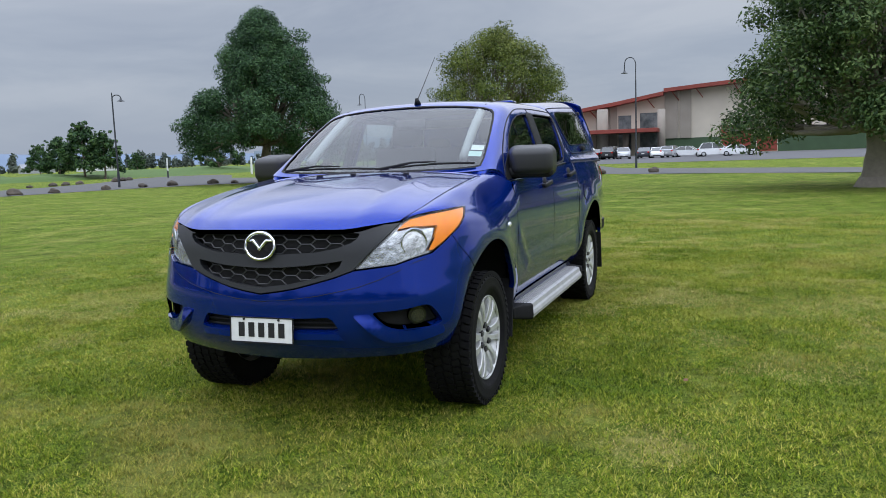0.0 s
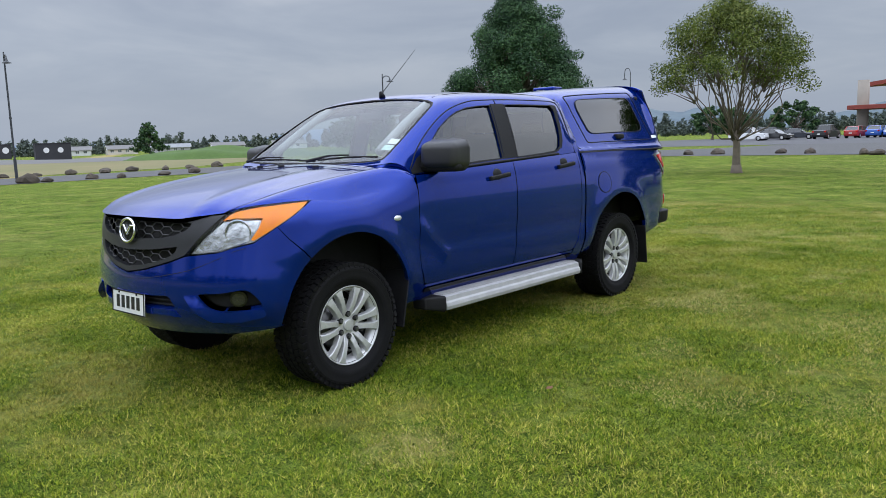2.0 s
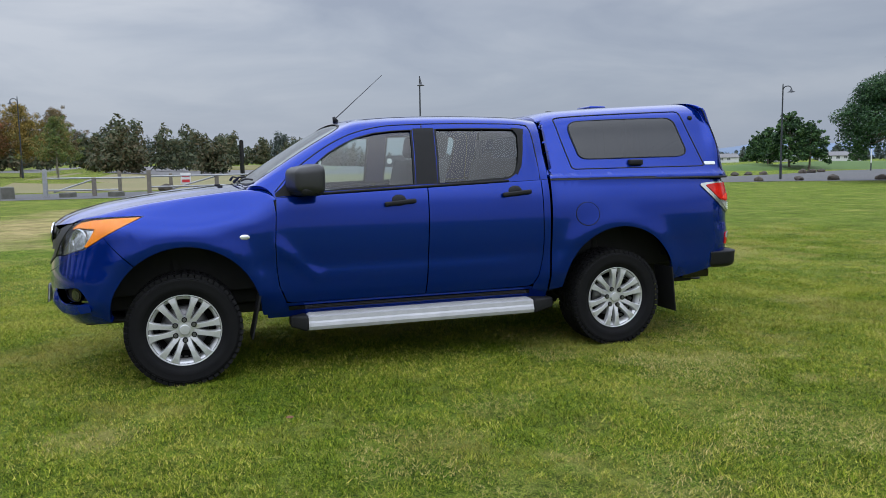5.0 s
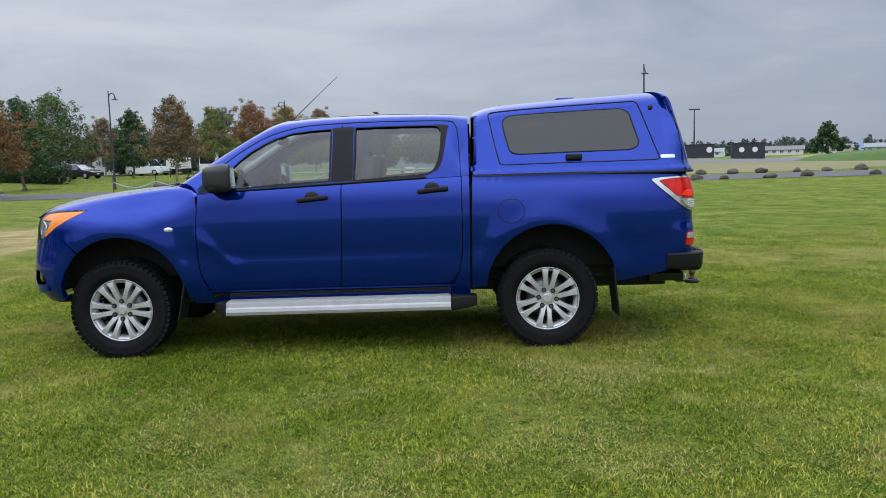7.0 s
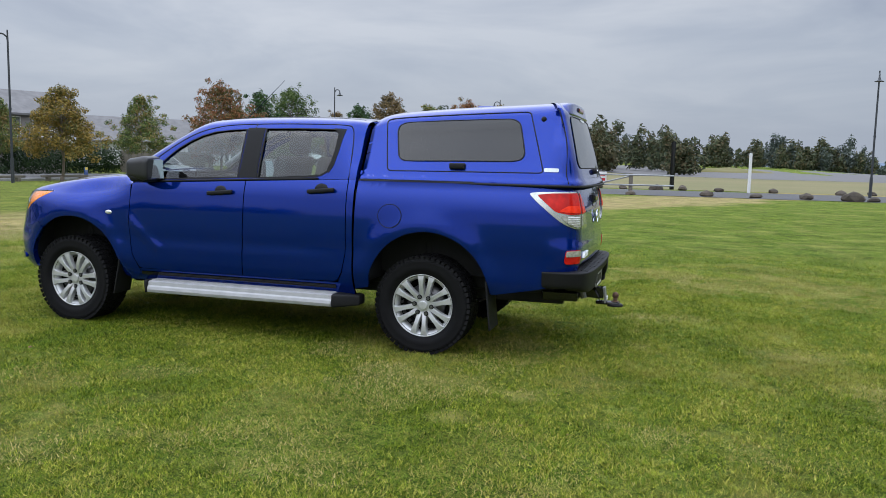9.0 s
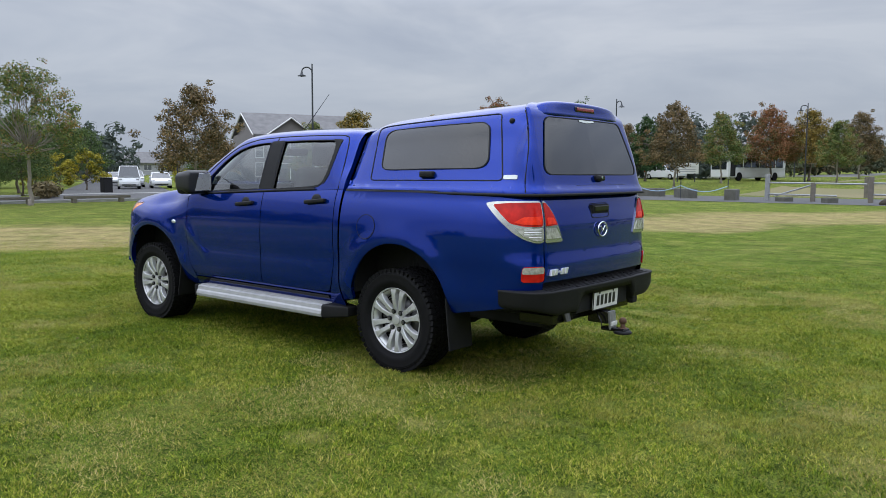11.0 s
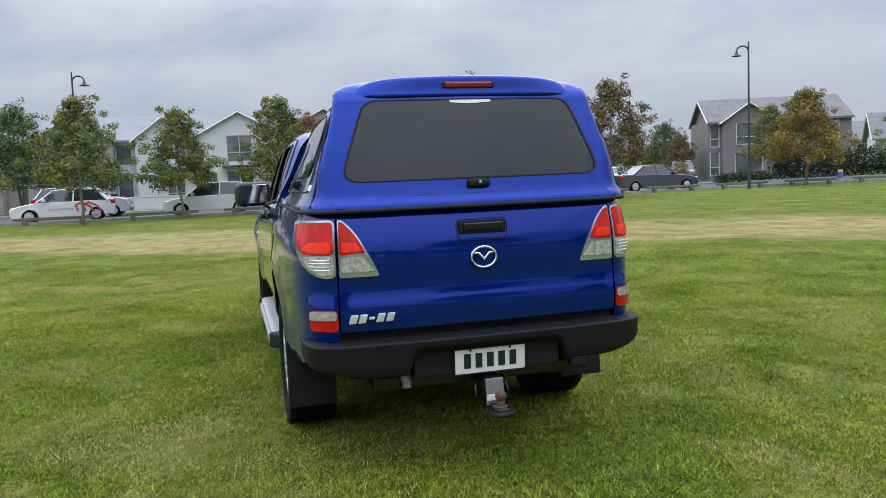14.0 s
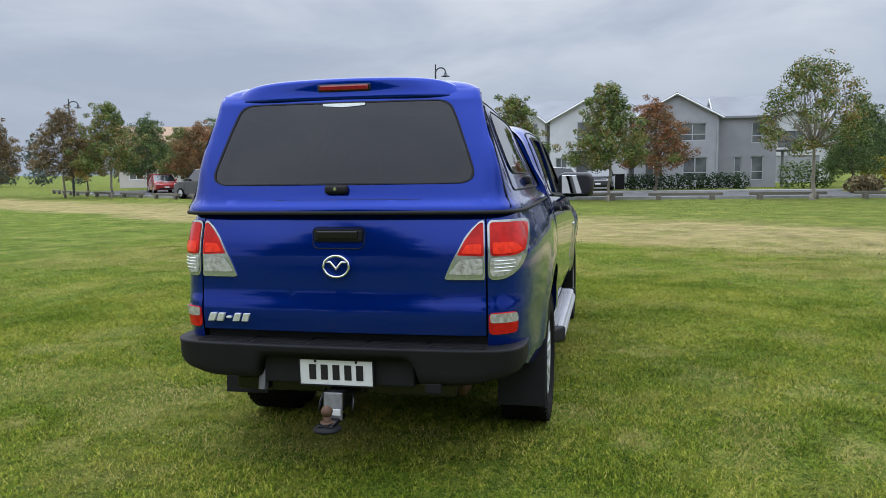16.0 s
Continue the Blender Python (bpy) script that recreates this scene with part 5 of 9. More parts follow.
for y, w, h in ((0.640, 0.034, 0.040), (0.596, 0.034, 0.040), (0.554, 0.026, 0.012), (0.512, 0.034, 0.040), (0.466, 0.034, 0.040)):
    bm = bmesh.new()
    box(bm, -2.776, -2.757, y - w / 2, y + w / 2, 0.766 - h / 2, 0.766 + h / 2, 0.003)
    for v in bm.verts:
        v.co.y -= (v.co.z - 0.766) * 0.35
    part("badge_bar", bm, BRIGHT, gate, "slanted chrome badge bar")

# rear bumper with a ridged step
rb = new("rear_bumper"); rb.parent = truck; rb["label"] = "black rear step bumper with ridged top"
outline = spline([(-2.50, 0.868), (-2.60, 0.868), (-2.70, 0.856), (-2.775, 0.815), (-2.815, 0.74), (-2.835, 0.6), (-2.845, 0.40), (-2.85, 0.2), (-2.852, 0)], 8)
outline = np.vstack([outline, (outline * [1, -1])[-2::-1]])
d = np.gradient(outline, axis=0); d /= np.hypot(*d.T)[:, None]
nn = np.stack([d[:, 1], -d[:, 0]], -1)
if nn[len(nn) // 2][0] > 0:
    nn = -nn
vs, fs = [], []
for p, n in zip(outline, nn):
    low = 0.488 + 0.107 * float(1 - step01(abs(p[1]), 0.36, 0.40)) + 0.045 * float(step01(abs(p[1]), 0.60, 0.88))
    for dd, z in ((-0.20, 0.662), (-0.012, 0.655), (-0.004, 0.6535), (0.0, 0.649), (-0.001, 0.640), (-0.004, 0.630), (-0.006, (0.60 + low) / 2), (-0.016, low + 0.016), (-0.022, low + 0.006), (-0.034, low), (-0.17, low)):
        vs.append((p[0] + n[0] * dd, p[1] + n[1] * dd, z))
m = 11
for i in range(len(outline) - 1):
    fs += [(i * m + k, i * m + k + 1, (i + 1) * m + k + 1, (i + 1) * m + k) for k in range(m - 1)]
fs += [tuple(range(m)), tuple((len(outline) - 1) * m + k for k in range(m))[::-1]]
link("bumper_skin", vs, fs, BLACK, rb)
bm = bmesh.new()
for k in range(5):
    y0 = -0.70 + k * 0.285
    for r in range(6):
        x = -2.672 - 0.030 * r + (0.02 if k in (0, 4) and r == 5 else 0)
        bm = bmesh.new()
        box(bm, x - 0.006, x + 0.006, y0, y0 + 0.262, 0.648, 0.667 - 0.0016 * r)
        part("step_ridge", bm, BLACK, rb)
bm = bmesh.new()
box(bm, -2.655, -2.62, -0.76, 0.76, 0.60, 0.725, 0.01)
part("bumper_lip", bm, BLACK, rb)
bm = bmesh.new()
box(bm, -2.795, -2.70, -0.37, 0.37, 0.462, 0.61, 0.01)
part("plate_recess", bm, BLACK, rb)
make_plate("rear_number_plate", truck, -2.815, 0.527, -1, 3)

# tow bar
tow = new("tow_bar"); tow.parent = truck; tow["label"] = "black tow bar with a rusty ball"
bm = bmesh.new()
box(bm, -2.72, -2.45, -0.55, 0.55, 0.40, 0.47, 0.01)
box(bm, -2.86, -2.70, -0.045, 0.045, 0.355, 0.445, 0.008)
box(bm, -2.99, -2.80, -0.04, 0.04, 0.305, 0.332, 0.012)
part("tow_tongue", bm, GLOSS, tow)
bm = bmesh.new()
m = pose(-2.872, 0, 0.378, 0, 6, 0)
box(bm, -0.008, 0.008, -0.044, 0.044, -0.06, 0.066, 0.003, m)
part("drop_plate", bm, material("painted_steel_plate", (0.30, 0.30, 0.31), rough=0.4, metal=0.5, vary=0.3, scale=30), tow)
bm = bmesh.new()
box(bm, -2.892, -2.884, -0.04, 0.045, 0.345, 0.372)
part("tow_label", bm, PLATE, tow)
bm = bmesh.new()
bmesh.ops.create_uvsphere(bm, u_segments=16, v_segments=10, radius=0.027, matrix=Matrix.Translation((-2.955, 0, 0.382)))
rod(bm, (-2.955, 0, 0.30), (-2.955, 0, 0.37), 0.017)
rod(bm, (-2.955, 0, 0.322), (-2.955, 0, 0.336), 0.032)
part("tow_ball", bm, RUST, tow, smooth=True)
bm = bmesh.new()
vs, fs = lathe([(0.0, 0), (0.062, 0.0), (0.066, 0.008), (0.055, 0.020), (0.02, 0.022)], 24, "z")
base = [bm.verts.new(Vector(v) + Vector((-2.955, 0, 0.295))) for v in vs]
for q in fs:
    bm.faces.new([base[i] for i in q])
part("tow_foot", bm, BLACK, tow, smooth=True)
for y in (-0.08, 0.08):
    vs, fs = tube([(-2.78, y * 0.8, 0.44), (-2.82, y, 0.39), (-2.84, y * 1.05, 0.34), (-2.82, y * 0.9, 0.39)], 0.006, 6)
    link("chain_loop", vs, fs, GLOSS, tow)
# steel end of the exhaust pipe, below the bumper
bm = bmesh.new()
rod(bm, (-2.72, 0.40, 0.50), (-2.75, 0.40, 0.41), 0.030, 0.024)
part("hose_stub", bm, NUT, tow)
bm = bmesh.new()
rod(bm, (-2.74, -0.42, 0.50), (-2.80, -0.46, 0.47), 0.028)
box(bm, -2.82, -2.77, -0.50, -0.42, 0.44, 0.50, 0.012)
part("trailer_socket", bm, BLACK, tow)

# canopy over the load bed
can = new("canopy"); can.parent = truck; can["label"] = "blue canopy with dark tinted windows"
CR = float(CANOPY.s[-1])


def canopy_full(u, v):
    """u from the back's middle round to each side."""
    p = canopy(CR - np.abs(u), v)
    p[..., 1] *= np.where(np.asarray(u) < 0, -1, 1)
    return p


def cs(x):
    return float(np.interp(-x, -CANOPY.x, CANOPY.s))


SIDEWIN = rounded([(0.262, 0.60), (0.250, 0.72), (0.262, 0.80), (0.315, 0.835), (0.6, 0.832), (1.0, 0.822), (1.17, 0.815), (1.225, 0.76), (1.25, 0.60), (1.283, 0.37), (1.262, 0.30), (1.20, 0.275), (0.8, 0.275), (0.42, 0.275), (0.33, 0.285), (0.295, 0.34)], 0.05, 5)
PANEL = rounded([(0.145, 0.915), (0.6, 0.908), (1.0, 0.903), (1.29, 0.90), (1.36, 0.52), (1.428, 0.142), (0.8, 0.142), (0.225, 0.142), (0.185, 0.50)], 0.045, 5)
REARWIN = rounded(both([(0, 0.845), (0.30, 0.845), (0.49, 0.842), (0.535, 0.80), (0.575, 0.65), (0.625, 0.42), (0.650, 0.29), (0.638, 0.232), (0.595, 0.204), (0.3, 0.202), (0, 0.202)]), 0.05, 5)
half = [(0, 0), (0.4, 0), (0.8, 0), (1.4, 0), (CR - 0.02, 0), (CR - 0.02, 0.5), (CR - 0.02, 0.93), (1.4, 0.93), (0.8, 0.93), (0.4, 0.93), (0, 0.93)]
side_holes = [[(CR - u, v) for u, v in SIDEWIN], [(-(CR - u), v) for u, v in SIDEWIN]]
sheet("canopy_shell", dense(both(half), 0.08), canopy_full, PAINT, can, holes=(dense(REARWIN, 0.05), *side_holes), step=0.05, lip=0.015, centre=(-1.9, 0, 1.5))
# its roof: a cap that rounds in from the top of the sides and back
us = np.linspace(-(CR - 0.02), CR - 0.02, 97)
rim_ = canopy_full(us, np.full(97, 0.93))
rings = np.array([1.0, 0.97, 0.93, 0.88, 0.80, 0.68, 0.5, 0.3, 0.12, 0.0])
vs, fs = [], []
for k, r in enumerate(rings):
    for p in rim_:
        c = np.array([min(max(p[0], -2.30), -1.14), 0.0])
        q = c + (p[:2] - c) * r
        top = float(np.interp(q[0], *CAN_TOP.T)) + 0.016
        vs.append((q[0], q[1], top - (top - p[2]) * r ** 7))
for k in range(len(rings) - 1):
    fs += [(k * 97 + i, k * 97 + i + 1, (k + 1) * 97 + i + 1, (k + 1) * 97 + i) for i in range(96)]
link("canopy_roof", vs, [f_[::-1] for f_ in fs], PAINT, can)
# front wall, closed up to the roof's front edge
left = [canopy_full(np.array([CR - 0.022]), np.array([v]))[0] for v in np.linspace(0, 0.93, 16)] + [np.array(vs[k * 97 + 96]) for k in range(1, len(rings))]
wall = [tuple(q) for p in left for q in (p - np.array([0.002, 0, 0]), p * np.array([1, -1, 1]) - np.array([0.002, 0, 0]))]
link("canopy_bulkhead", wall, [(2 * k, 2 * k + 2, 2 * k + 3, 2 * k + 1) for k in range(len(left) - 1)], PAINT, can, "blue front wall of the canopy", smooth=False)
rw = sheet("canopy_rear_window", dense(REARWIN, 0.05), canopy_full, TINTED, can, off=0.002, lip=0.004, step=0.08, centre=(-1.9, 0, 1.5), label="large dark tinted rear window")
border("window_seal", dense(REARWIN, 0.05), canopy_full, SEAL, rw, 0.012, 0.005)
for side in (1, -1):
    sw = sheet("canopy_side_window", [(CR - u, v) for u, v in SIDEWIN], canopy_full, TINTED, can, off=0.004, lip=0.004, step=0.08, centre=(-1.9, 0, 1.5), side=side, label="dark tinted lift-up side window")
    border("window_seal", [(CR - u, v) for u, v in SIDEWIN], canopy_full, SEAL, sw, 0.010, 0.007, side)
    loop = [canopy(np.array([u]), np.array([v]))[0] * np.array([1, side, 1]) for u, v in dense(PANEL, 0.05)]
    vs, fs = tube(loop, 0.005, 6, True)
    link("panel_gap", vs, fs, SEAL, sw)
    p = canopy(np.array([0.78]), np.array([0.215]))[0]
    bm = bmesh.new()
    box(bm, p[0] - 0.06, p[0] + 0.06, side * (p[1] - 0.01), side * (p[1] + 0.032), p[2] - 0.022, p[2] + 0.022, 0.010)
    part("window_latch", bm, BLACK, sw, "black latch", True)
    if side > 0:
        sheet("maker_sticker", rounded([(1.43, 0.20), (1.545, 0.20), (1.545, 0.155), (1.43, 0.155)], 0.012), canopy, STICKER, can, off=0.004, lip=0.003, side=side, centre=(-1.9, 0, 1.5), label="small white sticker")
    p = canopy(np.array([1.395]), np.array([0.80]))[0]
    bm = bmesh.new()
    bmesh.ops.create_uvsphere(bm, u_segments=12, v_segments=8, radius=0.02, matrix=Matrix.Translation((p[0], side * p[1], p[2])))
    part("hinge_bolt", bm, SEAL, can, smooth=True)
# rear door edge of the canopy
for sgn in (1, -1):
    line = [canopy_full(np.array([sgn * u]), np.array([v]))[0] for u, v in ((0.835, 0.02), (0.842, 0.15), (0.815, 0.5), (0.775, 0.80), (0.752, 0.90))]
    vs, fs = tube(spline(line, 5), 0.0045, 6)
    link("hatch_gap", vs, fs, SEAL, can)
pts = [canopy_full(np.array([u]), np.array([0.0]))[0] + np.array([0, 0, -0.006]) for u in np.linspace(-(CR - 0.03), CR - 0.03, 90)]
vs, fs = tube(pts, 0.010, 6)
link("canopy_seal", vs, fs, SEAL, can)
vs, fs = tube([canopy_full(np.array([u]), np.array([0.088]))[0] for u in np.linspace(-0.40, 0.32, 20)], 0.0022, 6)
link("hatch_crease", vs, fs, SEAL, can)
bm = bmesh.new()
p = canopy_full(np.array([0.0]), np.array([0.168]))[0]
box(bm, p[0] - 0.032, p[0] + 0.01, -0.055, 0.055, p[2] - 0.020, p[2] + 0.020, 0.012)
part("hatch_handle", bm, BLACK, can, "black hatch handle", True)
bm = bmesh.new()
rod(bm, (p[0] - 0.031, 0, p[2] + 0.004), (p[0] - 0.036, 0, p[2] + 0.004), 0.009)
part("hatch_lock", bm, CHROME, can)
# visor over the rear window: an upright face under the roof's edge, dying into the corners
rows = []
for y in np.linspace(-0.585, 0.585, 71):
    q = abs(y) / 0.585
    e = 1 - q ** 8
    zt = 1.902 - 0.022 * q ** 2 - 0.066 * q ** 8
    low = 1.799 - 0.004 * q ** 6
    xb, xt = -2.602 - 0.020 * e + 0.034 * q ** 6, -2.582 - 0.030 * e + 0.034 * q ** 3
    rows.append([(-2.30, y, zt - 0.034), (-2.48, y, zt - 0.008), (xt + 0.05, y, zt), (xt + 0.016, y, zt - 0.004 * e), (xt + 0.003, y, zt - 0.012 * e), (xt, y, zt - 0.022 * e),
                 (xb + 0.010 * e, y, 0.5 * zt + 0.5 * low), (xb + 0.005 * e, y, low + 0.014 * e), (xb, y, low + 0.002), (xb + 0.006, y, low - 0.005), (-2.585, y, low - 0.003)])
m = len(rows[0])
vs = [p for r in rows for p in r]
fs = [(i * m + k, i * m + k + 1, (i + 1) * m + k + 1, (i + 1) * m + k) for i in range(len(rows) - 1) for k in range(m - 1)]
sp = link("spoiler", vs, fs, PAINT, can, "blue visor lip with a red brake lamp")
bm = bmesh.new()
box(bm, -2.621, -2.57, -0.138, 0.128, 1.832, 1.870, 0.008)
part("brake_lamp_housing", bm, GLOSS, sp)
bm = bmesh.new()
box(bm, -2.626, -2.57, -0.126, 0.116, 1.838, 1.864, 0.007)
part("brake_lamp", bm, material("dull_red_lens", (0.30, 0.012, 0.014), rough=0.2, coat=0.6, vary=0.4, scale=40), sp, "slim red high-level brake lamp")
sheet("shop_sticker", rounded([(-0.115, 0.833), (0.10, 0.833), (0.10, 0.815), (0.0, 0.802), (-0.115, 0.815)], 0.01), canopy_full, STICKER, can, off=0.006, lip=0.002, step=0.2, centre=(-1.9, 0, 1.5), label="white curved sticker strip")
# roof vent
bm = bmesh.new()
vz = float(np.interp(-1.87, *CAN_TOP.T)) + 0.018
vs = box(bm, -1.95, -1.79, -0.12, 0.12, vz - 0.01, vz + 0.026, 0.014, None, 3)
part("roof_vent", bm, PAINT, can, "low blue roof vent", True)
bm = bmesh.new()
box(bm, -1.42, -1.30, 0.25, 0.30, 1.80, 1.825, 0.008)
part("roof_bracket", bm, GLOSS, can)
# added dark sheet that makes the canopy's inside read dark
bm = bmesh.new()
box(bm, -2.60, -1.12, -0.72, 0.72, 1.20, 1.225)
part("bed_floor_cover", bm, DARK, can)

# side steps
for side in (1, -1):
    st = new("side_step"); st.parent = truck; st["label"] = "silver ribbed side step with black ends"
    bm = bmesh.new()
    sec = [(0.74, 0.345), (0.74, 0.384), (0.76, 0.390), (0.915, 0.385), (0.930, 0.378), (0.934, 0.350), (0.944, 0.338), (0.950, 0.315), (0.944, 0.292), (0.92, 0.286), (0.74, 0.31)]
    a = [bm.verts.new((0.80, side * y, z)) for y, z in sec]
    b = [bm.verts.new((-0.88, side * y, z)) for y, z in sec]
    for i in range(len(sec)):
        j = (i + 1) % len(sec)
        bm.faces.new((a[i], a[j], b[j], b[i]))
    bm.faces.new(a); bm.faces.new(b)
    bmesh.ops.recalc_face_normals(bm, faces=bm.faces)
    board = part("step_board", bm, STEP, st)
    bm = bmesh.new()
    for k in range(8):
        y = 0.765 + 0.019 * k
        box(bm, -0.87, 0.79, side * y - 0.0035, side * y + 0.0035, 0.384, 0.3945)
    part("step_rib", bm, STEP, board)
    for x0, x1, e in ((0.80, 0.91, 1), (-0.88, -1.08, -1)):
        bm = bmesh.new()
        vs = box(bm, min(x0, x1), max(x0, x1), side * 0.73, side * 0.952, 0.284, 0.392, 0.02, None, 3)
        for v in bm.verts:
            if (v.co.x - x0) * e > 0.05:
                v.co.y -= side * 0.10 * max(0, abs(v.co.y) - 0.80) / 0.15
                v.co.z = 0.34 + (v.co.z - 0.34) * 0.75
        part("step_end", bm, BLACK, st, "black moulded end", True)
    bm = bmesh.new()
    for x in (0.6, -0.1, -0.7):
        box(bm, x - 0.03, x + 0.03, side * 0.5, side * 0.8, 0.35, 0.42)
    part("step_bracket", bm, DARK, st)
    # mud flaps
    for x, z0, z1, y0, y1, lean in ((-2.10, 0.20, 0.56, 0.66, 0.915, 6), (1.10, 0.24, 0.60, 0.70, 0.905, -12)):
        bm = bmesh.new()
        box(bm, -0.006, 0.006, side * y0, side * y1, z0, z1, 0.004)
        bmesh.ops.transform(bm, matrix=Matrix.Translation((x, 0, z1)) @ Matrix.Rotation(radians(lean), 4, "Y") @ Matrix.Translation((0, 0, -z1)), verts=bm.verts)
        part("mud_flap", bm, BLACK, truck, "flat black mud flap")

# wheels
first = make_wheel()
first.parent = truck
first["label"] = "silver alloy wheel with an all-terrain tyre"
poses = [pose(HUB_X, 0.772, HUB_Z, 0, 0, 0), pose(-HUB_X, 0.772, HUB_Z, 0, 23, 0), pose(HUB_X, -0.772, HUB_Z, 0, 0, 180), pose(-HUB_X, -0.772, HUB_Z, 0, 11, 180)]
first.matrix_basis = poses[0]
for m in poses[1:]:
    copy_thing(first, m)

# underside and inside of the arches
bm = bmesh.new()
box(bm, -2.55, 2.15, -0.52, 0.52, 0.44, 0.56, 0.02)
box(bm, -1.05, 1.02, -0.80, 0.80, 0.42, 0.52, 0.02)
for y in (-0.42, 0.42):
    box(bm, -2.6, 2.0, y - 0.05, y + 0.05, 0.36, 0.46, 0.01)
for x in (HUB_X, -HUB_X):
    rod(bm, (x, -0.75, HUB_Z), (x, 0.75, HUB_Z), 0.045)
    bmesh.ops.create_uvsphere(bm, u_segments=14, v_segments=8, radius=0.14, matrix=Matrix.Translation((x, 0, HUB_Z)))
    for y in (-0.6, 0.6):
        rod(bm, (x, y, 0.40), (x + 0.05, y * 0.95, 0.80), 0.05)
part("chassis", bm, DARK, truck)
# added dark boxes, so no light shows through gaps in the shell
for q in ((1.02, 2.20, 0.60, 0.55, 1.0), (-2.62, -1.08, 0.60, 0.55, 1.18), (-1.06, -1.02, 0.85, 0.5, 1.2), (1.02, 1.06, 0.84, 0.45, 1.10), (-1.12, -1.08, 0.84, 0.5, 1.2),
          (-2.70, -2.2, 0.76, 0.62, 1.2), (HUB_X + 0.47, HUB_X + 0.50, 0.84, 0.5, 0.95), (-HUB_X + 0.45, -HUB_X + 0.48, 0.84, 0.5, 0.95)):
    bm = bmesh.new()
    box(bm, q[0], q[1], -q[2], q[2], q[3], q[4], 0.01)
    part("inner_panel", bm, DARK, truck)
bm = bmesh.new()
rod(bm, (-1.9, -0.5, 0.38), (-2.55, -0.55, 0.40), 0.035, None, 12)
part("exhaust", bm, RUST, truck, "dull steel exhaust pipe", True)

# cab interior
def make_seat(name, x, y, wide):
    seat = new(name); seat.parent = truck; seat["label"] = "dark grey cloth seat with head restraint"
    bm = bmesh.new()
    box(bm, x - 0.25, x + 0.27, y - wide, y + wide, 0.72, 0.90, 0.05, None, 3)
    part("cushion", bm, SEAT, seat, smooth=True)
    bm = bmesh.new()
    box(bm, -0.06, 0.06, -wide, wide, 0, 0.60, 0.05, pose(x - 0.24, y, 0.86, 0, -12, 0), 3)
    part("backrest", bm, SEAT, seat, smooth=True)
    for k in ((0,) if wide < 0.4 else (-0.38, 0.38)):
        bm = bmesh.new()
        box(bm, -0.05, 0.05, -0.13, 0.13, 0, 0.19, 0.045, pose(x - 0.39, y + k, 1.46 if wide < 0.4 else 1.40, 0, -10, 0), 3)
        part("head_restraint", bm, SEAT, seat, smooth=True)
        bm = bmesh.new()
        for e in (-0.05, 0.05):
            rod(bm, (x - 0.37, y + k + e, 1.36), (x - 0.395, y + k + e, 1.50), 0.007)
        part("restraint_post", bm, CHROME, seat)


make_seat("front_seat", 0.08, 0.38, 0.26)
make_seat("front_seat", 0.08, -0.38, 0.26)
make_seat("rear_seat", -0.68, 0.0, 0.68)
bm = bmesh.new()
box(bm, 0.62, 1.02, -0.78, 0.78, 0.85, 1.215, 0.07, None, 3)
box(bm, -0.2, 0.65, -0.10, 0.10, 0.6, 0.92, 0.03)
box(bm, -1.0, 1.0, -0.82, -0.74, 0.55, 1.20, 0.03)
box(bm, -1.0, 1.0, 0.74, 0.82, 0.55, 1.20, 0.03)
part("dashboard", bm, DASH, truck, "grey plastic dashboard", True)
bm = bmesh.new()
vs, fs = tube([(0.19 * math.cos(a), 0.19 * math.sin(a), 0) for a in np.linspace(0, 2 * math.pi, 25)[:-1]], 0.014, 8, True)
m = pose(0.52, -0.38, 1.14, 0, -62, 0)
base = [bm.verts.new(m @ Vector(v)) for v in vs]
for q in fs:
    bm.faces.new([base[i] for i in q])
for a in (0, 120, 240):
    rod(bm, m @ Vector((0, 0, 0.02)), m @ Vector((0.185 * math.cos(radians(a)), 0.185 * math.sin(radians(a)), 0)), 0.018)
rod(bm, m @ Vector((0, 0, -0.02)), m @ Vector((0, 0, 0.03)), 0.06, None, 16)
part("steering_wheel", bm, BLACK, truck, "black three-spoke steering wheel", True)
bm = bmesh.new()
box(bm, -0.02, 0.02, -0.12, 0.12, -0.035, 0.035, 0.015, pose(0.50, 0, 1.60, 0, -20, 0))
part("rear_view_mirror", bm, BLACK, truck)
TRIMGREY = material("pale_grey_cab_trim", (0.34, 0.35, 0.35), rough=0.8, fine=0.15, fine_scale=300)
for side in (1, -1):
    line = [cab(np.array([x]), np.array([0.66]))[0] * np.array([1, 0.955 * side, 1]) + np.array([-0.03, 0, -0.02]) for x in np.linspace(1.02, 0.36, 10)]
    vs, fs = tube(line, 0.030, 8)
    link("pillar_trim", vs, fs, TRIMGREY, truck, "pale grey windscreen pillar trim")
# stickers inside the windscreen
for k, (u, x) in enumerate(((0.40, 0.93), (0.395, 0.99))):
    sheet("licence_label", [(x - 0.024, u - 0.045), (x + 0.024, u - 0.045), (x + 0.024, u + 0.03), (x - 0.024, u + 0.03)], cab_full, (STICKER, TEAL)[k], truck, off=-0.008, lip=0, step=0.2, centre=(0, 0, 1.2), label="pale printed label inside the windscreen")

EDGE_E = [(27.5, -46), (30.2, -30), (30.0, -14), (29.6, 0), (29.8, 10), (32.5, 19), (37.5, 28), (43, 36), (52, 46)]


def offset_line(line, d):
    p = spline([(x, y) for x, y in line], 6)
    t = np.gradient(p, axis=0)
    t /= np.hypot(*t.T)[:, None]
    return [tuple(q) for q in p + d * np.stack([t[:, 1], -t[:, 0]], -1)]


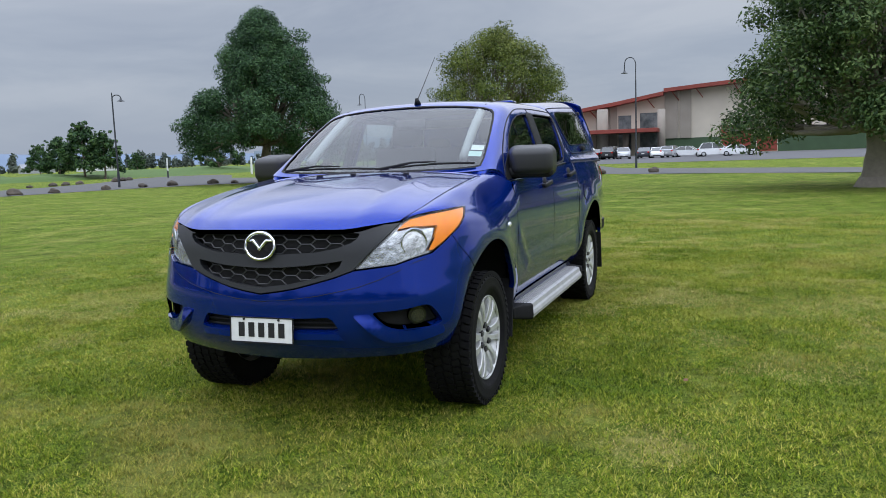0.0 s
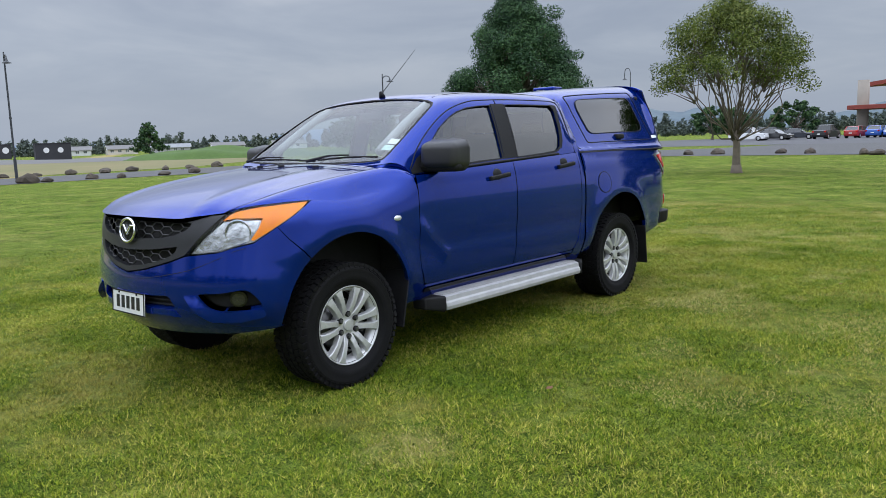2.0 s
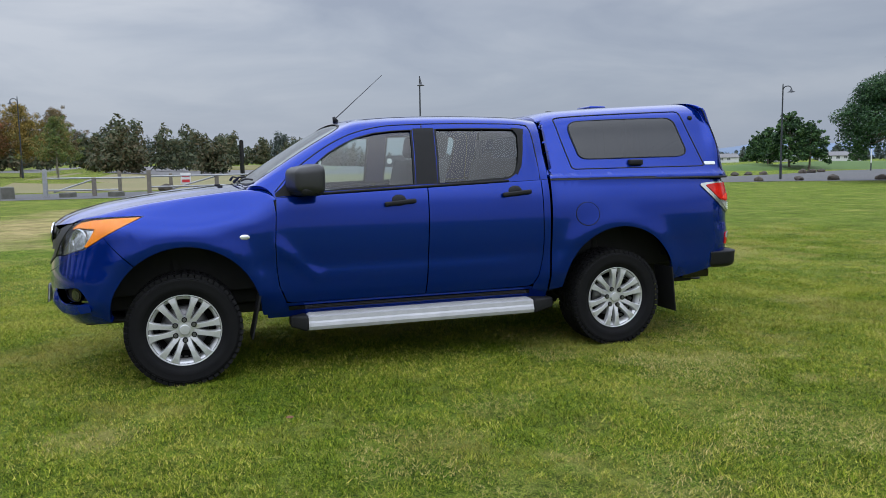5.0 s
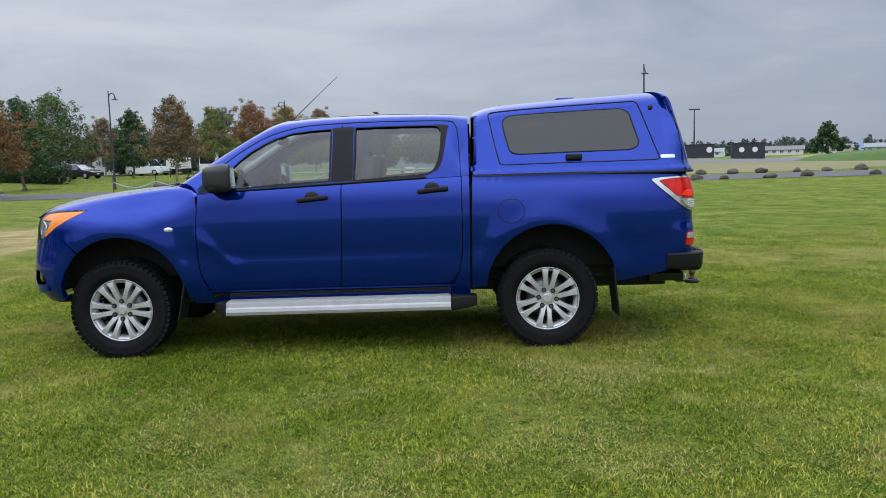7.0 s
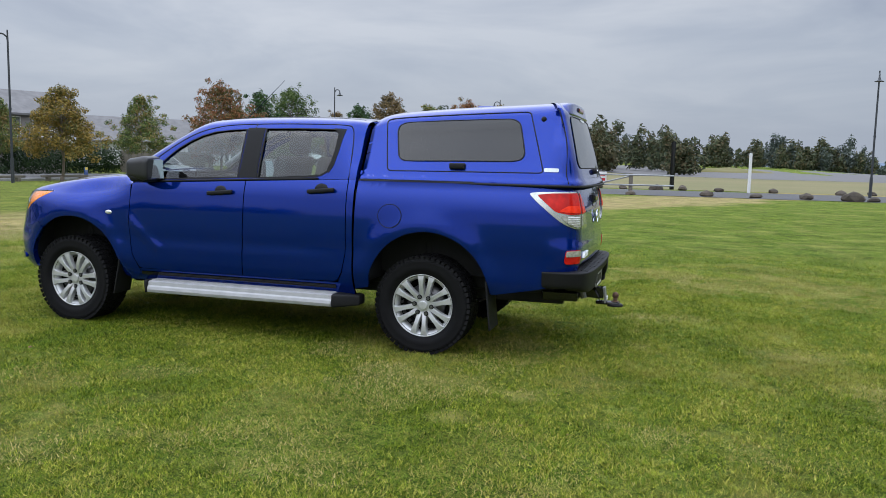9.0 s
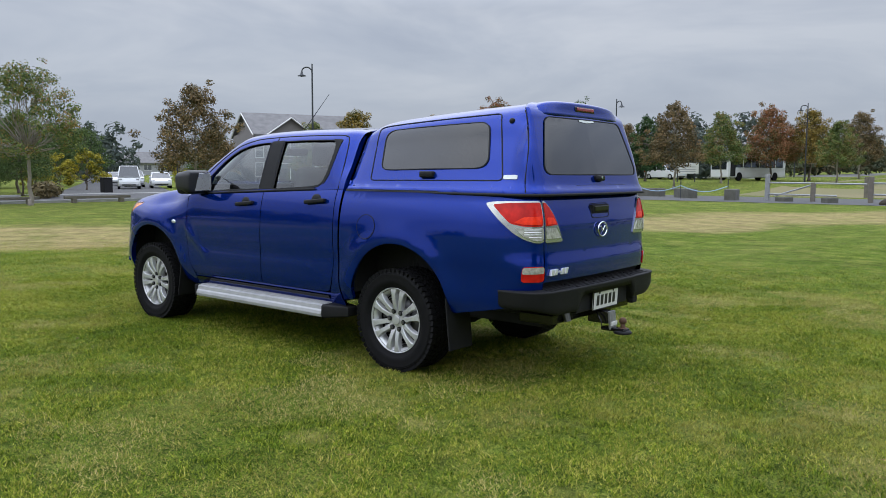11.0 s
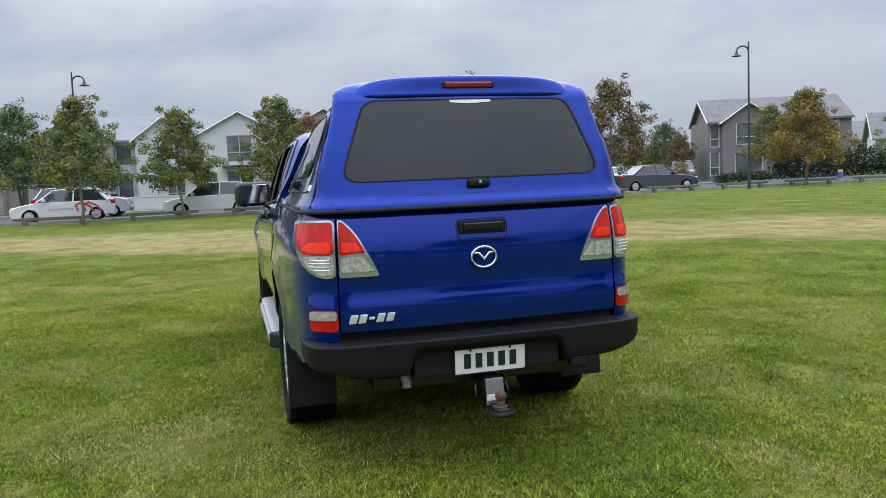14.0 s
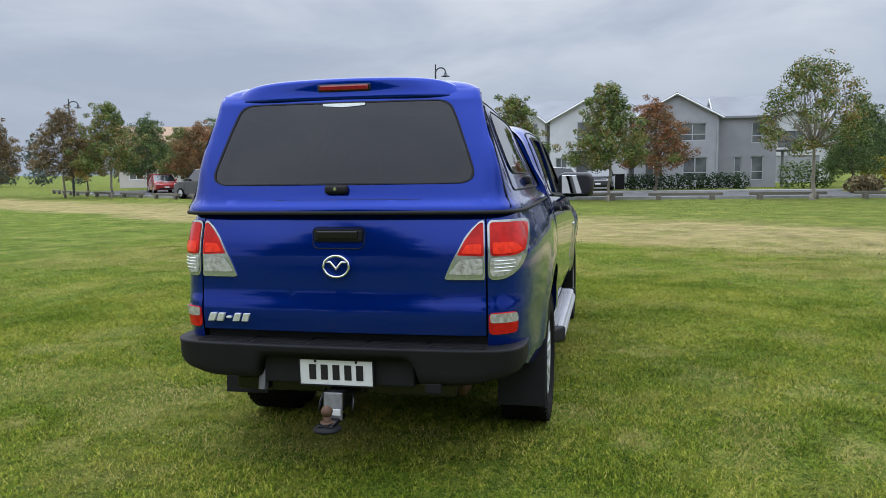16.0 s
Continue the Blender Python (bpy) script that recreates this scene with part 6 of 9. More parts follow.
paved("street", offset_line(EDGE_E, 1.6) + offset_line(EDGE_E, 10.4)[::-1], ASPHALT, "suburban street beside the field", off=-0.012)
paved("side_street", [(39.5, -15.5), (46, -18.0), (90, -41), (140, -66), (137, -73), (88, -49), (46, -26.5), (39.8, -27.5)], ASPHALT, "side street leading away between houses", off=-0.009)
paved("footpath", offset_line(EDGE_E, 13.5) + offset_line(EDGE_E, 15.0)[::-1], CONCRETE, "pale concrete footpath", "footpath", off=0.004)
for d in (1.45, 10.45):
    pts = offset_line(EDGE_E, d)
    q = offset_line(EDGE_E, d + 0.15)
    bm = bmesh.new()
    rows = [[bm.verts.new((a[0], a[1], -0.05)), bm.verts.new((a[0], a[1], 0.10)), bm.verts.new((b[0], b[1], 0.10)), bm.verts.new((b[0], b[1], -0.05))] for a, b in zip(pts, q)]
    for a, b in zip(rows, rows[1:]):
        if d > 5 and -28 < a[1].co.y < -15:
            continue
        for i in range(3):
            bm.faces.new((a[i], b[i], b[i + 1], a[i + 1]))
    bmesh.ops.recalc_face_normals(bm, faces=bm.faces)
    me = bpy.data.meshes.new("kerb"); bm.to_mesh(me); bm.free(); me.materials.append(KERB)
    tagged(new("kerb", me), "low concrete kerb along the street", "kerb", kind="structure")

# ---- trees ----
BARK = material("grey_bark", (0.16, 0.13, 0.10), rough=0.95, vary=0.5, scale=6, tint=(0.07, 0.06, 0.05), bump=0.8, bump_scale=30)
PALEBARK = material("pale_bark", (0.27, 0.24, 0.20), rough=0.95, vary=0.4, scale=8, tint=(0.14, 0.12, 0.10), bump=0.6, bump_scale=40)


def leaf_material(name, colours, patch=0.6, drift=0.32):
    """Leaves whose colour varies leaf by leaf and in drifts through the crown."""
    m = bpy.data.materials.new(name)
    m.use_nodes = True
    n, l = m.node_tree.nodes, m.node_tree.links
    p = n["Principled BSDF"]
    p.inputs["Roughness"].default_value, p.inputs["Specular IOR Level"].default_value = 0.6, 0.2
    g, t, tc = n.new("ShaderNodeNewGeometry"), n.new("ShaderNodeTexNoise"), n.new("ShaderNodeTexCoord")
    o = n.new("ShaderNodeObjectInfo")
    t.inputs["Scale"].default_value, t.inputs["Detail"].default_value = patch, 3.0
    sh = n.new("ShaderNodeVectorMath"); sh.operation = "ADD"
    sc = n.new("ShaderNodeVectorMath"); sc.operation = "SCALE"; sc.inputs["Scale"].default_value = 40.0
    cb = n.new("ShaderNodeCombineXYZ")
    l.new(o.outputs["Random"], cb.inputs[0]); l.new(cb.outputs[0], sc.inputs[0])
    l.new(tc.outputs["Object"], sh.inputs[0]); l.new(sc.outputs[0], sh.inputs[1]); l.new(sh.outputs[0], t.inputs["Vector"])
    r = n.new("ShaderNodeMapRange"); r.inputs[1].default_value, r.inputs[2].default_value, r.inputs[3].default_value, r.inputs[4].default_value = 0.3, 0.7, -drift, drift
    l.new(t.outputs["Fac"], r.inputs[0])
    a = n.new("ShaderNodeMath"); a.operation = "ADD"; a.use_clamp = True
    l.new(g.outputs["Random Per Island"], a.inputs[0]); l.new(r.outputs[0], a.inputs[1])
    cr = n.new("ShaderNodeValToRGB")
    e = cr.color_ramp.elements
    while len(e) < len(colours):
        e.new(0.5)
    for k, c in enumerate(colours):
        e[k].position, e[k].color = k / (len(colours) - 1), (*c, 1)
    l.new(a.outputs[0], cr.inputs[0]); l.new(cr.outputs[0], p.inputs["Base Color"])
    tr = n.new("ShaderNodeBsdfTranslucent"); l.new(cr.outputs[0], tr.inputs[0])
    mx = n.new("ShaderNodeMixShader"); mx.inputs[0].default_value = 0.22
    l.new(p.outputs[0], mx.inputs[1]); l.new(tr.outputs[0], mx.inputs[2])
    l.new(mx.outputs[0], n["Material Output"].inputs[0])
    return m


L_DARK = leaf_material("dark_evergreen_leaves", [(0.014, 0.038, 0.015), (0.028, 0.068, 0.024), (0.050, 0.105, 0.032), (0.085, 0.15, 0.046)])
L_EVER = leaf_material("blue_green_evergreen_leaves", [(0.013, 0.037, 0.016), (0.028, 0.069, 0.028), (0.048, 0.106, 0.041), (0.081, 0.155, 0.057)])
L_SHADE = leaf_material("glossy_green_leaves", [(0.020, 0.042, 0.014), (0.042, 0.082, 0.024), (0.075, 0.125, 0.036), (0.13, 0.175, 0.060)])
L_OLIVE = leaf_material("yellow_green_leaves", [(0.030, 0.050, 0.010), (0.075, 0.105, 0.018), (0.13, 0.165, 0.028), (0.19, 0.21, 0.05)])
L_MID = leaf_material("mid_green_leaves", [(0.025, 0.048, 0.014), (0.053, 0.094, 0.026), (0.088, 0.138, 0.036), (0.138, 0.180, 0.054)])
L_BROWN = leaf_material("brown_autumn_leaves", [(0.060, 0.056, 0.026), (0.120, 0.100, 0.044), (0.185, 0.125, 0.058), (0.26, 0.175, 0.080)])
L_RED = leaf_material("red_autumn_leaves", [(0.075, 0.085, 0.026), (0.135, 0.105, 0.036), (0.23, 0.100, 0.042), (0.31, 0.125, 0.055)])
L_ORANGE = leaf_material("orange_autumn_leaves", [(0.080, 0.085, 0.022), (0.170, 0.140, 0.032), (0.28, 0.185, 0.042), (0.38, 0.26, 0.060)])
L_YELLOW = leaf_material("yellow_autumn_leaves", [(0.055, 0.07, 0.010), (0.19, 0.18, 0.015), (0.36, 0.30, 0.02), (0.45, 0.38, 0.05)])
L_MIXED = leaf_material("green_and_russet_leaves", [(0.050, 0.081, 0.024), (0.105, 0.155, 0.040), (0.182, 0.218, 0.055), (0.275, 0.172, 0.061)], 0.9)


def leaves_mesh(centres, radii, count, size, rng, flat=0.6, shell=0.35, hollow=0.0):
    """Vertices and faces of small kinked leaves strewn through a set of clumps."""
    centres, radii = np.array(centres, float), np.array(radii, float)
    vol = radii.prod(1) ** 0.7
    pick = rng.choice(len(centres), count, p=vol / vol.sum())
    d = rng.normal(size=(count, 3))
    d /= np.linalg.norm(d, axis=1)[:, None]
    rad = rng.random(count) ** shell
    pos = centres[pick] + d * radii[pick] * rad[:, None]
    nrm = d * np.array([1, 1, 0.8]) + rng.normal(size=(count, 3)) * 0.55 + np.array([0, 0, flat])
    nrm /= np.linalg.norm(nrm, axis=1)[:, None]
    t = np.cross(nrm, rng.normal(size=(count, 3)))
    t /= np.linalg.norm(t, axis=1)[:, None]
    b = np.cross(nrm, t)
    s = size * (0.55 + 0.9 * rng.random(count))[:, None]
    v = np.stack([pos - t * s, pos - b * s * 0.45 + nrm * s * 0.12, pos + t * s, pos + b * s * 0.45 + nrm * s * 0.12], 1).reshape(-1, 3)
    f = np.arange(count * 4).reshape(-1, 4)
    return v, f


def fast_mesh(name, v, f, mat):
    me = bpy.data.meshes.new(name)
    v, f = np.asarray(v, np.float32), np.asarray(f, np.int32)
    k = f.shape[1]
    me.vertices.add(len(v)); me.vertices.foreach_set("co", v.ravel())
    me.loops.add(f.size); me.loops.foreach_set("vertex_index", f.ravel())
    me.polygons.add(len(f))
    me.polygons.foreach_set("loop_start", np.arange(0, f.size, k, dtype=np.int32))
    me.update(calc_edges=True)
    me.materials.append(mat)
    return me


def limb(vs, fs, a, b, r0, r1, rng, bend=0.08, n=6, sides=7):
    a, b = np.array(a, float), np.array(b, float)
    L = np.linalg.norm(b - a)
    mid = rng.normal(size=3) * bend * L
    pts = [a + (b - a) * t + mid * math.sin(t * math.pi) + rng.normal(size=3) * 0.012 * L for t in np.linspace(0, 1, n)]
    v2, f2 = tube(pts, [r0 + (r1 - r0) * t for t in np.linspace(0, 1, n)], sides)
    fs += [tuple(i + len(vs) for i in q) for q in f2]
    vs += [tuple(v) for v in v2]
    return pts


PROFILES = {"mound": ([0, 0.12, 0.3, 0.5, 0.7, 0.85, 1.0], [0.90, 1.0, 0.93, 0.76, 0.53, 0.33, 0.08]),
            "dome": ([0, 0.15, 0.45, 0.7, 0.88, 1.0], [0.78, 0.97, 1.0, 0.86, 0.62, 0.25]),
            "bell": ([0, 0.12, 0.35, 0.5, 0.75, 1.0], [0.95, 1.0, 0.93, 0.83, 0.62, 0.20]),
            "umbrella": ([0, 0.25, 0.45, 0.70, 0.88, 1.0], [1.0, 1.0, 1.0, 0.82, 0.52, 0.18])}


def make_tree(name, label, leafmat, height, width, crown_base, seed, count=2600, size=0.16, bark=BARK, clumps=22, shape="cone", trunk_r=0.10, lean=0.0, group="", flat=0.6):
    """A trunk that tapers into limbs, with leaves in uneven clumps about the limb ends."""
    rng = np.random.default_rng(seed)
    tree = thing(name, label, "tree", group)
    vs, fs = [], []
    tip = np.array([lean, 0, height * 0.86])
    fork = crown_base + (height - crown_base) * (0.12 if shape != "cone" else 0.75)
    vsf = limb(vs, fs, (0, 0, -0.1), tip * (fork / tip[2]), trunk_r * 1.0, trunk_r * (0.62 if shape != "cone" else 0.25), rng, 0.02, 8, 9)
    # flared foot
    v2, f2 = tube([(0, 0, -0.12), (0, 0, 0.05), (0, 0, 0.30)], [trunk_r * 1.55, trunk_r * 1.28, trunk_r * 1.0], 9)
    fs += [tuple(i + len(vs) for i in q) for q in f2]
    vs += [tuple(v) for v in v2]
    top = np.array(vsf[-1])
    centres, radii = [], []
    for k in range(clumps):
        u = (k + 0.5) / clumps
        ang = k * 2.399963 + rng.random() * 0.7
        h = crown_base + (height - crown_base) * (0.10 + 0.86 * u)
        if shape == "umbrella":
            h = crown_base + (height - crown_base) * (0.46 + 0.52 * u)
        q = (h - crown_base) / (height - crown_base)
        if shape == "cone":
            w = width / 2 * (1.0 - q) ** 0.62 * (0.55 + 0.45 * min(1, q / 0.18))
            cr = width * 0.165 * (1.12 - 0.5 * q)
            w = max(0.0, w - cr * 0.35)
            start = np.array([0, 0, crown_base + (h - crown_base) * 0.55])
        else:
            prof = PROFILES[shape]
            wm = width / 2 * float(np.interp(q, prof[0], prof[1]))
            cr = width * (0.105 if shape != "umbrella" else 0.12) * (0.8 + 0.45 * rng.random())
            w = max(0.0, wm - cr * 0.85) * (1.0 if rng.random() < 0.7 else rng.random() ** (0.6 if shape != "umbrella" else 0.35))
            start = top * (1.0 if shape != "umbrella" else 0.72 + 0.28 * rng.random())
        if shape == "cone":
            w *= 0.86 + 0.28 * rng.random()
        end = np.array([lean * q + w * math.cos(ang), w * math.sin(ang), h])
        limb(vs, fs, start, start + (end - start) * 0.92, trunk_r * {"cone": 0.20, "umbrella": 0.17}.get(shape, 0.42), trunk_r * 0.06, rng, 0.20 if shape == "umbrella" else 0.10, 5, 5 if trunk_r > 0.15 else 4)
        centres.append(end)
        radii.append([cr, cr, cr * (0.72 if shape != "umbrella" else 0.38)])
        for _ in range(2 if shape != "umbrella" else 3):
            e2 = end + rng.normal(size=3) * cr * np.array([1.0, 1.0, 0.55]) * (1.0 if shape == "cone" else 0.55)
            limb(vs, fs, start + (end - start) * 0.62, e2, trunk_r * 0.16, trunk_r * 0.03, rng, 0.1, 3, 3)
            centres.append(e2)
            radii.append([cr * 0.55, cr * 0.55, cr * 0.40])
    centres.append([lean, 0, height - width * 0.06]); radii.append([width * 0.07, width * 0.07, width * 0.11])
    link("trunk", vs, fs, bark, tree, "tapering trunk with limbs")
    v, f = leaves_mesh(centres, radii, count, size, rng, flat)
    crown = new("crown", fast_mesh("crown", v, f, leafmat))
    crown.parent = tree
    return tree


def plant(proto, spots):
    """Copies of a tree at (x, y, scale, turn); the first one stays the original."""
    made = []
    for k, (x, y, s, turn) in enumerate(spots):
        m = pose(x, y, float(rise(x, y)) - 0.02, 0, 0, turn)
        ob = proto
        if k:
            ob = copy_thing(proto, m)
        ob.matrix_basis = m @ Matrix.Diagonal((s, s, s, 1))
        made.append(ob)
    return made


# the three big park trees
plant(make_tree("evergreen_tree", "broad dark evergreen tree with a dense lumpy crown", L_EVER, 10.8, 11.0, 1.4, 3, 128000, 0.080, BARK, 84, "mound", 0.42), [(-38.5, -26.6, 1.0, 40)])
plant(make_tree("umbrella_tree", "spreading tree with an open domed yellow-green crown", L_OLIVE, 6.2, 6.3, 0.9, 8, 44000, 0.044, BARK, 40, "umbrella", 0.17, 0.5), [(-22.0, -5.75, 0.92, 250)])
plant(make_tree("shade_tree", "large leafy shade tree with a thick grey trunk", L_SHADE, 9.8, 8.9, 0.75, 12, 122000, 0.066, PALEBARK, 110, "bell", 0.46), [(-20.95, 6.05, 1.0, 10)])
plant(make_tree("park_tree", "round dark tree standing in the far field", L_DARK, 5.6, 7.6, 0.9, 21, 3500, 0.26, BARK, 18, "dome", 0.22, group="far park trees"),
      [(-87.1, -47.5, 1.0, 0), (-124.9, -48.7, 0.95, 50), (-121.5, -43.8, 0.85, 120), (-90.9, -69.0, 0.8, 200), (-119.6, -33.8, 0.95, 250)])
plant(make_tree("park_conifer", "dark layered conifer on the far lawn", L_DARK, 6.6, 5.4, 1.2, 23, 3200, 0.24, BARK, 22, "cone", 0.16, group="far conifers"),
      [(-68.5, -72.0, 1.02, 0), (-69.6, -70.0, 0.86, 80), (-70.0, -77.6, 0.8, 160), (-81.9, -93.8, 0.75, 30), (-98.7, -91.0, 0.55, 70), (-48, -92, 0.7, 10)])

# street trees
BROWN_T = make_tree("street_tree", "slender street tree with brown autumn leaves", L_BROWN, 6.2, 4.3, 1.5, 31, 14300, 0.074, PALEBARK, 37, "cone", 0.085, group="street trees")
plant(BROWN_T, [(27.4, -16.3, 0.88, 30), (20.7, -55.6, 1.10, 100), (15.5, -94.6, 1.2, 10), (39.0, 33.5, 0.92, 60), (36, -78, 1.0, 200), (41.5, 41, 0.85, 120), (53.0, -36.0, 0.65, 10), (44.5, -70, 1.0, 77)])
OLIVE_T = make_tree("street_tree", "street tree with thinning olive-green leaves", L_MIXED, 6.0, 4.0, 1.4, 33, 14950, 0.072, PALEBARK, 34, "cone", 0.085, group="street trees")
plant(OLIVE_T, [(29.7, -1.2, 0.86, 20), (29.9, 14.4, 0.86, 140), (20.1, -64.4, 1.02, 70), (37.1, -45.0, 1.02, 200), (42.8, -37.1, 0.90, 10), (28.6, 6.9, 0.86, 240), (30.4, 3.1, 0.80, 110), (39.0, 30.1, 1.0, 90), (50.9, 31.9, 0.85, 40), (12, -70, 0.9, 130)])
GREEN_T = make_tree("street_tree", "full green street tree", L_MID, 6.4, 5.4, 1.2, 35, 14300, 0.082, BARK, 44, "cone", 0.11, group="street trees")
plant(GREEN_T, [(34.7, -64.5, 1.22, 0), (44.0, 12.8, 1.0, 120), (65.3, -22.1, 0.85, 40), (69.1, -26.6, 0.9, 90), (72.9, -30.0, 0.95, 200), (81.4, -35.5, 1.0, 300), (89.3, -41.3, 1.05, 20), (56.0, -36.4, 0.80, 60), (50, -17.5, 0.85, 260), (52.9, 36.2, 0.95, 30), (43.4, -15.0, 0.62, 70), (49.3, 27.4, 0.9, 180), (46, -84, 1.0, 40)])
plant(make_tree("street_tree", "tall sparse street tree with silvery green leaves", L_MIXED, 6.3, 4.8, 1.9, 37, 11700, 0.063, PALEBARK, 46, "dome", 0.10, group="street trees"), [(29.4, -9.6, 0.93, 10)])
RED_T = make_tree("street_tree", "street tree turned red for autumn", L_RED, 6.4, 5.0, 1.4, 39, 16250, 0.077, BARK, 40, "cone", 0.10, group="street trees")
plant(RED_T, [(26.5, -39.7, 1.0, 30), (19.1, -74.5, 1.12, 70), (43.9, -4.0, 0.86, 160), (42.3, 25.7, 0.75, 10), (62, 42, 0.9, 60)])
ORANGE_T = make_tree("street_tree", "street tree with orange autumn leaves", L_ORANGE, 6.0, 4.6, 1.4, 41, 14950, 0.077, BARK, 37, "cone", 0.10, group="street trees")
plant(ORANGE_T, [(30.2, -29.5, 0.88, 0), (16.1, -76.9, 1.15, 70), (46.4, 24.1, 0.92, 200), (57, 45, 0.8, 20)])
plant(make_tree("conifer_tree", "tall dark conifer beside the street", L_DARK, 7.2, 4.0, 0.8, 43, 8000, 0.11, BARK, 40, "cone", 0.12, group="dark conifers"), [(32.1, -54.2, 1.0, 0), (29, -68, 0.9, 90), (64, 24, 0.9, 20)])
plant(make_tree("yellow_shrub_tree", "low golden-leaved tree by the side street", L_YELLOW, 3.2, 3.4, 0.4, 45, 5000, 0.08, BARK, 22, "dome", 0.07, group="golden trees"), [(46.5, -17.2, 0.62, 0), (55.9, -25.0, 1.0, 60), (60.5, -36.4, 1.0, 120), (60, -24.5, 0.9, 200)])

# ---- houses ----
def wall_mesh(bm, outer, holes, m, thick=0.22):
    """A wall cut to an outline, with openings through it; its face lies in local x-z at y = 0 and its body behind it (+y)."""
    edges, loops = [], []
    for loop in (outer, *holes):
        vs = [bm.verts.new((x, 0, z)) for x, z in loop]
        loops.append(vs)
        edges += [bm.edges.new((a, b)) for a, b in zip(vs, vs[1:] + vs[:1])]
    made = bmesh.ops.triangle_fill(bm, use_beauty=True, edges=edges)
    vs = [v for l_ in loops for v in l_]
    back = {v: bm.verts.new(v.co + Vector((0, thick, 0))) for v in vs}
    for g in [g for g in made["geom"] if isinstance(g, bmesh.types.BMFace)]:
        bm.faces.new([back[v] for v in reversed(g.verts)])
    for l_ in loops:
        for a, b in zip(l_, l_[1:] + l_[:1]):
            bm.faces.new((a, b, back[b], back[a]))
    allv = vs + list(back.values())
    bmesh.ops.recalc_face_normals(bm, faces=list({q for v in allv for q in v.link_faces}))
    bmesh.ops.transform(bm, matrix=m, verts=allv)


def rect(x0, x1, z0, z1):
    return [(x0, z0), (x1, z0), (x1, z1), (x0, z1)]


PANE = material("house_window_glass", (0.060, 0.070, 0.076), rough=0.06, coat=1.0, vary=0.8, scale=0.9, tint=(0.22, 0.23, 0.23))
FRAMEW = material("white_window_frame", (0.68, 0.68, 0.66), rough=0.5)
FRAMEG = material("pale_grey_window_frame", (0.42, 0.43, 0.44), rough=0.5)
FRAMED = material("dark_window_frame", (0.05, 0.05, 0.055), rough=0.5)
ROOFM = material("pale_metal_roof", (0.235, 0.245, 0.26), rough=0.7, metal=0.0, vary=0.2, scale=0.5)
ROOFT = material("grey_tile_roof", (0.19, 0.185, 0.185), rough=0.9, vary=0.3, scale=2, bump=0.4, bump_scale=8)
ROOFB = material("terracotta_roof", (0.40, 0.27, 0.17), rough=0.85, vary=0.3, scale=2)
W_GREY = material("grey_rendered_wall", (0.36, 0.365, 0.38), rough=0.9, vary=0.15, scale=1.2, bump=0.1, bump_scale=90)
W_DARK = material("dark_grey_rendered_wall", (0.29, 0.29, 0.30), rough=0.9, vary=0.15, scale=1.2)
W_WHITE = material("white_rendered_wall", (0.60, 0.605, 0.615), rough=0.9, vary=0.10, scale=1.0)
W_BEIGE = material("beige_rendered_wall", (0.54, 0.50, 0.455), rough=0.9, vary=0.12, scale=1.0)
W_TAUPE = material("taupe_weatherboard", (0.21, 0.195, 0.185), rough=0.85, vary=0.12, scale=1.0)


def add_window(parent, m, x0, x1, z0, z1, frame_mat, bars=1, rail=True):
    """A framed window set into an opening; m places the wall's face."""
    win = new("window"); win.parent = parent
    bm = bmesh.new()
    for a in ((x0, x0 + 0.06), (x1 - 0.06, x1)):
        box(bm, a[0], a[1], 0.05, 0.13, z0, z1, 0, m)
    for a in ((z0, z0 + 0.06), (z1 - 0.06, z1)):
        box(bm, x0, x1, 0.05, 0.13, a[0], a[1], 0, m)
    for k in range(bars):
        xm = x0 + (x1 - x0) * (k + 1) / (bars + 1)
        box(bm, xm - 0.03, xm + 0.03, 0.05, 0.12, z0, z1, 0, m)
    if rail:
        zm = z0 + (z1 - z0) * 0.36
        box(bm, x0, x1, 0.05, 0.12, zm - 0.03, zm + 0.03, 0, m)
    part("window_frame", bm, frame_mat, win)
    bm = bmesh.new()
    box(bm, x0 + 0.03, x1 - 0.03, 0.09, 0.10, z0 + 0.03, z1 - 0.03, 0, m)
    part("pane", bm, PANE, win)
    return win


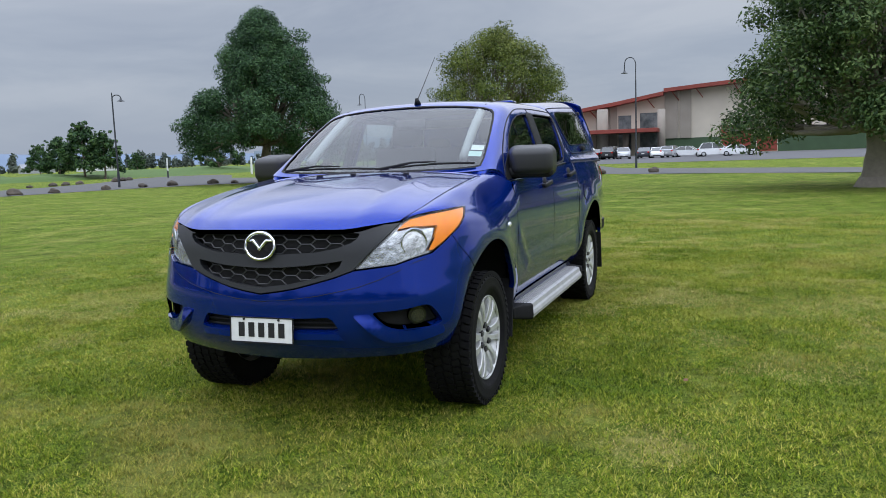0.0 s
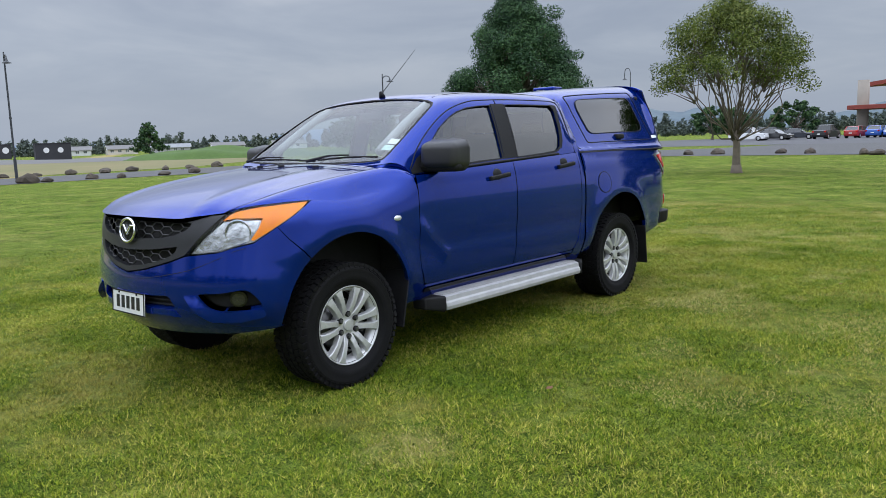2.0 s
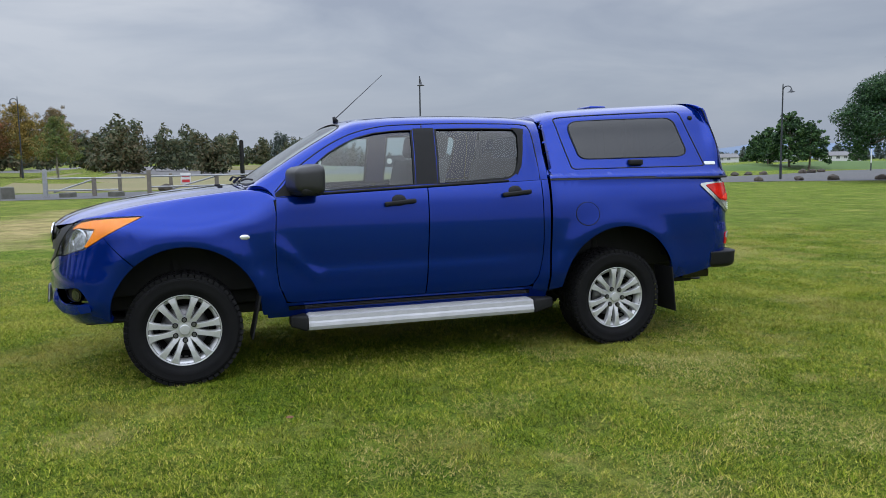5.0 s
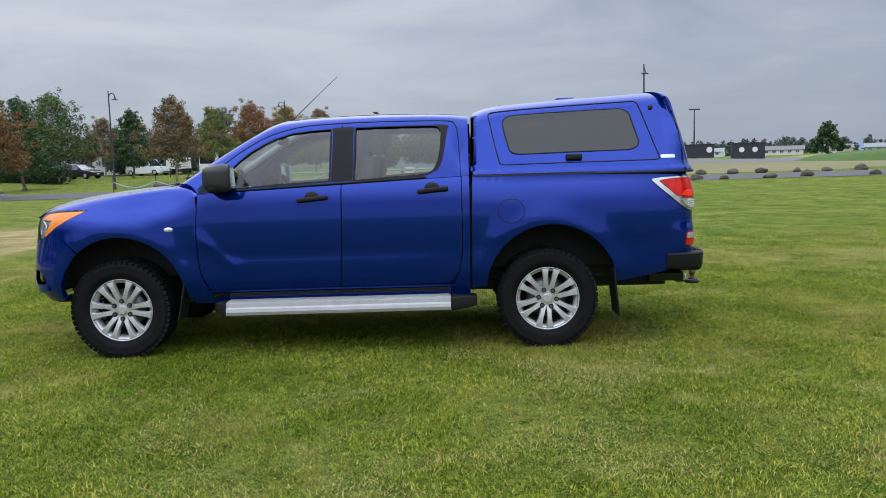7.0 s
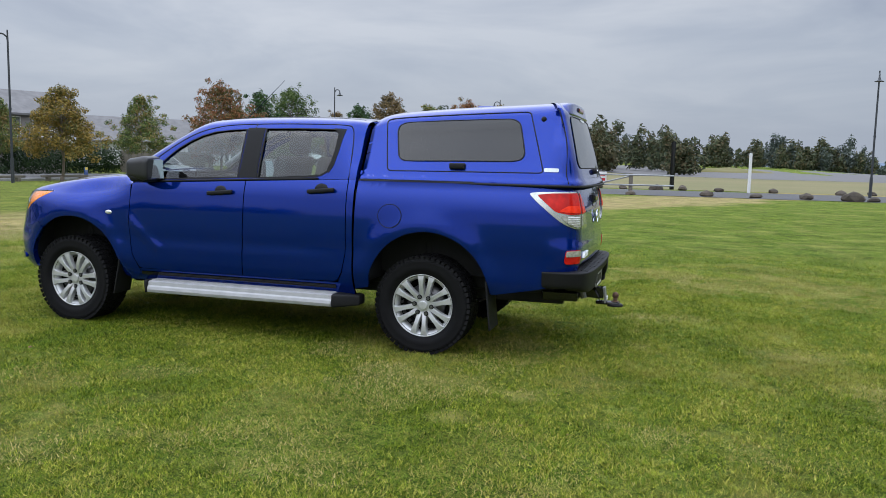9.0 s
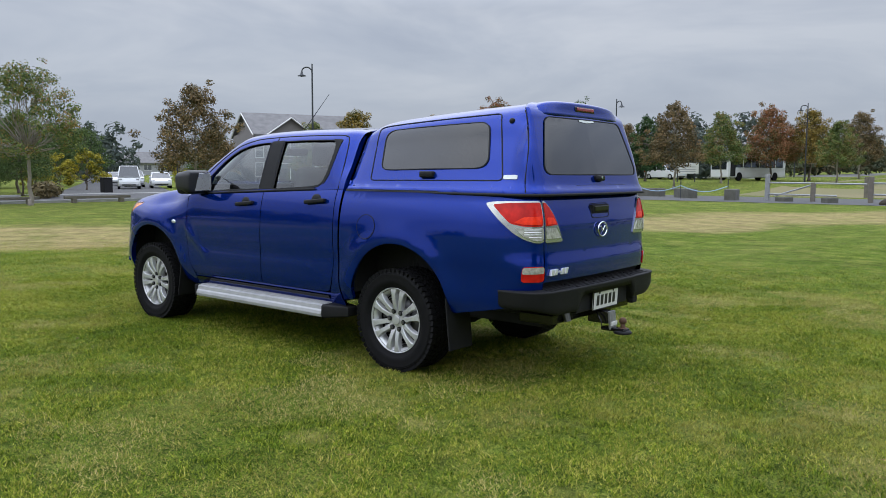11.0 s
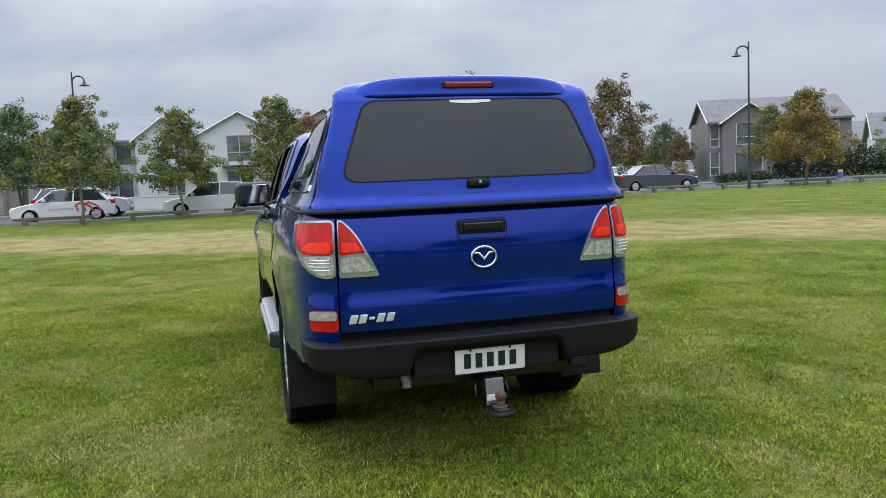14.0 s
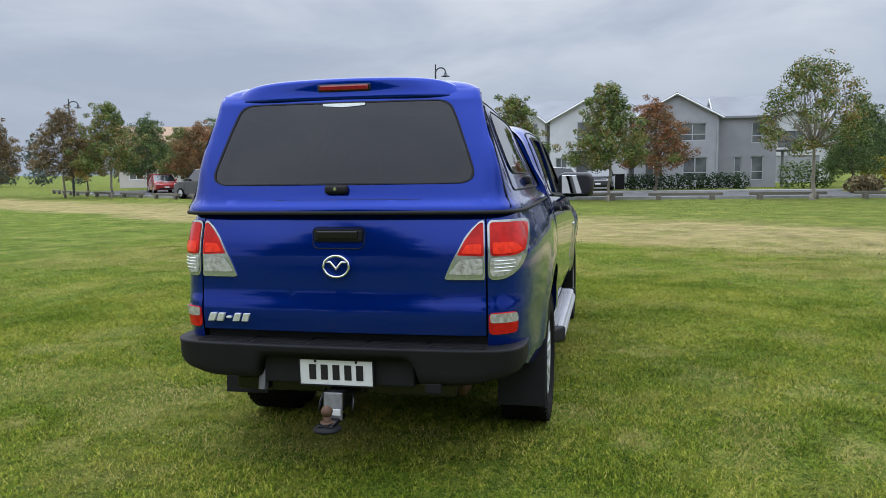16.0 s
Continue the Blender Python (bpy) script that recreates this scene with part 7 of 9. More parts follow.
def gable_roof(parent, mat, x0, x1, y0, y1, eave, peak, along="x", over=0.3, trim=FRAMEW, thick=0.14, ends_mat=None):
    """A two-sided roof over a rectangle, with fascia boards."""
    bm = bmesh.new()
    if along == "x":
        c = (y0 + y1) / 2
        slope = (peak - eave) / ((y1 - y0) / 2)
        sec = [(y0 - over, eave - slope * over), (c, peak), (y1 + over, eave - slope * over)]
        pts = lambda t: [(t, y, z) for y, z in sec]
        ends = (x0 - over, x1 + over)
    else:
        c = (x0 + x1) / 2
        slope = (peak - eave) / ((x1 - x0) / 2)
        sec = [(x0 - over, eave - slope * over), (c, peak), (x1 + over, eave - slope * over)]
        pts = lambda t: [(x, t, z) for x, z in sec]
        ends = (y0 - over, y1 + over)
    tops = [[bm.verts.new(p) for p in pts(t)] for t in ends]
    lows = [[bm.verts.new((p[0], p[1], p[2] - thick)) for p in pts(t)] for t in ends]
    for a, b in ((tops[0], tops[1]), (lows[1], lows[0])):
        for i in (0, 1):
            bm.faces.new((a[i], a[i + 1], b[i + 1], b[i]))
    for k in (0, 1):
        for i in (0, 1):
            bm.faces.new((tops[k][i], tops[k][i + 1], lows[k][i + 1], lows[k][i]))
    for i in (0, 2):
        bm.faces.new((tops[0][i], tops[1][i], lows[1][i], lows[0][i]))
    bmesh.ops.recalc_face_normals(bm, faces=bm.faces)
    roof = part("roof", bm, mat, parent)
    if ends_mat:
        for t, e in ((ends[0] + over + 0.05, 1), (ends[1] - over - 0.05, 0)):
            tri = [(p[0], p[1], p[2] - thick) for p in pts(t)]
            link("gable_wall", tri, [(0, 1, 2)], ends_mat, roof, smooth=False)
    for t in ends:
        p = pts(t)
        for a, b in zip(p, p[1:]):
            e = 0.012 if t == ends[1] else -0.012
            sh = Vector((e, 0, -0.10)) if along == "x" else Vector((0, e, -0.10))
            vs, fs = tube([Vector(a) + sh, Vector(b) + sh], 0.06, 4)
            link("fascia", vs, fs, trim, roof, smooth=False)
    return roof


def townhouse(label, wallmat, y0, y1, x0, depth, eave, peak, openings, trim=FRAMEW, roofmat=ROOFM, frame_mat=FRAMEG, awning=None, right_open=()):
    """A two-storey townhouse whose gable faces the field (-x). Openings are (from, to, low, high) along y from y0."""
    house = thing("townhouse", label, "house", "townhouses", at=(0, 0, float(rise(x0, y0)) - 0.02))
    w = y1 - y0
    m = Matrix(((0, 1, 0, x0), (1, 0, 0, y0), (0, 0, 1, 0), (0, 0, 0, 1)))
    front = [(0, 0), (w, 0), (w, eave), (w / 2, peak), (0, eave)]
    bm = bmesh.new()
    wall_mesh(bm, front, [rect(a, b, c, d) for a, b, c, d in openings], m)
    part("wall", bm, wallmat, house)
    bm = bmesh.new()
    m2 = Matrix(((1, 0, 0, x0 + 0.22), (0, 1, 0, y0), (0, 0, 1, 0), (0, 0, 0, 1)))
    wall_mesh(bm, rect(0, depth, 0, eave), [rect(a, b, c, d) for a, b, c, d in right_open], m2)
    part("wall", bm, wallmat, house)
    bm = bmesh.new()
    m3 = Matrix(((1, 0, 0, x0 + 0.22), (0, -1, 0, y1), (0, 0, 1, 0), (0, 0, 0, 1)))
    wall_mesh(bm, rect(0, depth, 0, eave), [], m3)
    part("wall", bm, wallmat, house)
    for a, b, c, d in openings:
        add_window(house, m, a, b, c, d, frame_mat, 1 if b - a < 2 else 2, d - c < 1.9)
    for a, b, c, d in right_open:
        add_window(house, m2, a, b, c, d, frame_mat, 1)
    bm = bmesh.new()
    box(bm, 0.4, w - 0.4, 0.18, 0.20, 0.05, eave - 0.2, 0, m)
    part("room_back", bm, DARK, house)
    gable_roof(house, roofmat, x0, x0 + depth, y0, y1, eave, peak, "x", 0.28, trim)
    if awning:
        a, b, z = awning
        bm = bmesh.new()
        box(bm, a, b, -0.75, 0.02, z, z + 0.10, 0.01, m)
        part("awning", bm, FRAMED, house, "flat dark awning over the doorway")
    bm = bmesh.new()
    rod(bm, m @ Vector((0.12, -0.06, 0.1)), m @ Vector((0.12, -0.06, eave - 0.1)), 0.045)
    part("downpipe", bm, wallmat, house)
    return house


townhouse("grey rendered townhouse with a pale gabled roof", W_GREY, -8.4, -2.9, 49.6, 7.0, 4.95, 6.45, [(0.8, 2.6, 3.2, 4.4), (0.7, 2.3, 0.5, 2.1), (3.6, 4.8, 0.15, 2.2)], right_open=[(0.8, 1.7, 0.5, 2.2), (3.9, 5.1, 3.1, 4.4), (2.4, 3.6, 0.5, 2.1)])
wing_h = thing("townhouse_wing", "grey rendered townhouse wing with a gabled end and porch", "house", "townhouses", at=(0, 0, -0.02))
mF = Matrix(((0, 1, 0, 51.0), (1, 0, 0, -12.3), (0, 0, 1, 0), (0, 0, 0, 1)))
mS = Matrix(((1, 0, 0, 51.22), (0, 1, 0, -12.3), (0, 0, 1, 0), (0, 0, 0, 1)))
front_ops = [(0.9, 1.6, 3.0, 4.4), (0.8, 1.6, 0.5, 2.1), (2.2, 2.7, 0.5, 2.1)]
end_ops = [(1.5, 3.3, 2.9, 4.8), (0.5, 1.3, 0.1, 2.2), (2.2, 3.6, 0.4, 2.1)]
for mm, outline, ops in ((mF, rect(0, 3.85, 0, 5.0), front_ops), (mS, [(0, 0), (4.6, 0), (4.6, 5.0), (2.3, 6.35), (0, 5.0)], end_ops)):
    bm = bmesh.new()
    wall_mesh(bm, outline, [rect(*q) for q in ops], mm)
    part("wall", bm, W_DARK, wing_h)
    for q in ops:
        add_window(wing_h, mm, *q, FRAMEG, 1 if q[1] - q[0] > 1.2 else 0)
bm = bmesh.new()
box(bm, 51.45, 55.6, -11.9, -8.5, 0.05, 4.8)
part("room_back", bm, DARK, wing_h)
gable_roof(wing_h, ROOFM, 51.0, 55.82, -12.3, -8.45, 5.0, 6.35, "y", 0.25)
bm = bmesh.new()
box(bm, 51.2, 53.4, -13.3, -12.28, 2.42, 2.54, 0.01)
part("porch_roof", bm, FRAMED, wing_h, "flat dark porch roof")
for x in (51.35, 53.2):
    bm = bmesh.new()
    box(bm, x - 0.09, x + 0.09, -13.25, -13.07, 0, 2.42, 0.01)
    part("porch_post", bm, W_GREY, wing_h)
townhouse("white rendered townhouse with a tall upper window", W_WHITE, -2.6, 2.9, 50.2, 7.0, 4.9, 6.4, [(1.9, 3.6, 2.9, 4.7), (1.9, 3.7, 0.15, 2.3), (4.3, 5.1, 0.15, 2.2)], awning=(1.6, 4.0, 2.55))
townhouse("white townhouse with a narrow front window", W_WHITE, 3.2, 7.0, 51.0, 7.0, 4.8, 6.25, [(0.6, 1.3, 2.9, 4.7), (0.7, 1.9, 0.3, 2.0)], awning=(0.2, 2.2, 2.5))
townhouse("grey townhouse with a recessed entry", W_GREY, 8.4, 13.4, 50.4, 7.5, 4.8, 6.2, [(3.3, 4.4, 2.9, 4.6), (0.6, 1.9, 0.15, 2.2), (2.9, 4.5, 0.15, 2.2)], awning=(2.5, 4.8, 2.5))
townhouse("beige townhouse with a pair of front gables", W_BEIGE, 15.2, 18.9, 50.2, 8.0, 4.6, 6.05, [(0.9, 2.7, 3.0, 4.4), (1.0, 2.6, 0.15, 2.2)], roofmat=ROOFT, frame_mat=FRAMEW, awning=(0.6, 3.0, 2.5))
townhouse("beige townhouse next to its twin", W_BEIGE, 20.0, 23.4, 50.2, 8.0, 4.6, 6.0, [(0.8, 2.4, 3.0, 4.4), (0.8, 2.4, 0.15, 2.2)], roofmat=ROOFT, frame_mat=FRAMEW, awning=(0.5, 2.8, 2.5))
townhouse("beige townhouse at the end of the row", W_BEIGE, 24.4, 28.2, 50.6, 8.0, 4.6, 5.9, [(1.0, 2.6, 3.0, 4.4), (1.0, 2.6, 0.15, 2.2)], roofmat=ROOFT, frame_mat=FRAMEW)
# long roofs that join the rows, with the recessed links below them
for y0, y1, wallmat, roofmat, lab, pk in ((14.4, 28.6, W_BEIGE, ROOFT, "long tiled roof joining the beige townhouses", 6.45), (-8.6, 14.0, W_WHITE, ROOFM, "long pale roof joining the townhouses", 6.6)):
    link_house = thing("townhouse_link", lab, "house", "townhouses")
    bm = bmesh.new()
    m = Matrix(((0, 1, 0, 51.9), (1, 0, 0, y0), (0, 0, 1, 0), (0, 0, 0, 1)))
    ops = [(a - y0, a - y0 + 0.9, b, b + 1.3) for a in ((19.2,) if y0 > 0 else (7.4, 14.0 - 0.9 - 0.3)) for b in (0.7, 3.0)]
    wall_mesh(bm, rect(0, y1 - y0, 0, 4.7), [rect(*q) for q in ops], m)
    part("wall", bm, wallmat, link_house)
    for q in ops:
        add_window(link_house, m, *q, FRAMED, 0)
    gable_roof(link_house, roofmat, 51.6, 60.0, y0, y1, 4.75, pk, "y", 0.25)

corner = thing("corner_house", "two-storey white house with a gabled window bay", "house", at=(9.5, 0.2, -0.02))
m = Matrix(((0, 1, 0, 57.0), (1, 0, 0, -19.8), (0, 0, 1, 0), (0, 0, 0, 1)))
bm = bmesh.new()
wall_mesh(bm, [(0, 0), (6.2, 0), (6.2, 4.9), (3.1, 6.3), (0, 4.9)], [rect(2.2, 4.2, 3.0, 4.4), rect(0.8, 5.4, 0.1, 2.3)], m)
part("wall", bm, W_WHITE, corner)
add_window(corner, m, 2.2, 4.2, 3.0, 4.4, FRAMED, 2)
bm = bmesh.new()
box(bm, 0.8, 5.4, 0.10, 0.16, 0.1, 2.3, 0, m)
part("garage_door", bm, W_GREY, corner, "grey sectional garage door")
bm = bmesh.new()
box(bm, 57.25, 63, -19.8, -19.6, 0, 4.9)
box(bm, 57.25, 63, -13.8, -13.6, 0, 4.9)
part("wall", bm, W_WHITE, corner)
gable_roof(corner, ROOFT, 57.0, 63, -19.8, -13.6, 4.9, 6.3, "x")

# the taupe house across the side street
taupe = thing("taupe_house", "two-storey taupe house with white windows and a tiled roof", "house", at=(0, 0, -0.02))
mrot = pose(50.79, -36.97, 0, 0, 0, -112) @ Matrix.Scale(1.13, 4)
bm = bmesh.new()
wall_mesh(bm, [(1.3, 0), (4.9, 0), (4.9, 4.35), (3.1, 5.55), (1.3, 4.35)], [rect(2.2, 4.0, 2.5, 4.1), rect(2.1, 4.1, 0.3, 2.0)], mrot)
part("wall", bm, W_TAUPE, taupe)
add_window(taupe, mrot, 2.2, 4.0, 2.5, 4.1, FRAMEW, 1)
add_window(taupe, mrot, 2.1, 4.1, 0.3, 2.0, FRAMEW, 1, False)
mb = mrot @ pose(0, 0.7, 0)
for x0_, x1_, ops in ((0.4, 1.28, [(0.5, 1.2, 0.3, 2.1), (0.5, 1.2, 2.4, 4.1)]), (4.92, 10.4, [(5.8, 7.2, 2.6, 4.0), (8.0, 9.6, 2.6, 4.0), (6.2, 7.8, 0.4, 2.0)])):
    bm = bmesh.new()
    wall_mesh(bm, rect(x0_, x1_, 0, 4.4), [rect(*q) for q in ops], mb)
    part("wall", bm, W_TAUPE, taupe)
    for q in ops:
        add_window(taupe, mb, *q, FRAMEW, 1 if q[1] - q[0] > 1.2 else 0)
for x0_, x1_, y0_, y1_ in ((0.4, 0.6, 0.95, 7.2), (10.2, 10.4, 0.95, 7.2), (1.3, 1.5, 0.24, 0.7), (4.7, 4.9, 0.24, 0.7), (0.9, 10.0, 1.6, 1.8)):
    bm = bmesh.new()
    box(bm, x0_, x1_, y0_, y1_, 0, 4.35, 0, mrot)
    part("wall", bm, W_TAUPE if x1_ - x0_ < 5 else DARK, taupe)
r1 = gable_roof(taupe, ROOFT, 1.3, 4.9, 0, 4.0, 4.35, 5.6, "y", 0.3)
r2 = gable_roof(taupe, ROOFT, 0.6, 10.2, 0.7, 7.2, 4.4, 6.1, "x", 0.3, ends_mat=W_TAUPE)
for r_ in (r1, r2):
    r_.matrix_basis = mrot
# low houses further along
def bungalow(label, wallmat, roofmat, x, y, turn, long, deep, eave, peak, group="bungalows", upper=False):
    b = thing("bungalow", label, "house", group, at=(x, y, float(rise(x, y)) - 0.05), rz=turn)
    holes = [rect(q, q + 1.5, z, z + 1.2) for z in ((0.9, 3.4) if upper else (0.9,)) for q in np.arange(1.0, long - 2.0, 3.0)]
    bm = bmesh.new()
    mm = pose(-long / 2, -deep / 2, 0)
    wall_mesh(bm, rect(0, long, 0, eave), holes, mm)
    box(bm, -long / 2, -long / 2 + 0.2, -deep / 2 + 0.22, deep / 2, 0, eave)
    box(bm, long / 2 - 0.2, long / 2, -deep / 2 + 0.22, deep / 2, 0, eave)
    box(bm, -long / 2, long / 2, deep / 2 - 0.2, deep / 2, 0, eave)
    part("wall", bm, wallmat, b)
    for q in holes:
        add_window(b, mm, q[0][0], q[1][0], q[0][1], q[2][1], FRAMEW, 1, False)
    gable_roof(b, roofmat, -long / 2, long / 2, -deep / 2, deep / 2, eave, peak, "x", 0.4, ends_mat=wallmat)
    return b


bungalow("low white house behind a timber fence", W_WHITE, ROOFT, 51.0, -63.5, 232, 14, 8, 2.6, 4.9)
bungalow("low grey-roofed house beyond the hedge", W_GREY, ROOFT, 62, -66, 200, 15, 9, 2.6, 4.6)
bungalow("cream two-storey house with a terracotta roof", W_BEIGE, ROOFB, 77.0, 48.5, -58, 11, 8, 5.0, 6.9, upper=True)
bungalow("pale house at the end of the park road", W_WHITE, ROOFT, 34, -92, 190, 16, 9, 2.7, 4.6)
bungalow("pale house at the end of the side street", W_GREY, ROOFT, 140, -80, 240, 12, 8, 2.6, 4.6)
for k, (x, y, long, wm, rm) in enumerate(((-72, -214, 13, W_WHITE, ROOFM), (-89, -206, 16, W_WHITE, ROOFT), (-100, -200, 12, W_BEIGE, ROOFT), (-111, -195, 17, W_GREY, ROOFM), (-124, -187, 14, W_WHITE, ROOFT), (-138, -178, 15, W_WHITE, ROOFT), (-150, -168, 12, W_GREY, ROOFM), (-160, -158, 14, W_WHITE, ROOFT))):
    bungalow("low pale bungalow on the far side of the gravel lot", wm, rm, x * 1.6, y * 1.6, 180 - 28 + 4 * (k % 3), long, 8, 2.4, 3.9, "far bungalows")

# hedges, fence and shrubs
HEDGE = leaf_material("clipped_hedge_leaves", [(0.008, 0.02, 0.006), (0.02, 0.042, 0.012), (0.035, 0.065, 0.018)])
TUSSOCK = leaf_material("russet_tussock", [(0.06, 0.05, 0.02), (0.13, 0.10, 0.045), (0.19, 0.15, 0.07)])


def hedge(name, label, a, b, wide, high, mat=HEDGE, seed=1, size=0.09, per=420):
    """A clipped run of leaves from a to b."""
    rng = np.random.default_rng(seed)
    a, b = np.array(a, float), np.array(b, float)
    L = np.linalg.norm(b - a)
    n = max(3, int(L / (wide * 0.55)))
    c = [np.r_[a + (b - a) * t, high * 0.50 + rng.normal() * 0.03] for t in np.linspace(0, 1, n)]
    r = [[wide * 0.62, wide * 0.62, high * 0.56]] * n
    v, f = leaves_mesh(c, r, int(per * L * max(0.6, high)), size, rng, 0.4, 0.22)
    v[:, 2] = np.maximum(v[:, 2], 0.0) + float(rise(*a[:2]))
    ob = new(name, fast_mesh(name, v, f, mat))
    return tagged(ob, label, "hedge" if "hedge" in name else "shrub")


hedge("clipped_hedge", "dense clipped green hedge beside the taupe house", (43.3, -38.2), (44.3, -50.6), 1.3, 2.15, seed=3)
hedge("low_hedge", "low dark hedge in front of the grey townhouse", (46.8, -9.5), (46.6, -2.6), 0.9, 1.0, seed=4)
hedge("low_hedge", "low hedge below the taupe house", (40.0, -31.0), (41.6, -36.0), 0.9, 0.7, seed=5)
hedge("garden_shrub", "rounded garden shrubs before the beige townhouses", (44.6, 14.5), (44.4, 24.5), 1.0, 1.0, L_MIXED, 6)
hedge("garden_shrub", "rounded green shrub by the porch", (47.2, -14.4), (47.4, -12.4), 1.2, 1.7, L_MID, 7)
hedge("garden_shrub", "russet shrub below the taupe house", (43.5, -30.0), (44.8, -31.0), 0.9, 1.7, L_BROWN, 8)
hedge("tussock_clump", "wide low clump of russet tussock", (37.5, -13.6), (39.6, -15.0), 1.0, 0.85, TUSSOCK, 9, 0.12)
hedge("garden_shrub", "dark shrubs behind the street trees", (32, -60), (52, -74), 1.6, 1.6, HEDGE, 10, 0.16, 160)
hedge("flax_clump", "clump of pale flax beside the park road", (-50.5, -29.0), (-46.5, -26.6), 0.8, 1.2, TUSSOCK, 12, 0.2, 160)
hedge("flax_clump", "clump of green flax beside the park road", (-52.5, -32.0), (-51.0, -30.5), 0.8, 1.1, L_OLIVE, 13, 0.2, 160)
fence = thing("timber_fence", "weathered grey paling fence behind the street", "fence")
FENCE = material("weathered_paling", (0.17, 0.15, 0.125), rough=0.95, vary=0.4, scale=4, tint=(0.10, 0.09, 0.075), rand=0.25)
a, b = Vector((44.2, -51.3, 0)), Vector((39.3, -57.8, 0))
for k in range(66):
    p = a.lerp(b, k / 65)
    bm = bmesh.new()
    box(bm, -0.062, 0.062, -0.012, 0.012, 0.05, 1.95 + 0.02 * (k % 3), 0, Matrix.Translation(p) @ Matrix.Rotation(math.atan2(b.y - a.y, b.x - a.x), 4, "Z"))
    part("paling", bm, FENCE, fence)
for z in (0.4, 1.5):
    bm = bmesh.new()
    rod(bm, a + Vector((0.06, 0.05, z)), b + Vector((0.06, 0.05, z)), 0.04, None, 4)
    part("rail", bm, FENCE, fence)

# the hall beyond the car park
hall = thing("hall_building", "large cream hall with a curved red-edged roof", "building", at=(0, 0, -0.05))
CREAM = material("cream_wall_panels", (0.55, 0.49, 0.41), rough=0.85, vary=0.12, scale=0.3)
TAN = material("tan_wall_panels", (0.30, 0.265, 0.225), rough=0.85, vary=0.15, scale=0.5)
GREENW = material("green_wall_cladding", (0.045, 0.085, 0.04), rough=0.7, vary=0.2, scale=0.6)
REDT = material("red_roof_trim", (0.25, 0.045, 0.03), rough=0.6, vary=0.2, scale=0.6)


def roofline(y):
    return float(np.interp(y, [-30, -24, -18, -11, -10.9, -4, 4, 14, 26, 40], [8.3, 9.0, 9.9, 11.1, 11.6, 12.1, 12.6, 12.9, 12.8, 12.4]))


mH = Matrix(((0, -1, 0, -147), (1, 0, 0, 0), (0, 0, 1, 0), (0, 0, 0, 1)))
ys = [-26, -24, -20, -16, -11, -10.9, -6, 0, 8, 16, 26, 40]
holes = [rect(-19.4, -17.0, 1.0, 7.6), rect(-15.4, -11.6, 0.6, 7.9), rect(-10.2, -9.3, 3.2, 5.0), rect(-7.6, -6.7, 3.2, 5.0), rect(-22.6, -21.8, 3.2, 4.8), rect(-1.0, 4.0, 0.1, 5.0), rect(5.0, 8.4, 0.1, 2.8)]
bm = bmesh.new()
wall_mesh(bm, [(-26, 0), (40, 0)] + [(y, roofline(y)) for y in reversed(ys)], holes, mH, 0.5)
part("wall", bm, CREAM, hall)
for k in (0, 1):
    h_ = holes[k]
    add_window(hall, mH, h_[0][0], h_[1][0], h_[0][1], h_[2][1], FRAMED, 2)
for k in (2, 3, 4):
    h_ = holes[k]
    add_window(hall, mH, h_[0][0], h_[1][0], h_[0][1], h_[2][1], FRAMED, 0)
for k in (5, 6):
    bm = bmesh.new()
    h_ = holes[k]
    box(bm, h_[0][0], h_[1][0], 0.1, 0.2, 0.1, h_[2][1], 0, mH)
    part("door", bm, REDT, hall, "dull red loading door")
bm = bmesh.new()
for y0, y1 in ((-12.0, -1.1), (8.5, 40), (4.1, 4.9)):
    box(bm, y0, y1, -0.06, -0.003, 0.0, 3.0, 0, mH)
part("lower_cladding", bm, GREENW, hall)
for y0, y1 in ((-23.6, -21.0), (-10.9, -8.6), (-8.2, -6.2), (-20.9, -19.6)):
    bm = bmesh.new()
    box(bm, y0, y1, -0.35, -0.003, 3.0 if y0 > -12 else 0.2, roofline((y0 + y1) / 2) - 0.25, 0.02, mH)
    part("pilaster", bm, TAN, hall)
for seg in ([-30, -26, -20, -16, -11], [-10.9, -4, 4, 14, 26, 41]):
    bm = bmesh.new()
    rows = []
    for y in seg:
        z = roofline(y)
        rows.append([bm.verts.new((x, y, z + dz)) for x, dz in ((-144.6, 0.45), (-144.6, -0.2), (-146.8, -0.25), (-190, 1.8), (-190, 2.4))])
    for r0, r1 in zip(rows, rows[1:]):
        for i in range(5):
            bm.faces.new((r0[i], r0[(i + 1) % 5], r1[(i + 1) % 5], r1[i]))
    bm.faces.new(rows[0]); bm.faces.new(rows[-1])
    bmesh.ops.recalc_face_normals(bm, faces=bm.faces)
    part("roof", bm, REDT, hall, "red fascia along a shallow roof")
bm = bmesh.new()
box(bm, -190, -147.5, 39.5, 40, 0, 12.4)
box(bm, -190, -147.5, -26, -25.5, 0, 8.6)
part("wall", bm, CREAM, hall)
bm = bmesh.new()
box(bm, -147, -138, -31.5, -11.5, 4.2, 4.9, 0.05)
part("entrance_canopy", bm, REDT, hall, "flat red entrance canopy")
for y, z, r in ((-29.8, 9.0, 0.9), (-21.8, 8.8, 1.0), (-17.6, 4.2, 0.55), (-11.2, 8.3, 0.7)):
    bm = bmesh.new()
    rod(bm, (-141 if z > 8.9 else -143.5, y, 0), (-141 if z > 8.9 else -143.5, y, z), r, None, 20)
    part("column", bm, TAN, hall, "round tan column", True)
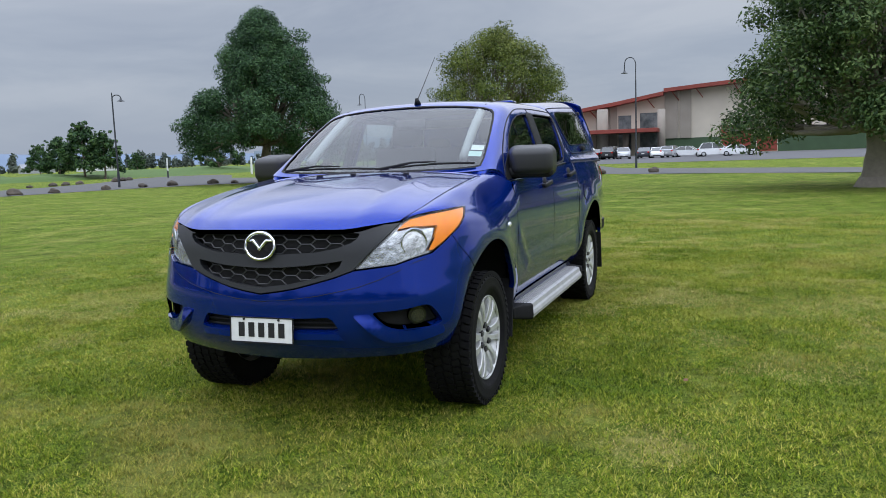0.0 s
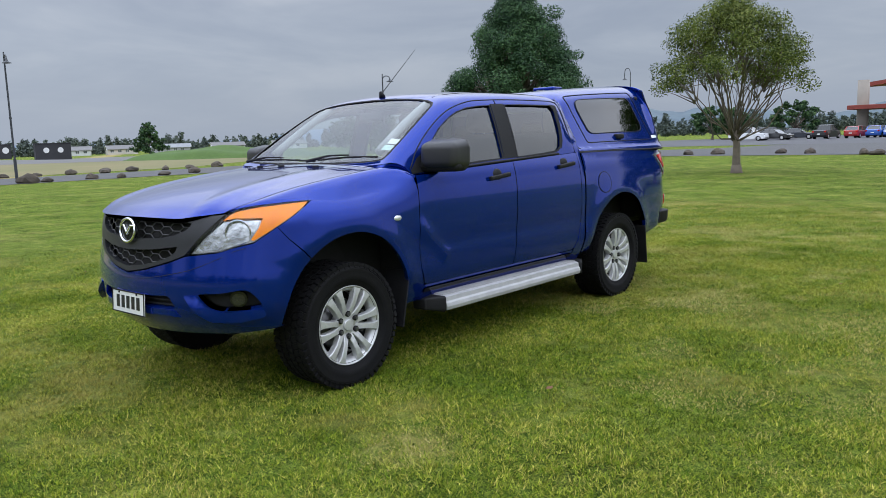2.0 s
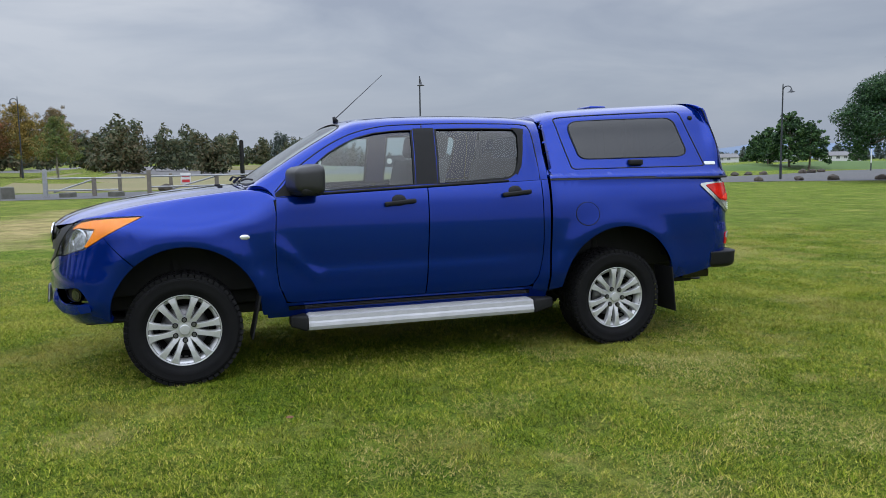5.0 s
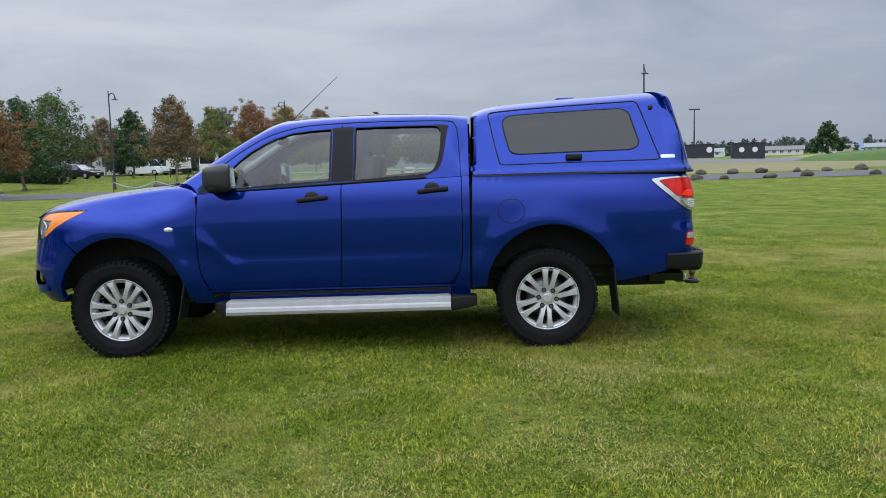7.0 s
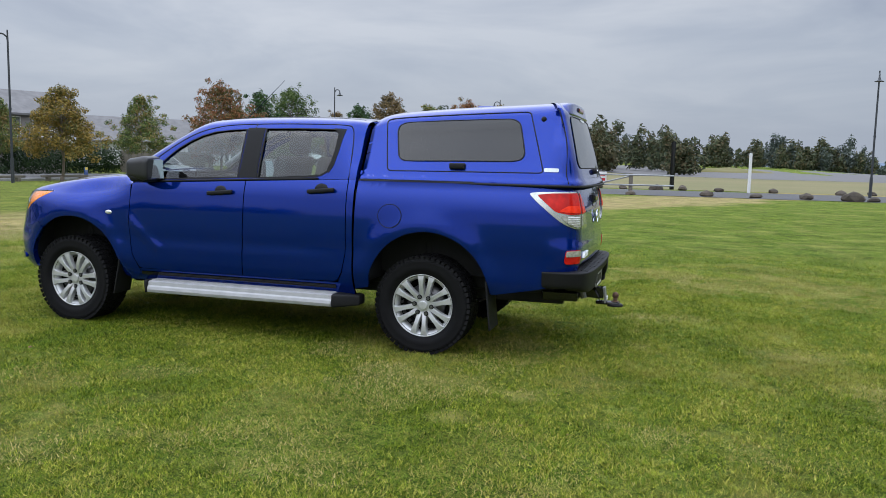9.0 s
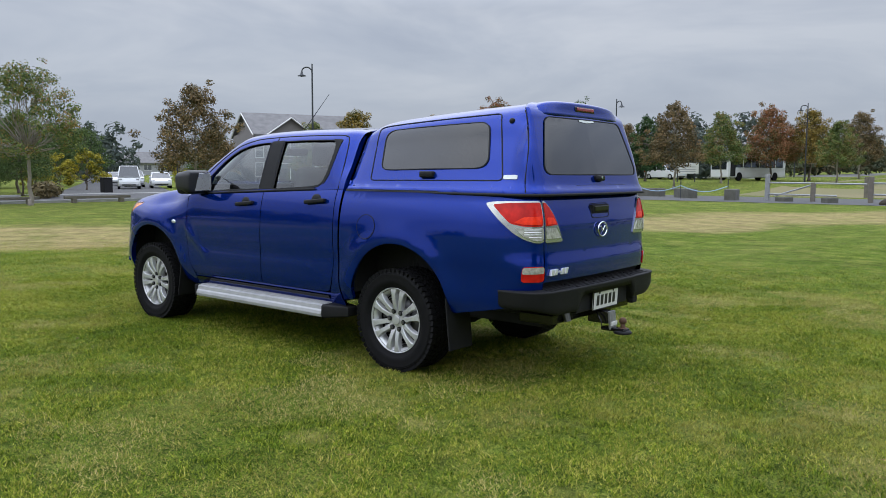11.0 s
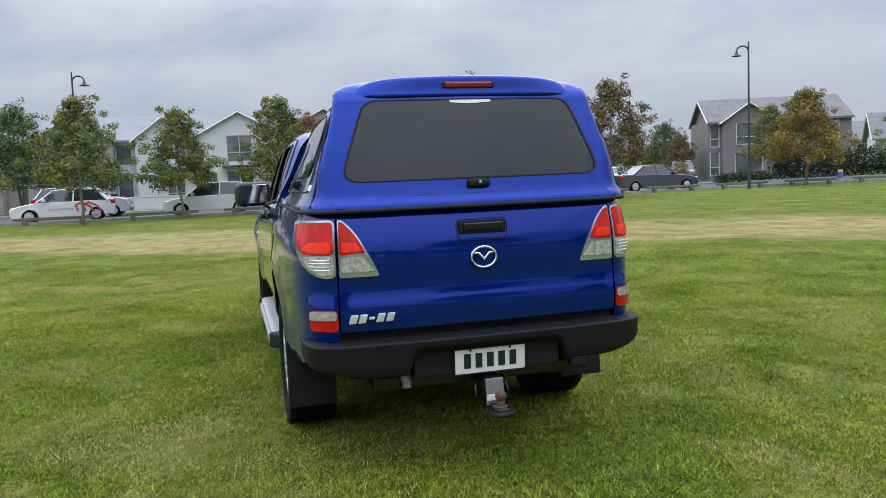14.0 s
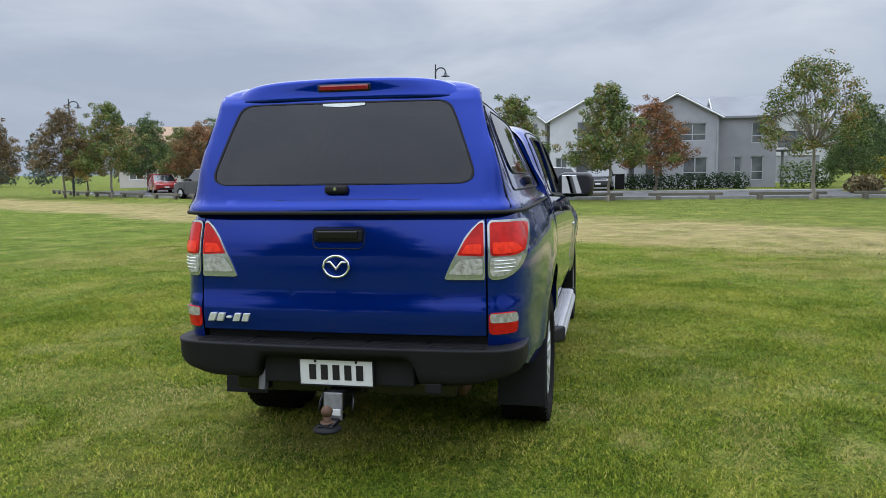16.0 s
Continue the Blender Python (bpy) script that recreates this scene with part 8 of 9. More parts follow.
for y in (-24.5, -14.0, -9.6, -5.4, 1.0, 7.4):
    bm = bmesh.new()
    rod(bm, (-147, y + 1.2, roofline(y) - 1.8), (-145, y, roofline(y) - 0.1), 0.09)
    part("brace", bm, REDT, hall)

# ---- parked vehicles ----
CARGLASS = material("car_window_glass", (0.02, 0.024, 0.028), rough=0.06, coat=1.0)


def car_paint(name, colour, metal=0.2):
    return material("car_paint_" + name, colour, rough=0.35, metal=metal, coat=1.0, fine=0.06, fine_scale=300)


def make_car(label, paint, kind="hatch", length=4.4, width=1.76, high=1.46, tail_red=True):
    """A parked car: shaped body, glasshouse, lamps and wheels; its nose points along +x."""
    car = thing("parked_car", label, "car", "parked cars")
    h, w, L = high, width / 2, length / 2
    front, rear = L - 0.82, -L + 0.80
    belt_ = 0.92 if kind not in ("van", "suv", "ute") else 1.05
    hood_ = 0.86 if kind not in ("van", "suv", "ute") else 1.02
    # side outline of the body up to the belt
    tailz = {"hatch": 1.0, "sedan": 0.98, "suv": 1.08, "van": 1.1, "ute": 1.08}[kind]
    low = [(L - 0.02, 0.42), (L - 0.10, 0.24), (front + 0.38, 0.22)]
    low += [(front + 0.36 * math.cos(a), 0.30 + 0.36 * math.sin(a)) for a in np.linspace(0.1, math.pi - 0.1, 9)]
    low += [(front - 0.40, 0.20), (rear + 0.40, 0.20)]
    low += [(rear + 0.36 * math.cos(a), 0.30 + 0.36 * math.sin(a)) for a in np.linspace(0.1, math.pi - 0.1, 9)]
    low += [(rear - 0.38, 0.24), (-L + 0.06, 0.30), (-L + 0.01, 0.50), (-L + 0.02, 0.75)]
    roof0, roof1 = {"hatch": (0.35, -1.45), "sedan": (0.30, -0.95), "suv": (0.45, -1.75), "van": (1.25, -L + 0.25), "ute": (0.45, -0.75)}[kind]
    cowl, back = {"hatch": (1.05, -L + 0.22), "sedan": (1.05, -1.75), "suv": (1.1, -L + 0.16), "van": (L - 0.45, -L + 0.06), "ute": (1.15, -0.95)}[kind]
    up = [(-L + 0.05, tailz - 0.05), (-L + 0.14, tailz)]
    up += [(back, belt_ + 0.04)] if kind in ("sedan", "ute") else []
    up += [(back + 0.03, belt_ + 0.03), (cowl, belt_ - 0.02), (L - 0.55, hood_ - 0.05), (L - 0.16, hood_ - 0.16), (L - 0.04, 0.62)]
    outline = low + up
    bm = bmesh.new()
    rings = []
    for f_, inset in ((-1.0, 0.09), (-0.985, 0.045), (-0.95, 0.015), (-0.88, 0.0), (0.88, 0.0), (0.95, 0.015), (0.985, 0.045), (1.0, 0.09)):
        ring = []
        for x, z in outline:
            taper = 1 - 0.10 * max(0, (abs(x) - (L - 0.7)) / 0.7) ** 2
            tz = 1 - 0.05 * max(0, (z - 0.65) / 0.4)
            ring.append(bm.verts.new((x * (1 - inset * 0.25), f_ * w * taper * tz, z + (inset * 0.3 if z < 0.5 else -inset * 0.35))))
        rings.append(ring)
    n = len(outline)
    for a, b in zip(rings, rings[1:]):
        for i in range(n):
            j = (i + 1) % n
            bm.faces.new((a[i], a[j], b[j], b[i]))
    for r in (rings[0], rings[-1]):
        bmesh.ops.triangulate(bm, faces=[bm.faces.new(r)])
    bmesh.ops.recalc_face_normals(bm, faces=bm.faces)
    part("body", bm, paint, car)
    # glasshouse
    zb = belt_ - 0.02
    glassy = [(cowl + 0.02, zb), (roof0, h - 0.04), ((roof0 + roof1) / 2, h), (roof1, h - 0.05), (back + 0.02, zb)]
    rows = []
    for x, z in glassy:
        q = (z - zb) / (h - zb)
        rows.append(((x, -w * (0.93 - 0.20 * q), z), (x, w * (0.93 - 0.20 * q), z)))
    link("windscreen", [*rows[0], *rows[1]], [(1, 0, 2, 3)], CARGLASS, car)
    link("rear_window", [*rows[3], *rows[4]], [(1, 0, 2, 3)], CARGLASS, car)
    for k in (0, 1):
        link("side_window", [r[k] for r in rows], [(0, 1, 2, 3, 4) if k else (4, 3, 2, 1, 0)], CARGLASS, car, "dark side window", smooth=False)
    # roof and pillars
    bm = bmesh.new()
    rows = []
    for (x, z) in ((roof0 + 0.06, h - 0.055), (roof0 - 0.1, h - 0.012), ((roof0 + roof1) / 2, h + 0.015), (roof1 + 0.1, h - 0.02), (roof1 - 0.05, h - 0.07)):
        q = (z - zb) / (h - zb)
        rows.append([bm.verts.new((x, y * w * (0.945 - 0.20 * q), z - (0.035 if abs(y) == 1 else 0))) for y in (-1, -0.9, 0, 0.9, 1)])
    for a, b in zip(rows, rows[1:]):
        for i in range(4):
            bm.faces.new((a[i], b[i], b[i + 1], a[i + 1]))
    bmesh.ops.recalc_face_normals(bm, faces=bm.faces)
    part("roof", bm, paint, car)
    for s in (-1, 1):
        for (x0, z0), (x1, z1), r in (((cowl, zb), (roof0, h - 0.05), 0.035), ((back + 0.06, zb), (roof1, h - 0.05), 0.06), (((roof0 + roof1) / 2 + 0.1, zb), ((roof0 + roof1) / 2 + 0.05, h - 0.03), 0.03)):
            q = (z1 - zb) / (h - zb)
            bm = bmesh.new()
            rod(bm, (x0, s * w * 0.935, z0), (x1, s * w * (0.94 - 0.20 * q), z1), r, None, 6)
            part("pillar", bm, paint, car)
    for sgn, xx in ((1, front), (1, rear), (-1, front), (-1, rear)):
        wheel = new("wheel"); wheel.parent = car
        vs, fs = lathe([(0.19, -0.09), (0.29, -0.10), (0.315, -0.07), (0.315, 0.07), (0.29, 0.10), (0.20, 0.095)], 20)
        m = Matrix.Translation((xx, sgn * (w - 0.10), 0.312)) @ Matrix.Rotation(0 if sgn > 0 else math.pi, 4, "Z")
        link("tyre", [m @ Vector(v) for v in vs], fs, RUBBER, wheel)
        vs, fs = lathe([(0.0, 0.085), (0.05, 0.09), (0.06, 0.075), (0.16, 0.08), (0.20, 0.092), (0.205, 0.06)], 16)
        link("rim", [m @ Vector(v) for v in vs], fs, ALLOY, wheel)
    for s in (-1, 1):
        bm = bmesh.new()
        box(bm, L - 0.30, L - 0.07, s * w * 0.60, s * w * 0.86, hood_ - 0.27, hood_ - 0.14, 0.02)
        part("headlamp", bm, CLEARLENS, car)
        bm = bmesh.new()
        box(bm, -L + 0.0, -L + 0.22, s * w * 0.66, s * w * 0.90, tailz - 0.26, tailz - 0.08, 0.02)
        part("tail_lamp", bm, REDLENS, car)
        bm = bmesh.new()
        box(bm, cowl - 0.38, cowl - 0.22, s * w * 0.95, s * w * 1.12, zb + 0.02, zb + 0.16, 0.03)
        part("mirror", bm, paint, car)
        for xx in (front, rear):
            bm = bmesh.new()
            rod(bm, (xx, s * (w - 0.24), 0.31), (xx, s * (w - 0.23), 0.31), 0.34, None, 18)
            part("wheel_well", bm, DARK, car)
    for x0, x1, z0, z1 in ((-L, -L + 0.02, 0.56, 0.68), (L - 0.05, L - 0.015, 0.40, 0.50)):
        bm = bmesh.new()
        box(bm, x0, x1, -0.18, 0.18, z0, z1)
        part("plate", bm, PLATE, car)
    bm = bmesh.new()
    box(bm, L - 0.12, L - 0.025, -0.55, 0.55, 0.30, 0.40, 0.02)
    part("lower_grille", bm, DARK, car)
    return car


def park(proto, spots):
    for k, (x, y, turn) in enumerate(spots):
        m = pose(x, y, float(rise(x, y)) - 0.004, 0, 0, turn)
        if k:
            copy_thing(proto, m)
        else:
            proto.matrix_basis = m


WHITE_P, SILVER_P, BLACK_P, RED_P = car_paint("white", (0.72, 0.73, 0.74), 0.0), car_paint("silver", (0.42, 0.43, 0.45), 0.6), car_paint("black", (0.012, 0.012, 0.014)), car_paint("red", (0.36, 0.02, 0.02))
BLUE_P, GREY_P = car_paint("blue", (0.02, 0.10, 0.42)), car_paint("dark_grey", (0.055, 0.06, 0.075), 0.5)
striped = make_car("white hatchback with red zigzag stripes parked at the kerb", WHITE_P, "hatch", 4.35)
REDSTRIPE = material("red_vinyl", (0.55, 0.03, 0.04), rough=0.4)
for s in (-1, 1):
    bm = bmesh.new()
    for off in (0.0, 0.32):
        line = [(-1.62 + off, 0.42), (-1.45 + off, 0.66), (-1.10 + off, 0.86), (-0.86 + off, 0.74), (-0.95 + off, 0.48)]
        for a, b in zip(line, line[1:]):
            m_ = pose((a[0] + b[0]) / 2, s * 0.868, (a[1] + b[1]) / 2, 0, -math.degrees(math.atan2(b[1] - a[1], b[0] - a[0])), 0)
            box(bm, -math.dist(a, b) / 2 - 0.02, math.dist(a, b) / 2 + 0.02, -0.012, 0.012, -0.035, 0.035, 0, m_)
    box(bm, -0.55, 0.62, s * 0.862, s * 0.872, 0.30, 0.335)
    part("stripe", bm, REDSTRIPE, striped, "red zigzag vinyl stripes")
    bm = bmesh.new()
    for k in range(8):
        box(bm, -0.45 + 0.13 * k, -0.36 + 0.13 * k, s * 0.866, s * 0.876, 0.56, 0.62)
    part("lettering_bars", bm, material("grey_vinyl", (0.35, 0.36, 0.37), rough=0.5), striped)
park(striped, [(32.9, 8.4, 96)])
park(make_car("plain white hatchback parked at the kerb", WHITE_P, "hatch", 4.25, 1.76, 1.5), [(32.6, 2.0, 92), (34.2, -44.0, -122)])
park(make_car("silver wagon parked on the far side of the street", SILVER_P, "suv", 4.6, 1.8, 1.55), [(37.2, 8.2, -92), (66.0, -34.6, 152), (-104.4, -6.5, 170), (-103.4, -12.6, 10)])
park(make_car("dark grey sedan parked beside the field", GREY_P, "sedan", 4.8, 1.8, 1.45), [(33.2, -21.9, -90), (-104.5, -9.8, 178), (-105.3, -29.3, 100), (72, -37.4, 152)])
park(make_car("black car standing near the entrance gate", BLACK_P, "sedan", 4.7, 1.8, 1.43), [(35.8, -71.5, 160), (47.2, -0.6, 178), (-101.7, -31.0, 80), (-104.6, -16.4, 175)])
park(make_car("black sport utility car parked by the street", BLACK_P, "suv", 4.7, 1.88, 1.72), [(52.5, 31.8, -145), (36.2, 21.7, 66), (50.0, -34.3, 152), (-107.4, -33.0, 95), (-104.8, -14.4, 172)])
park(make_car("red hatchback parked by the far kerb", RED_P, "hatch", 4.3), [(50.0, 33.2, -140), (-103.8, -21.6, 172)])
park(make_car("blue hatchback in the car park", BLUE_P, "hatch", 4.3), [(-104.3, -19.4, 175), (-104.5, -17.9, 8)])
park(make_car("white sport utility car in the car park", WHITE_P, "suv", 4.8, 1.9, 1.75), [(-102.8, -0.6, 92), (-99.8, -33.6, 90), (31.8, -79, 160)])
park(make_car("white sedan in the car park", WHITE_P, "sedan", 4.6, 1.78, 1.43), [(-103.9, -8.2, 5), (-104.2, -4.2, 80), (-102.6, 2.0, 95), (60.0, -33.8, 152), (76, -38, 150)])
park(make_car("black pickup in the car park", BLACK_P, "ute", 5.1, 1.85, 1.75), [(-103.1, -25.0, 175)])
park(make_car("white van parked on the side street", WHITE_P, "van", 4.7, 1.8, 1.95), [(58.6, -30.0, 152)])

# bus
bus = thing("bus", "white bus with dark windows parked beyond the gate", "bus")
bm = bmesh.new()
box(bm, -5.2, 5.2, -1.22, 1.22, 0.35, 3.0, 0.12, None, 3)
part("body", bm, WHITE_P, bus, smooth=False)
for s in (-1, 1):
    for k in range(6):
        bm = bmesh.new()
        box(bm, -4.6 + k * 1.45, -3.3 + k * 1.45, s * 1.21, s * 1.235, 1.5, 2.55, 0.03)
        part("window", bm, CARGLASS, bus)
    bm = bmesh.new()
    box(bm, 3.9, 4.75, s * 1.21, s * 1.24, 0.5, 2.55)
    part("door", bm, GLOSS, bus)
bm = bmesh.new()
box(bm, 5.15, 5.23, -1.05, 1.05, 1.25, 2.6, 0.04)
part("windscreen", bm, CARGLASS, bus)
for x in (-3.2, 3.2):
    for s in (-1, 1):
        bm = bmesh.new()
        rod(bm, (x, s * 0.95, 0.48), (x, s * 1.24, 0.48), 0.48, None, 20)
        part("wheel", bm, RUBBER, bus)
bus.matrix_basis = pose(21.7, -76.2, float(rise(21.7, -76.2)) - 0.01, 0, 0, 71) @ Matrix.Scale(0.86, 4)

# ---- lamps, rocks, barriers, gate ----
POLE = material("dark_painted_steel", (0.035, 0.04, 0.048), rough=0.5, vary=0.2, scale=3)
TIMBER = material("weathered_timber", (0.17, 0.15, 0.125), rough=0.95, vary=0.4, scale=5, tint=(0.09, 0.085, 0.07), bump=0.4, bump_scale=40)
ROCK = material("brown_basalt", (0.085, 0.067, 0.050), rough=0.95, vary=0.7, scale=3, tint=(0.035, 0.031, 0.026), bump=0.9, bump_scale=12, rand=0.25)
GALV = material("galvanised_steel", (0.36, 0.37, 0.38), rough=0.5, metal=0.5, vary=0.25, scale=6)


def make_lamp(style="arm"):
    """A street lamp whose arm reaches along +x."""
    lamp = thing("street_lamp", "dark steel street lamp with a bell-shaped head", "street lamp", "street lamps")
    bm = bmesh.new()
    rod(bm, (0, 0, -0.1), (0, 0, 1.1), 0.085, 0.085, 12)
    rod(bm, (0, 0, 1.1), (0, 0, 6.2), 0.06, 0.045, 10)
    rod(bm, (0, 0, 3.2), (0, 0, 3.3), 0.07, None, 10)
    part("pole", bm, POLE, lamp)
    if style == "arm":
        pts = [(0, 0, 6.18), (0.05, 0, 6.36), (0.20, 0, 6.47), (0.40, 0, 6.47), (0.54, 0, 6.38), (0.58, 0, 6.26)]
    else:
        pts = [(0, 0, 6.0), (0, 0, 6.9), (-0.0, 0, 7.3), (0.15, 0, 7.65), (0.45, 0, 7.75), (0.72, 0, 7.6), (0.8, 0, 7.2), (0.8, 0, 6.9)]
    vs, fs = tube(spline(pts, 5), 0.035, 8)
    link("arm", vs, fs, POLE, lamp)
    ex, ez = pts[-1][0], pts[-1][2]
    vs, fs = lathe([(0.03, 0.05), (0.05, 0.0), (0.08, -0.10), (0.13, -0.16), (0.24, -0.20), (0.25, -0.22), (0.12, -0.22), (0.0, -0.26)], 16, "z")
    link("lamp_head", [(x + ex, y, z + ez) for x, y, z in vs], fs, POLE, lamp, "bell-shaped lamp head")
    if style == "arm":
        bm = bmesh.new()
        rod(bm, (0, 0, 6.2), (0, 0, 6.66), 0.045, 0.035, 8)
        part("finial", bm, POLE, lamp)
    return lamp


def stand(proto, spots):
    """Copies of a thing at (x, y, turn) or (x, y, turn, height factor); the first one stays the original."""
    for k, (x, y, turn, *tall) in enumerate(spots):
        m = pose(x, y, float(rise(x, y)) - 0.02, 0, 0, turn)
        ob = copy_thing(proto, m) if k else proto
        ob.matrix_basis = m @ Matrix.Diagonal((1, 1, tall[0] if tall else 1, 1))


stand(make_lamp("arm"), [(-36.9, -37.5, 112, 0.96), (-13.3, -43.6, 80, 1.07), (29.3, -25.25, 54, 1.14), (24.2, -52.3, 160, 1.10), (38.3, 8.5, -90, 1.12), (55.4, -32.7, 60, 1.07), (41.7, 34.9, -60), (79.7, 42.4, -60), (24, -100, 20), (15.1, -71.6, 20, 1.07)])
stand(make_lamp("goose"), [(-51.8, -4.7, -100), (-66.0, -32.8, -110), (-110, -55, -130)])

# rocks along both sides of the park road
rock_data = []
for s in range(6):
    bm = bmesh.new()
    bmesh.ops.create_icosphere(bm, subdivisions=2, radius=0.46)
    for v in bm.verts:
        d = noise.noise(v.co * 2.3 + Vector((s * 7, 0, 0))) * 0.20 + noise.noise(v.co * 6 + Vector((0, s * 5, 0))) * 0.06
        v.co *= 1 + d * 1.6
        v.co.z = max(-0.12, v.co.z * (0.62 + 0.1 * (s % 3)))
        v.co.x *= 1.0 + 0.25 * (s % 2)
    me = bpy.data.meshes.new("rock")
    bm.to_mesh(me); bm.free()
    me.materials.append(ROCK)
    rock_data.append(me)
rng = random.Random(5)
NEAR_ROW = [(2.0, -37.6), (-0.5, -36.6), (-4.2, -37.2), (-7.0, -37.3), (-8.9, -36.9), (-11.4, -36.5), (-12.4, -36.8), (-14.4, -37.0), (-16.0, -36.4), (-18.4, -36.6), (-20.9, -37.0), (-24.0, -36.6), (-27.9, -36.4), (-29.8, -35.8), (-32.8, -34.9),
            (-35.4, -34.2), (-38.0, -33.6), (-39.6, -32.0), (-40.6, -30.4), (-41.3, -27.6), (-41.6, -25.2), (-42.4, -18.8), (-42.6, -16.6), (-42.8, -14.6), (-43.2, -11.2), (-42.5, -9.2), (-40.0, -6.0), (-39.2, -5.2), (-40.0, -2.4)]
FAR_ROW = [(2.6, -48.6), (0.6, -48.2), (-1.2, -47.6), (-3.2, -48.2), (-5.4, -47.0), (-8.4, -47.6), (-12.1, -47.0), (-14.6, -48.2), (-16.2, -47.6), (-18.2, -48.0), (-20.2, -47.0), (-22.6, -47.6), (-24.6, -47.2), (-26.8, -47.6), (-29.8, -48.4),
           (-33.5, -47.4), (-36.5, -48.6), (-40.5, -49.6), (-43.4, -50.8), (-45.6, -51.4), (-47.6, -51.8), (-52.5, -52.2), (-55, -53.8), (-57.4, -55.2)]
for k, (x, y) in enumerate(NEAR_ROW + FAR_ROW):
    ob = new("boulder", rock_data[k % 6])
    s = rng.uniform(0.55, 0.98)
    ob.matrix_basis = pose(x + rng.uniform(-0.3, 0.3), y + rng.uniform(-0.2, 0.2), float(rise(x, y)) + 0.10 * s, 0, 0, rng.uniform(0, 360)) @ Matrix.Diagonal((s, s * rng.uniform(0.75, 1), s * rng.uniform(0.85, 1.15), 1))
    tagged(ob, "rough brown boulder edging the park road", "rock", "boulders along the road")

# low timber barriers beside the street
def make_barrier(long):
    b = thing("timber_barrier", "low weathered timber barrier rail on short posts", "barrier", "timber barriers")
    bm = bmesh.new()
    box(bm, -long / 2, long / 2, -0.08, 0.08, 0.20, 0.33, 0.02)
    part("rail", bm, TIMBER, b)
    for e in (-1, 1):
        bm = bmesh.new()
        box(bm, e * (long / 2 - 0.45) - 0.11, e * (long / 2 - 0.45) + 0.11, -0.10, 0.10, -0.15, 0.21, 0.015)
        part("post", bm, TIMBER, b)
    return b


proto = make_barrier(3.2)
line = spline(EDGE_E, 8)
d = np.r_[0, np.cumsum(np.hypot(*np.diff(line, axis=0).T))]
spots = []
for s in np.arange(3.0, d[-1] - 3, 4.3):
    x, y = (float(np.interp(s, d, line[:, k])) for k in (0, 1))
    x2, y2 = (float(np.interp(s + 0.5, d, line[:, k])) for k in (0, 1))
    spots.append((x + 0.6, y, math.degrees(math.atan2(y2 - y, x2 - x))))
stand(proto, spots)

# gate and blocks by the park entrance
MOSSY = material("mossy_concrete", (0.13, 0.125, 0.11), rough=0.95, vary=0.6, scale=3, tint=(0.06, 0.065, 0.045), bump=0.5, bump_scale=30)
gate_ = thing("pipe_gate", "galvanised pipe gate on timber posts, with a warning sign", "gate")
for x, y, hh in ((8.6, -40.2, 1.45), (3.4, -40.0, 1.35), (-0.2, -40.6, 1.1), (6.2, -40.1, 1.0), (5.6, -49.8, 1.3), (2.4, -49.0, 1.1)):
    bm = bmesh.new()
    box(bm, x - 0.11, x + 0.11, y - 0.11, y + 0.11, -0.1, hh, 0.02)
    part("post", bm, GALV if x > 8 else TIMBER, gate_)
for a, b in (((8.6, -40.2, 0.98), (3.6, -40.0, 0.95)), ((3.4, -40.0, 1.0), (-2.6, -40.8, 1.0)), ((3.4, -40.0, 0.42), (-2.6, -40.8, 0.42)), ((6.2, -40.1, 0.9), (8.2, -40.2, 0.25)), ((-0.2, -40.6, 0.95), (2.2, -40.3, 0.3)), ((8.6, -40.2, 0.35), (5.0, -40.0, 0.32))):
    bm = bmesh.new()
    rod(bm, a, b, 0.045)
    part("bar", bm, GALV, gate_)
bm = bmesh.new()
box(bm, 1.2, 1.75, -40.62, -40.58, 0.55, 1.15)
part("warning_sign", bm, PLATE, gate_, "white sign with a red panel")
bm = bmesh.new()
for s_ in (-40.575, -40.625):
    box(bm, 1.27, 1.68, s_ - 0.004, s_ + 0.004, 0.62, 0.78)
    box(bm, 1.27, 1.68, s_ - 0.004, s_ + 0.004, 0.92, 1.04)
part("sign_bars", bm, REDSTRIPE, gate_)
for x, y, w_, h_ in ((16.9, -43.2, 1.9, 0.52), (13.8, -41.4, 2.0, 0.55), (10.3, -39.5, 2.0, 0.6), (7.4, -39.2, 0.8, 0.24), (5.0, -38.6, 0.6, 0.26)):
    bm = bmesh.new()
    box(bm, -w_ / 2, w_ / 2, -0.3, 0.3, -0.05, h_, 0.04)
    me = bpy.data.meshes.new("concrete_block"); bm.to_mesh(me); bm.free(); me.materials.append(MOSSY)
    ob = tagged(new("concrete_block", me), "mossy concrete block beside the entrance", "concrete block", "entrance blocks")
    ob.matrix_basis = pose(x, y, 0, 0, 0, 10 * x)
tape = thing("barrier_tape", "sagging pale blue barrier rope on thin stakes", "barrier rope")
BLUEROPE = material("blue_rope", (0.30, 0.45, 0.60), rough=0.6)
prev = None
for k, (x, y) in enumerate(((19.5, -41.0), (16.6, -40.2), (13.6, -40.2), (11.0, -40.8))):
    bm = bmesh.new()
    rod(bm, (x, y, -0.05), (x, y, 1.1), 0.025)
    part("stake", bm, POLE, tape)
    if prev:
        vs, fs = tube([(prev[0] + (x - prev[0]) * t, prev[1] + (y - prev[1]) * t, 0.75 - 0.35 * math.sin(t * math.pi)) for t in np.linspace(0, 1, 9)], 0.025, 5)
        link("rope", vs, fs, BLUEROPE, tape)
    prev = (x, y)

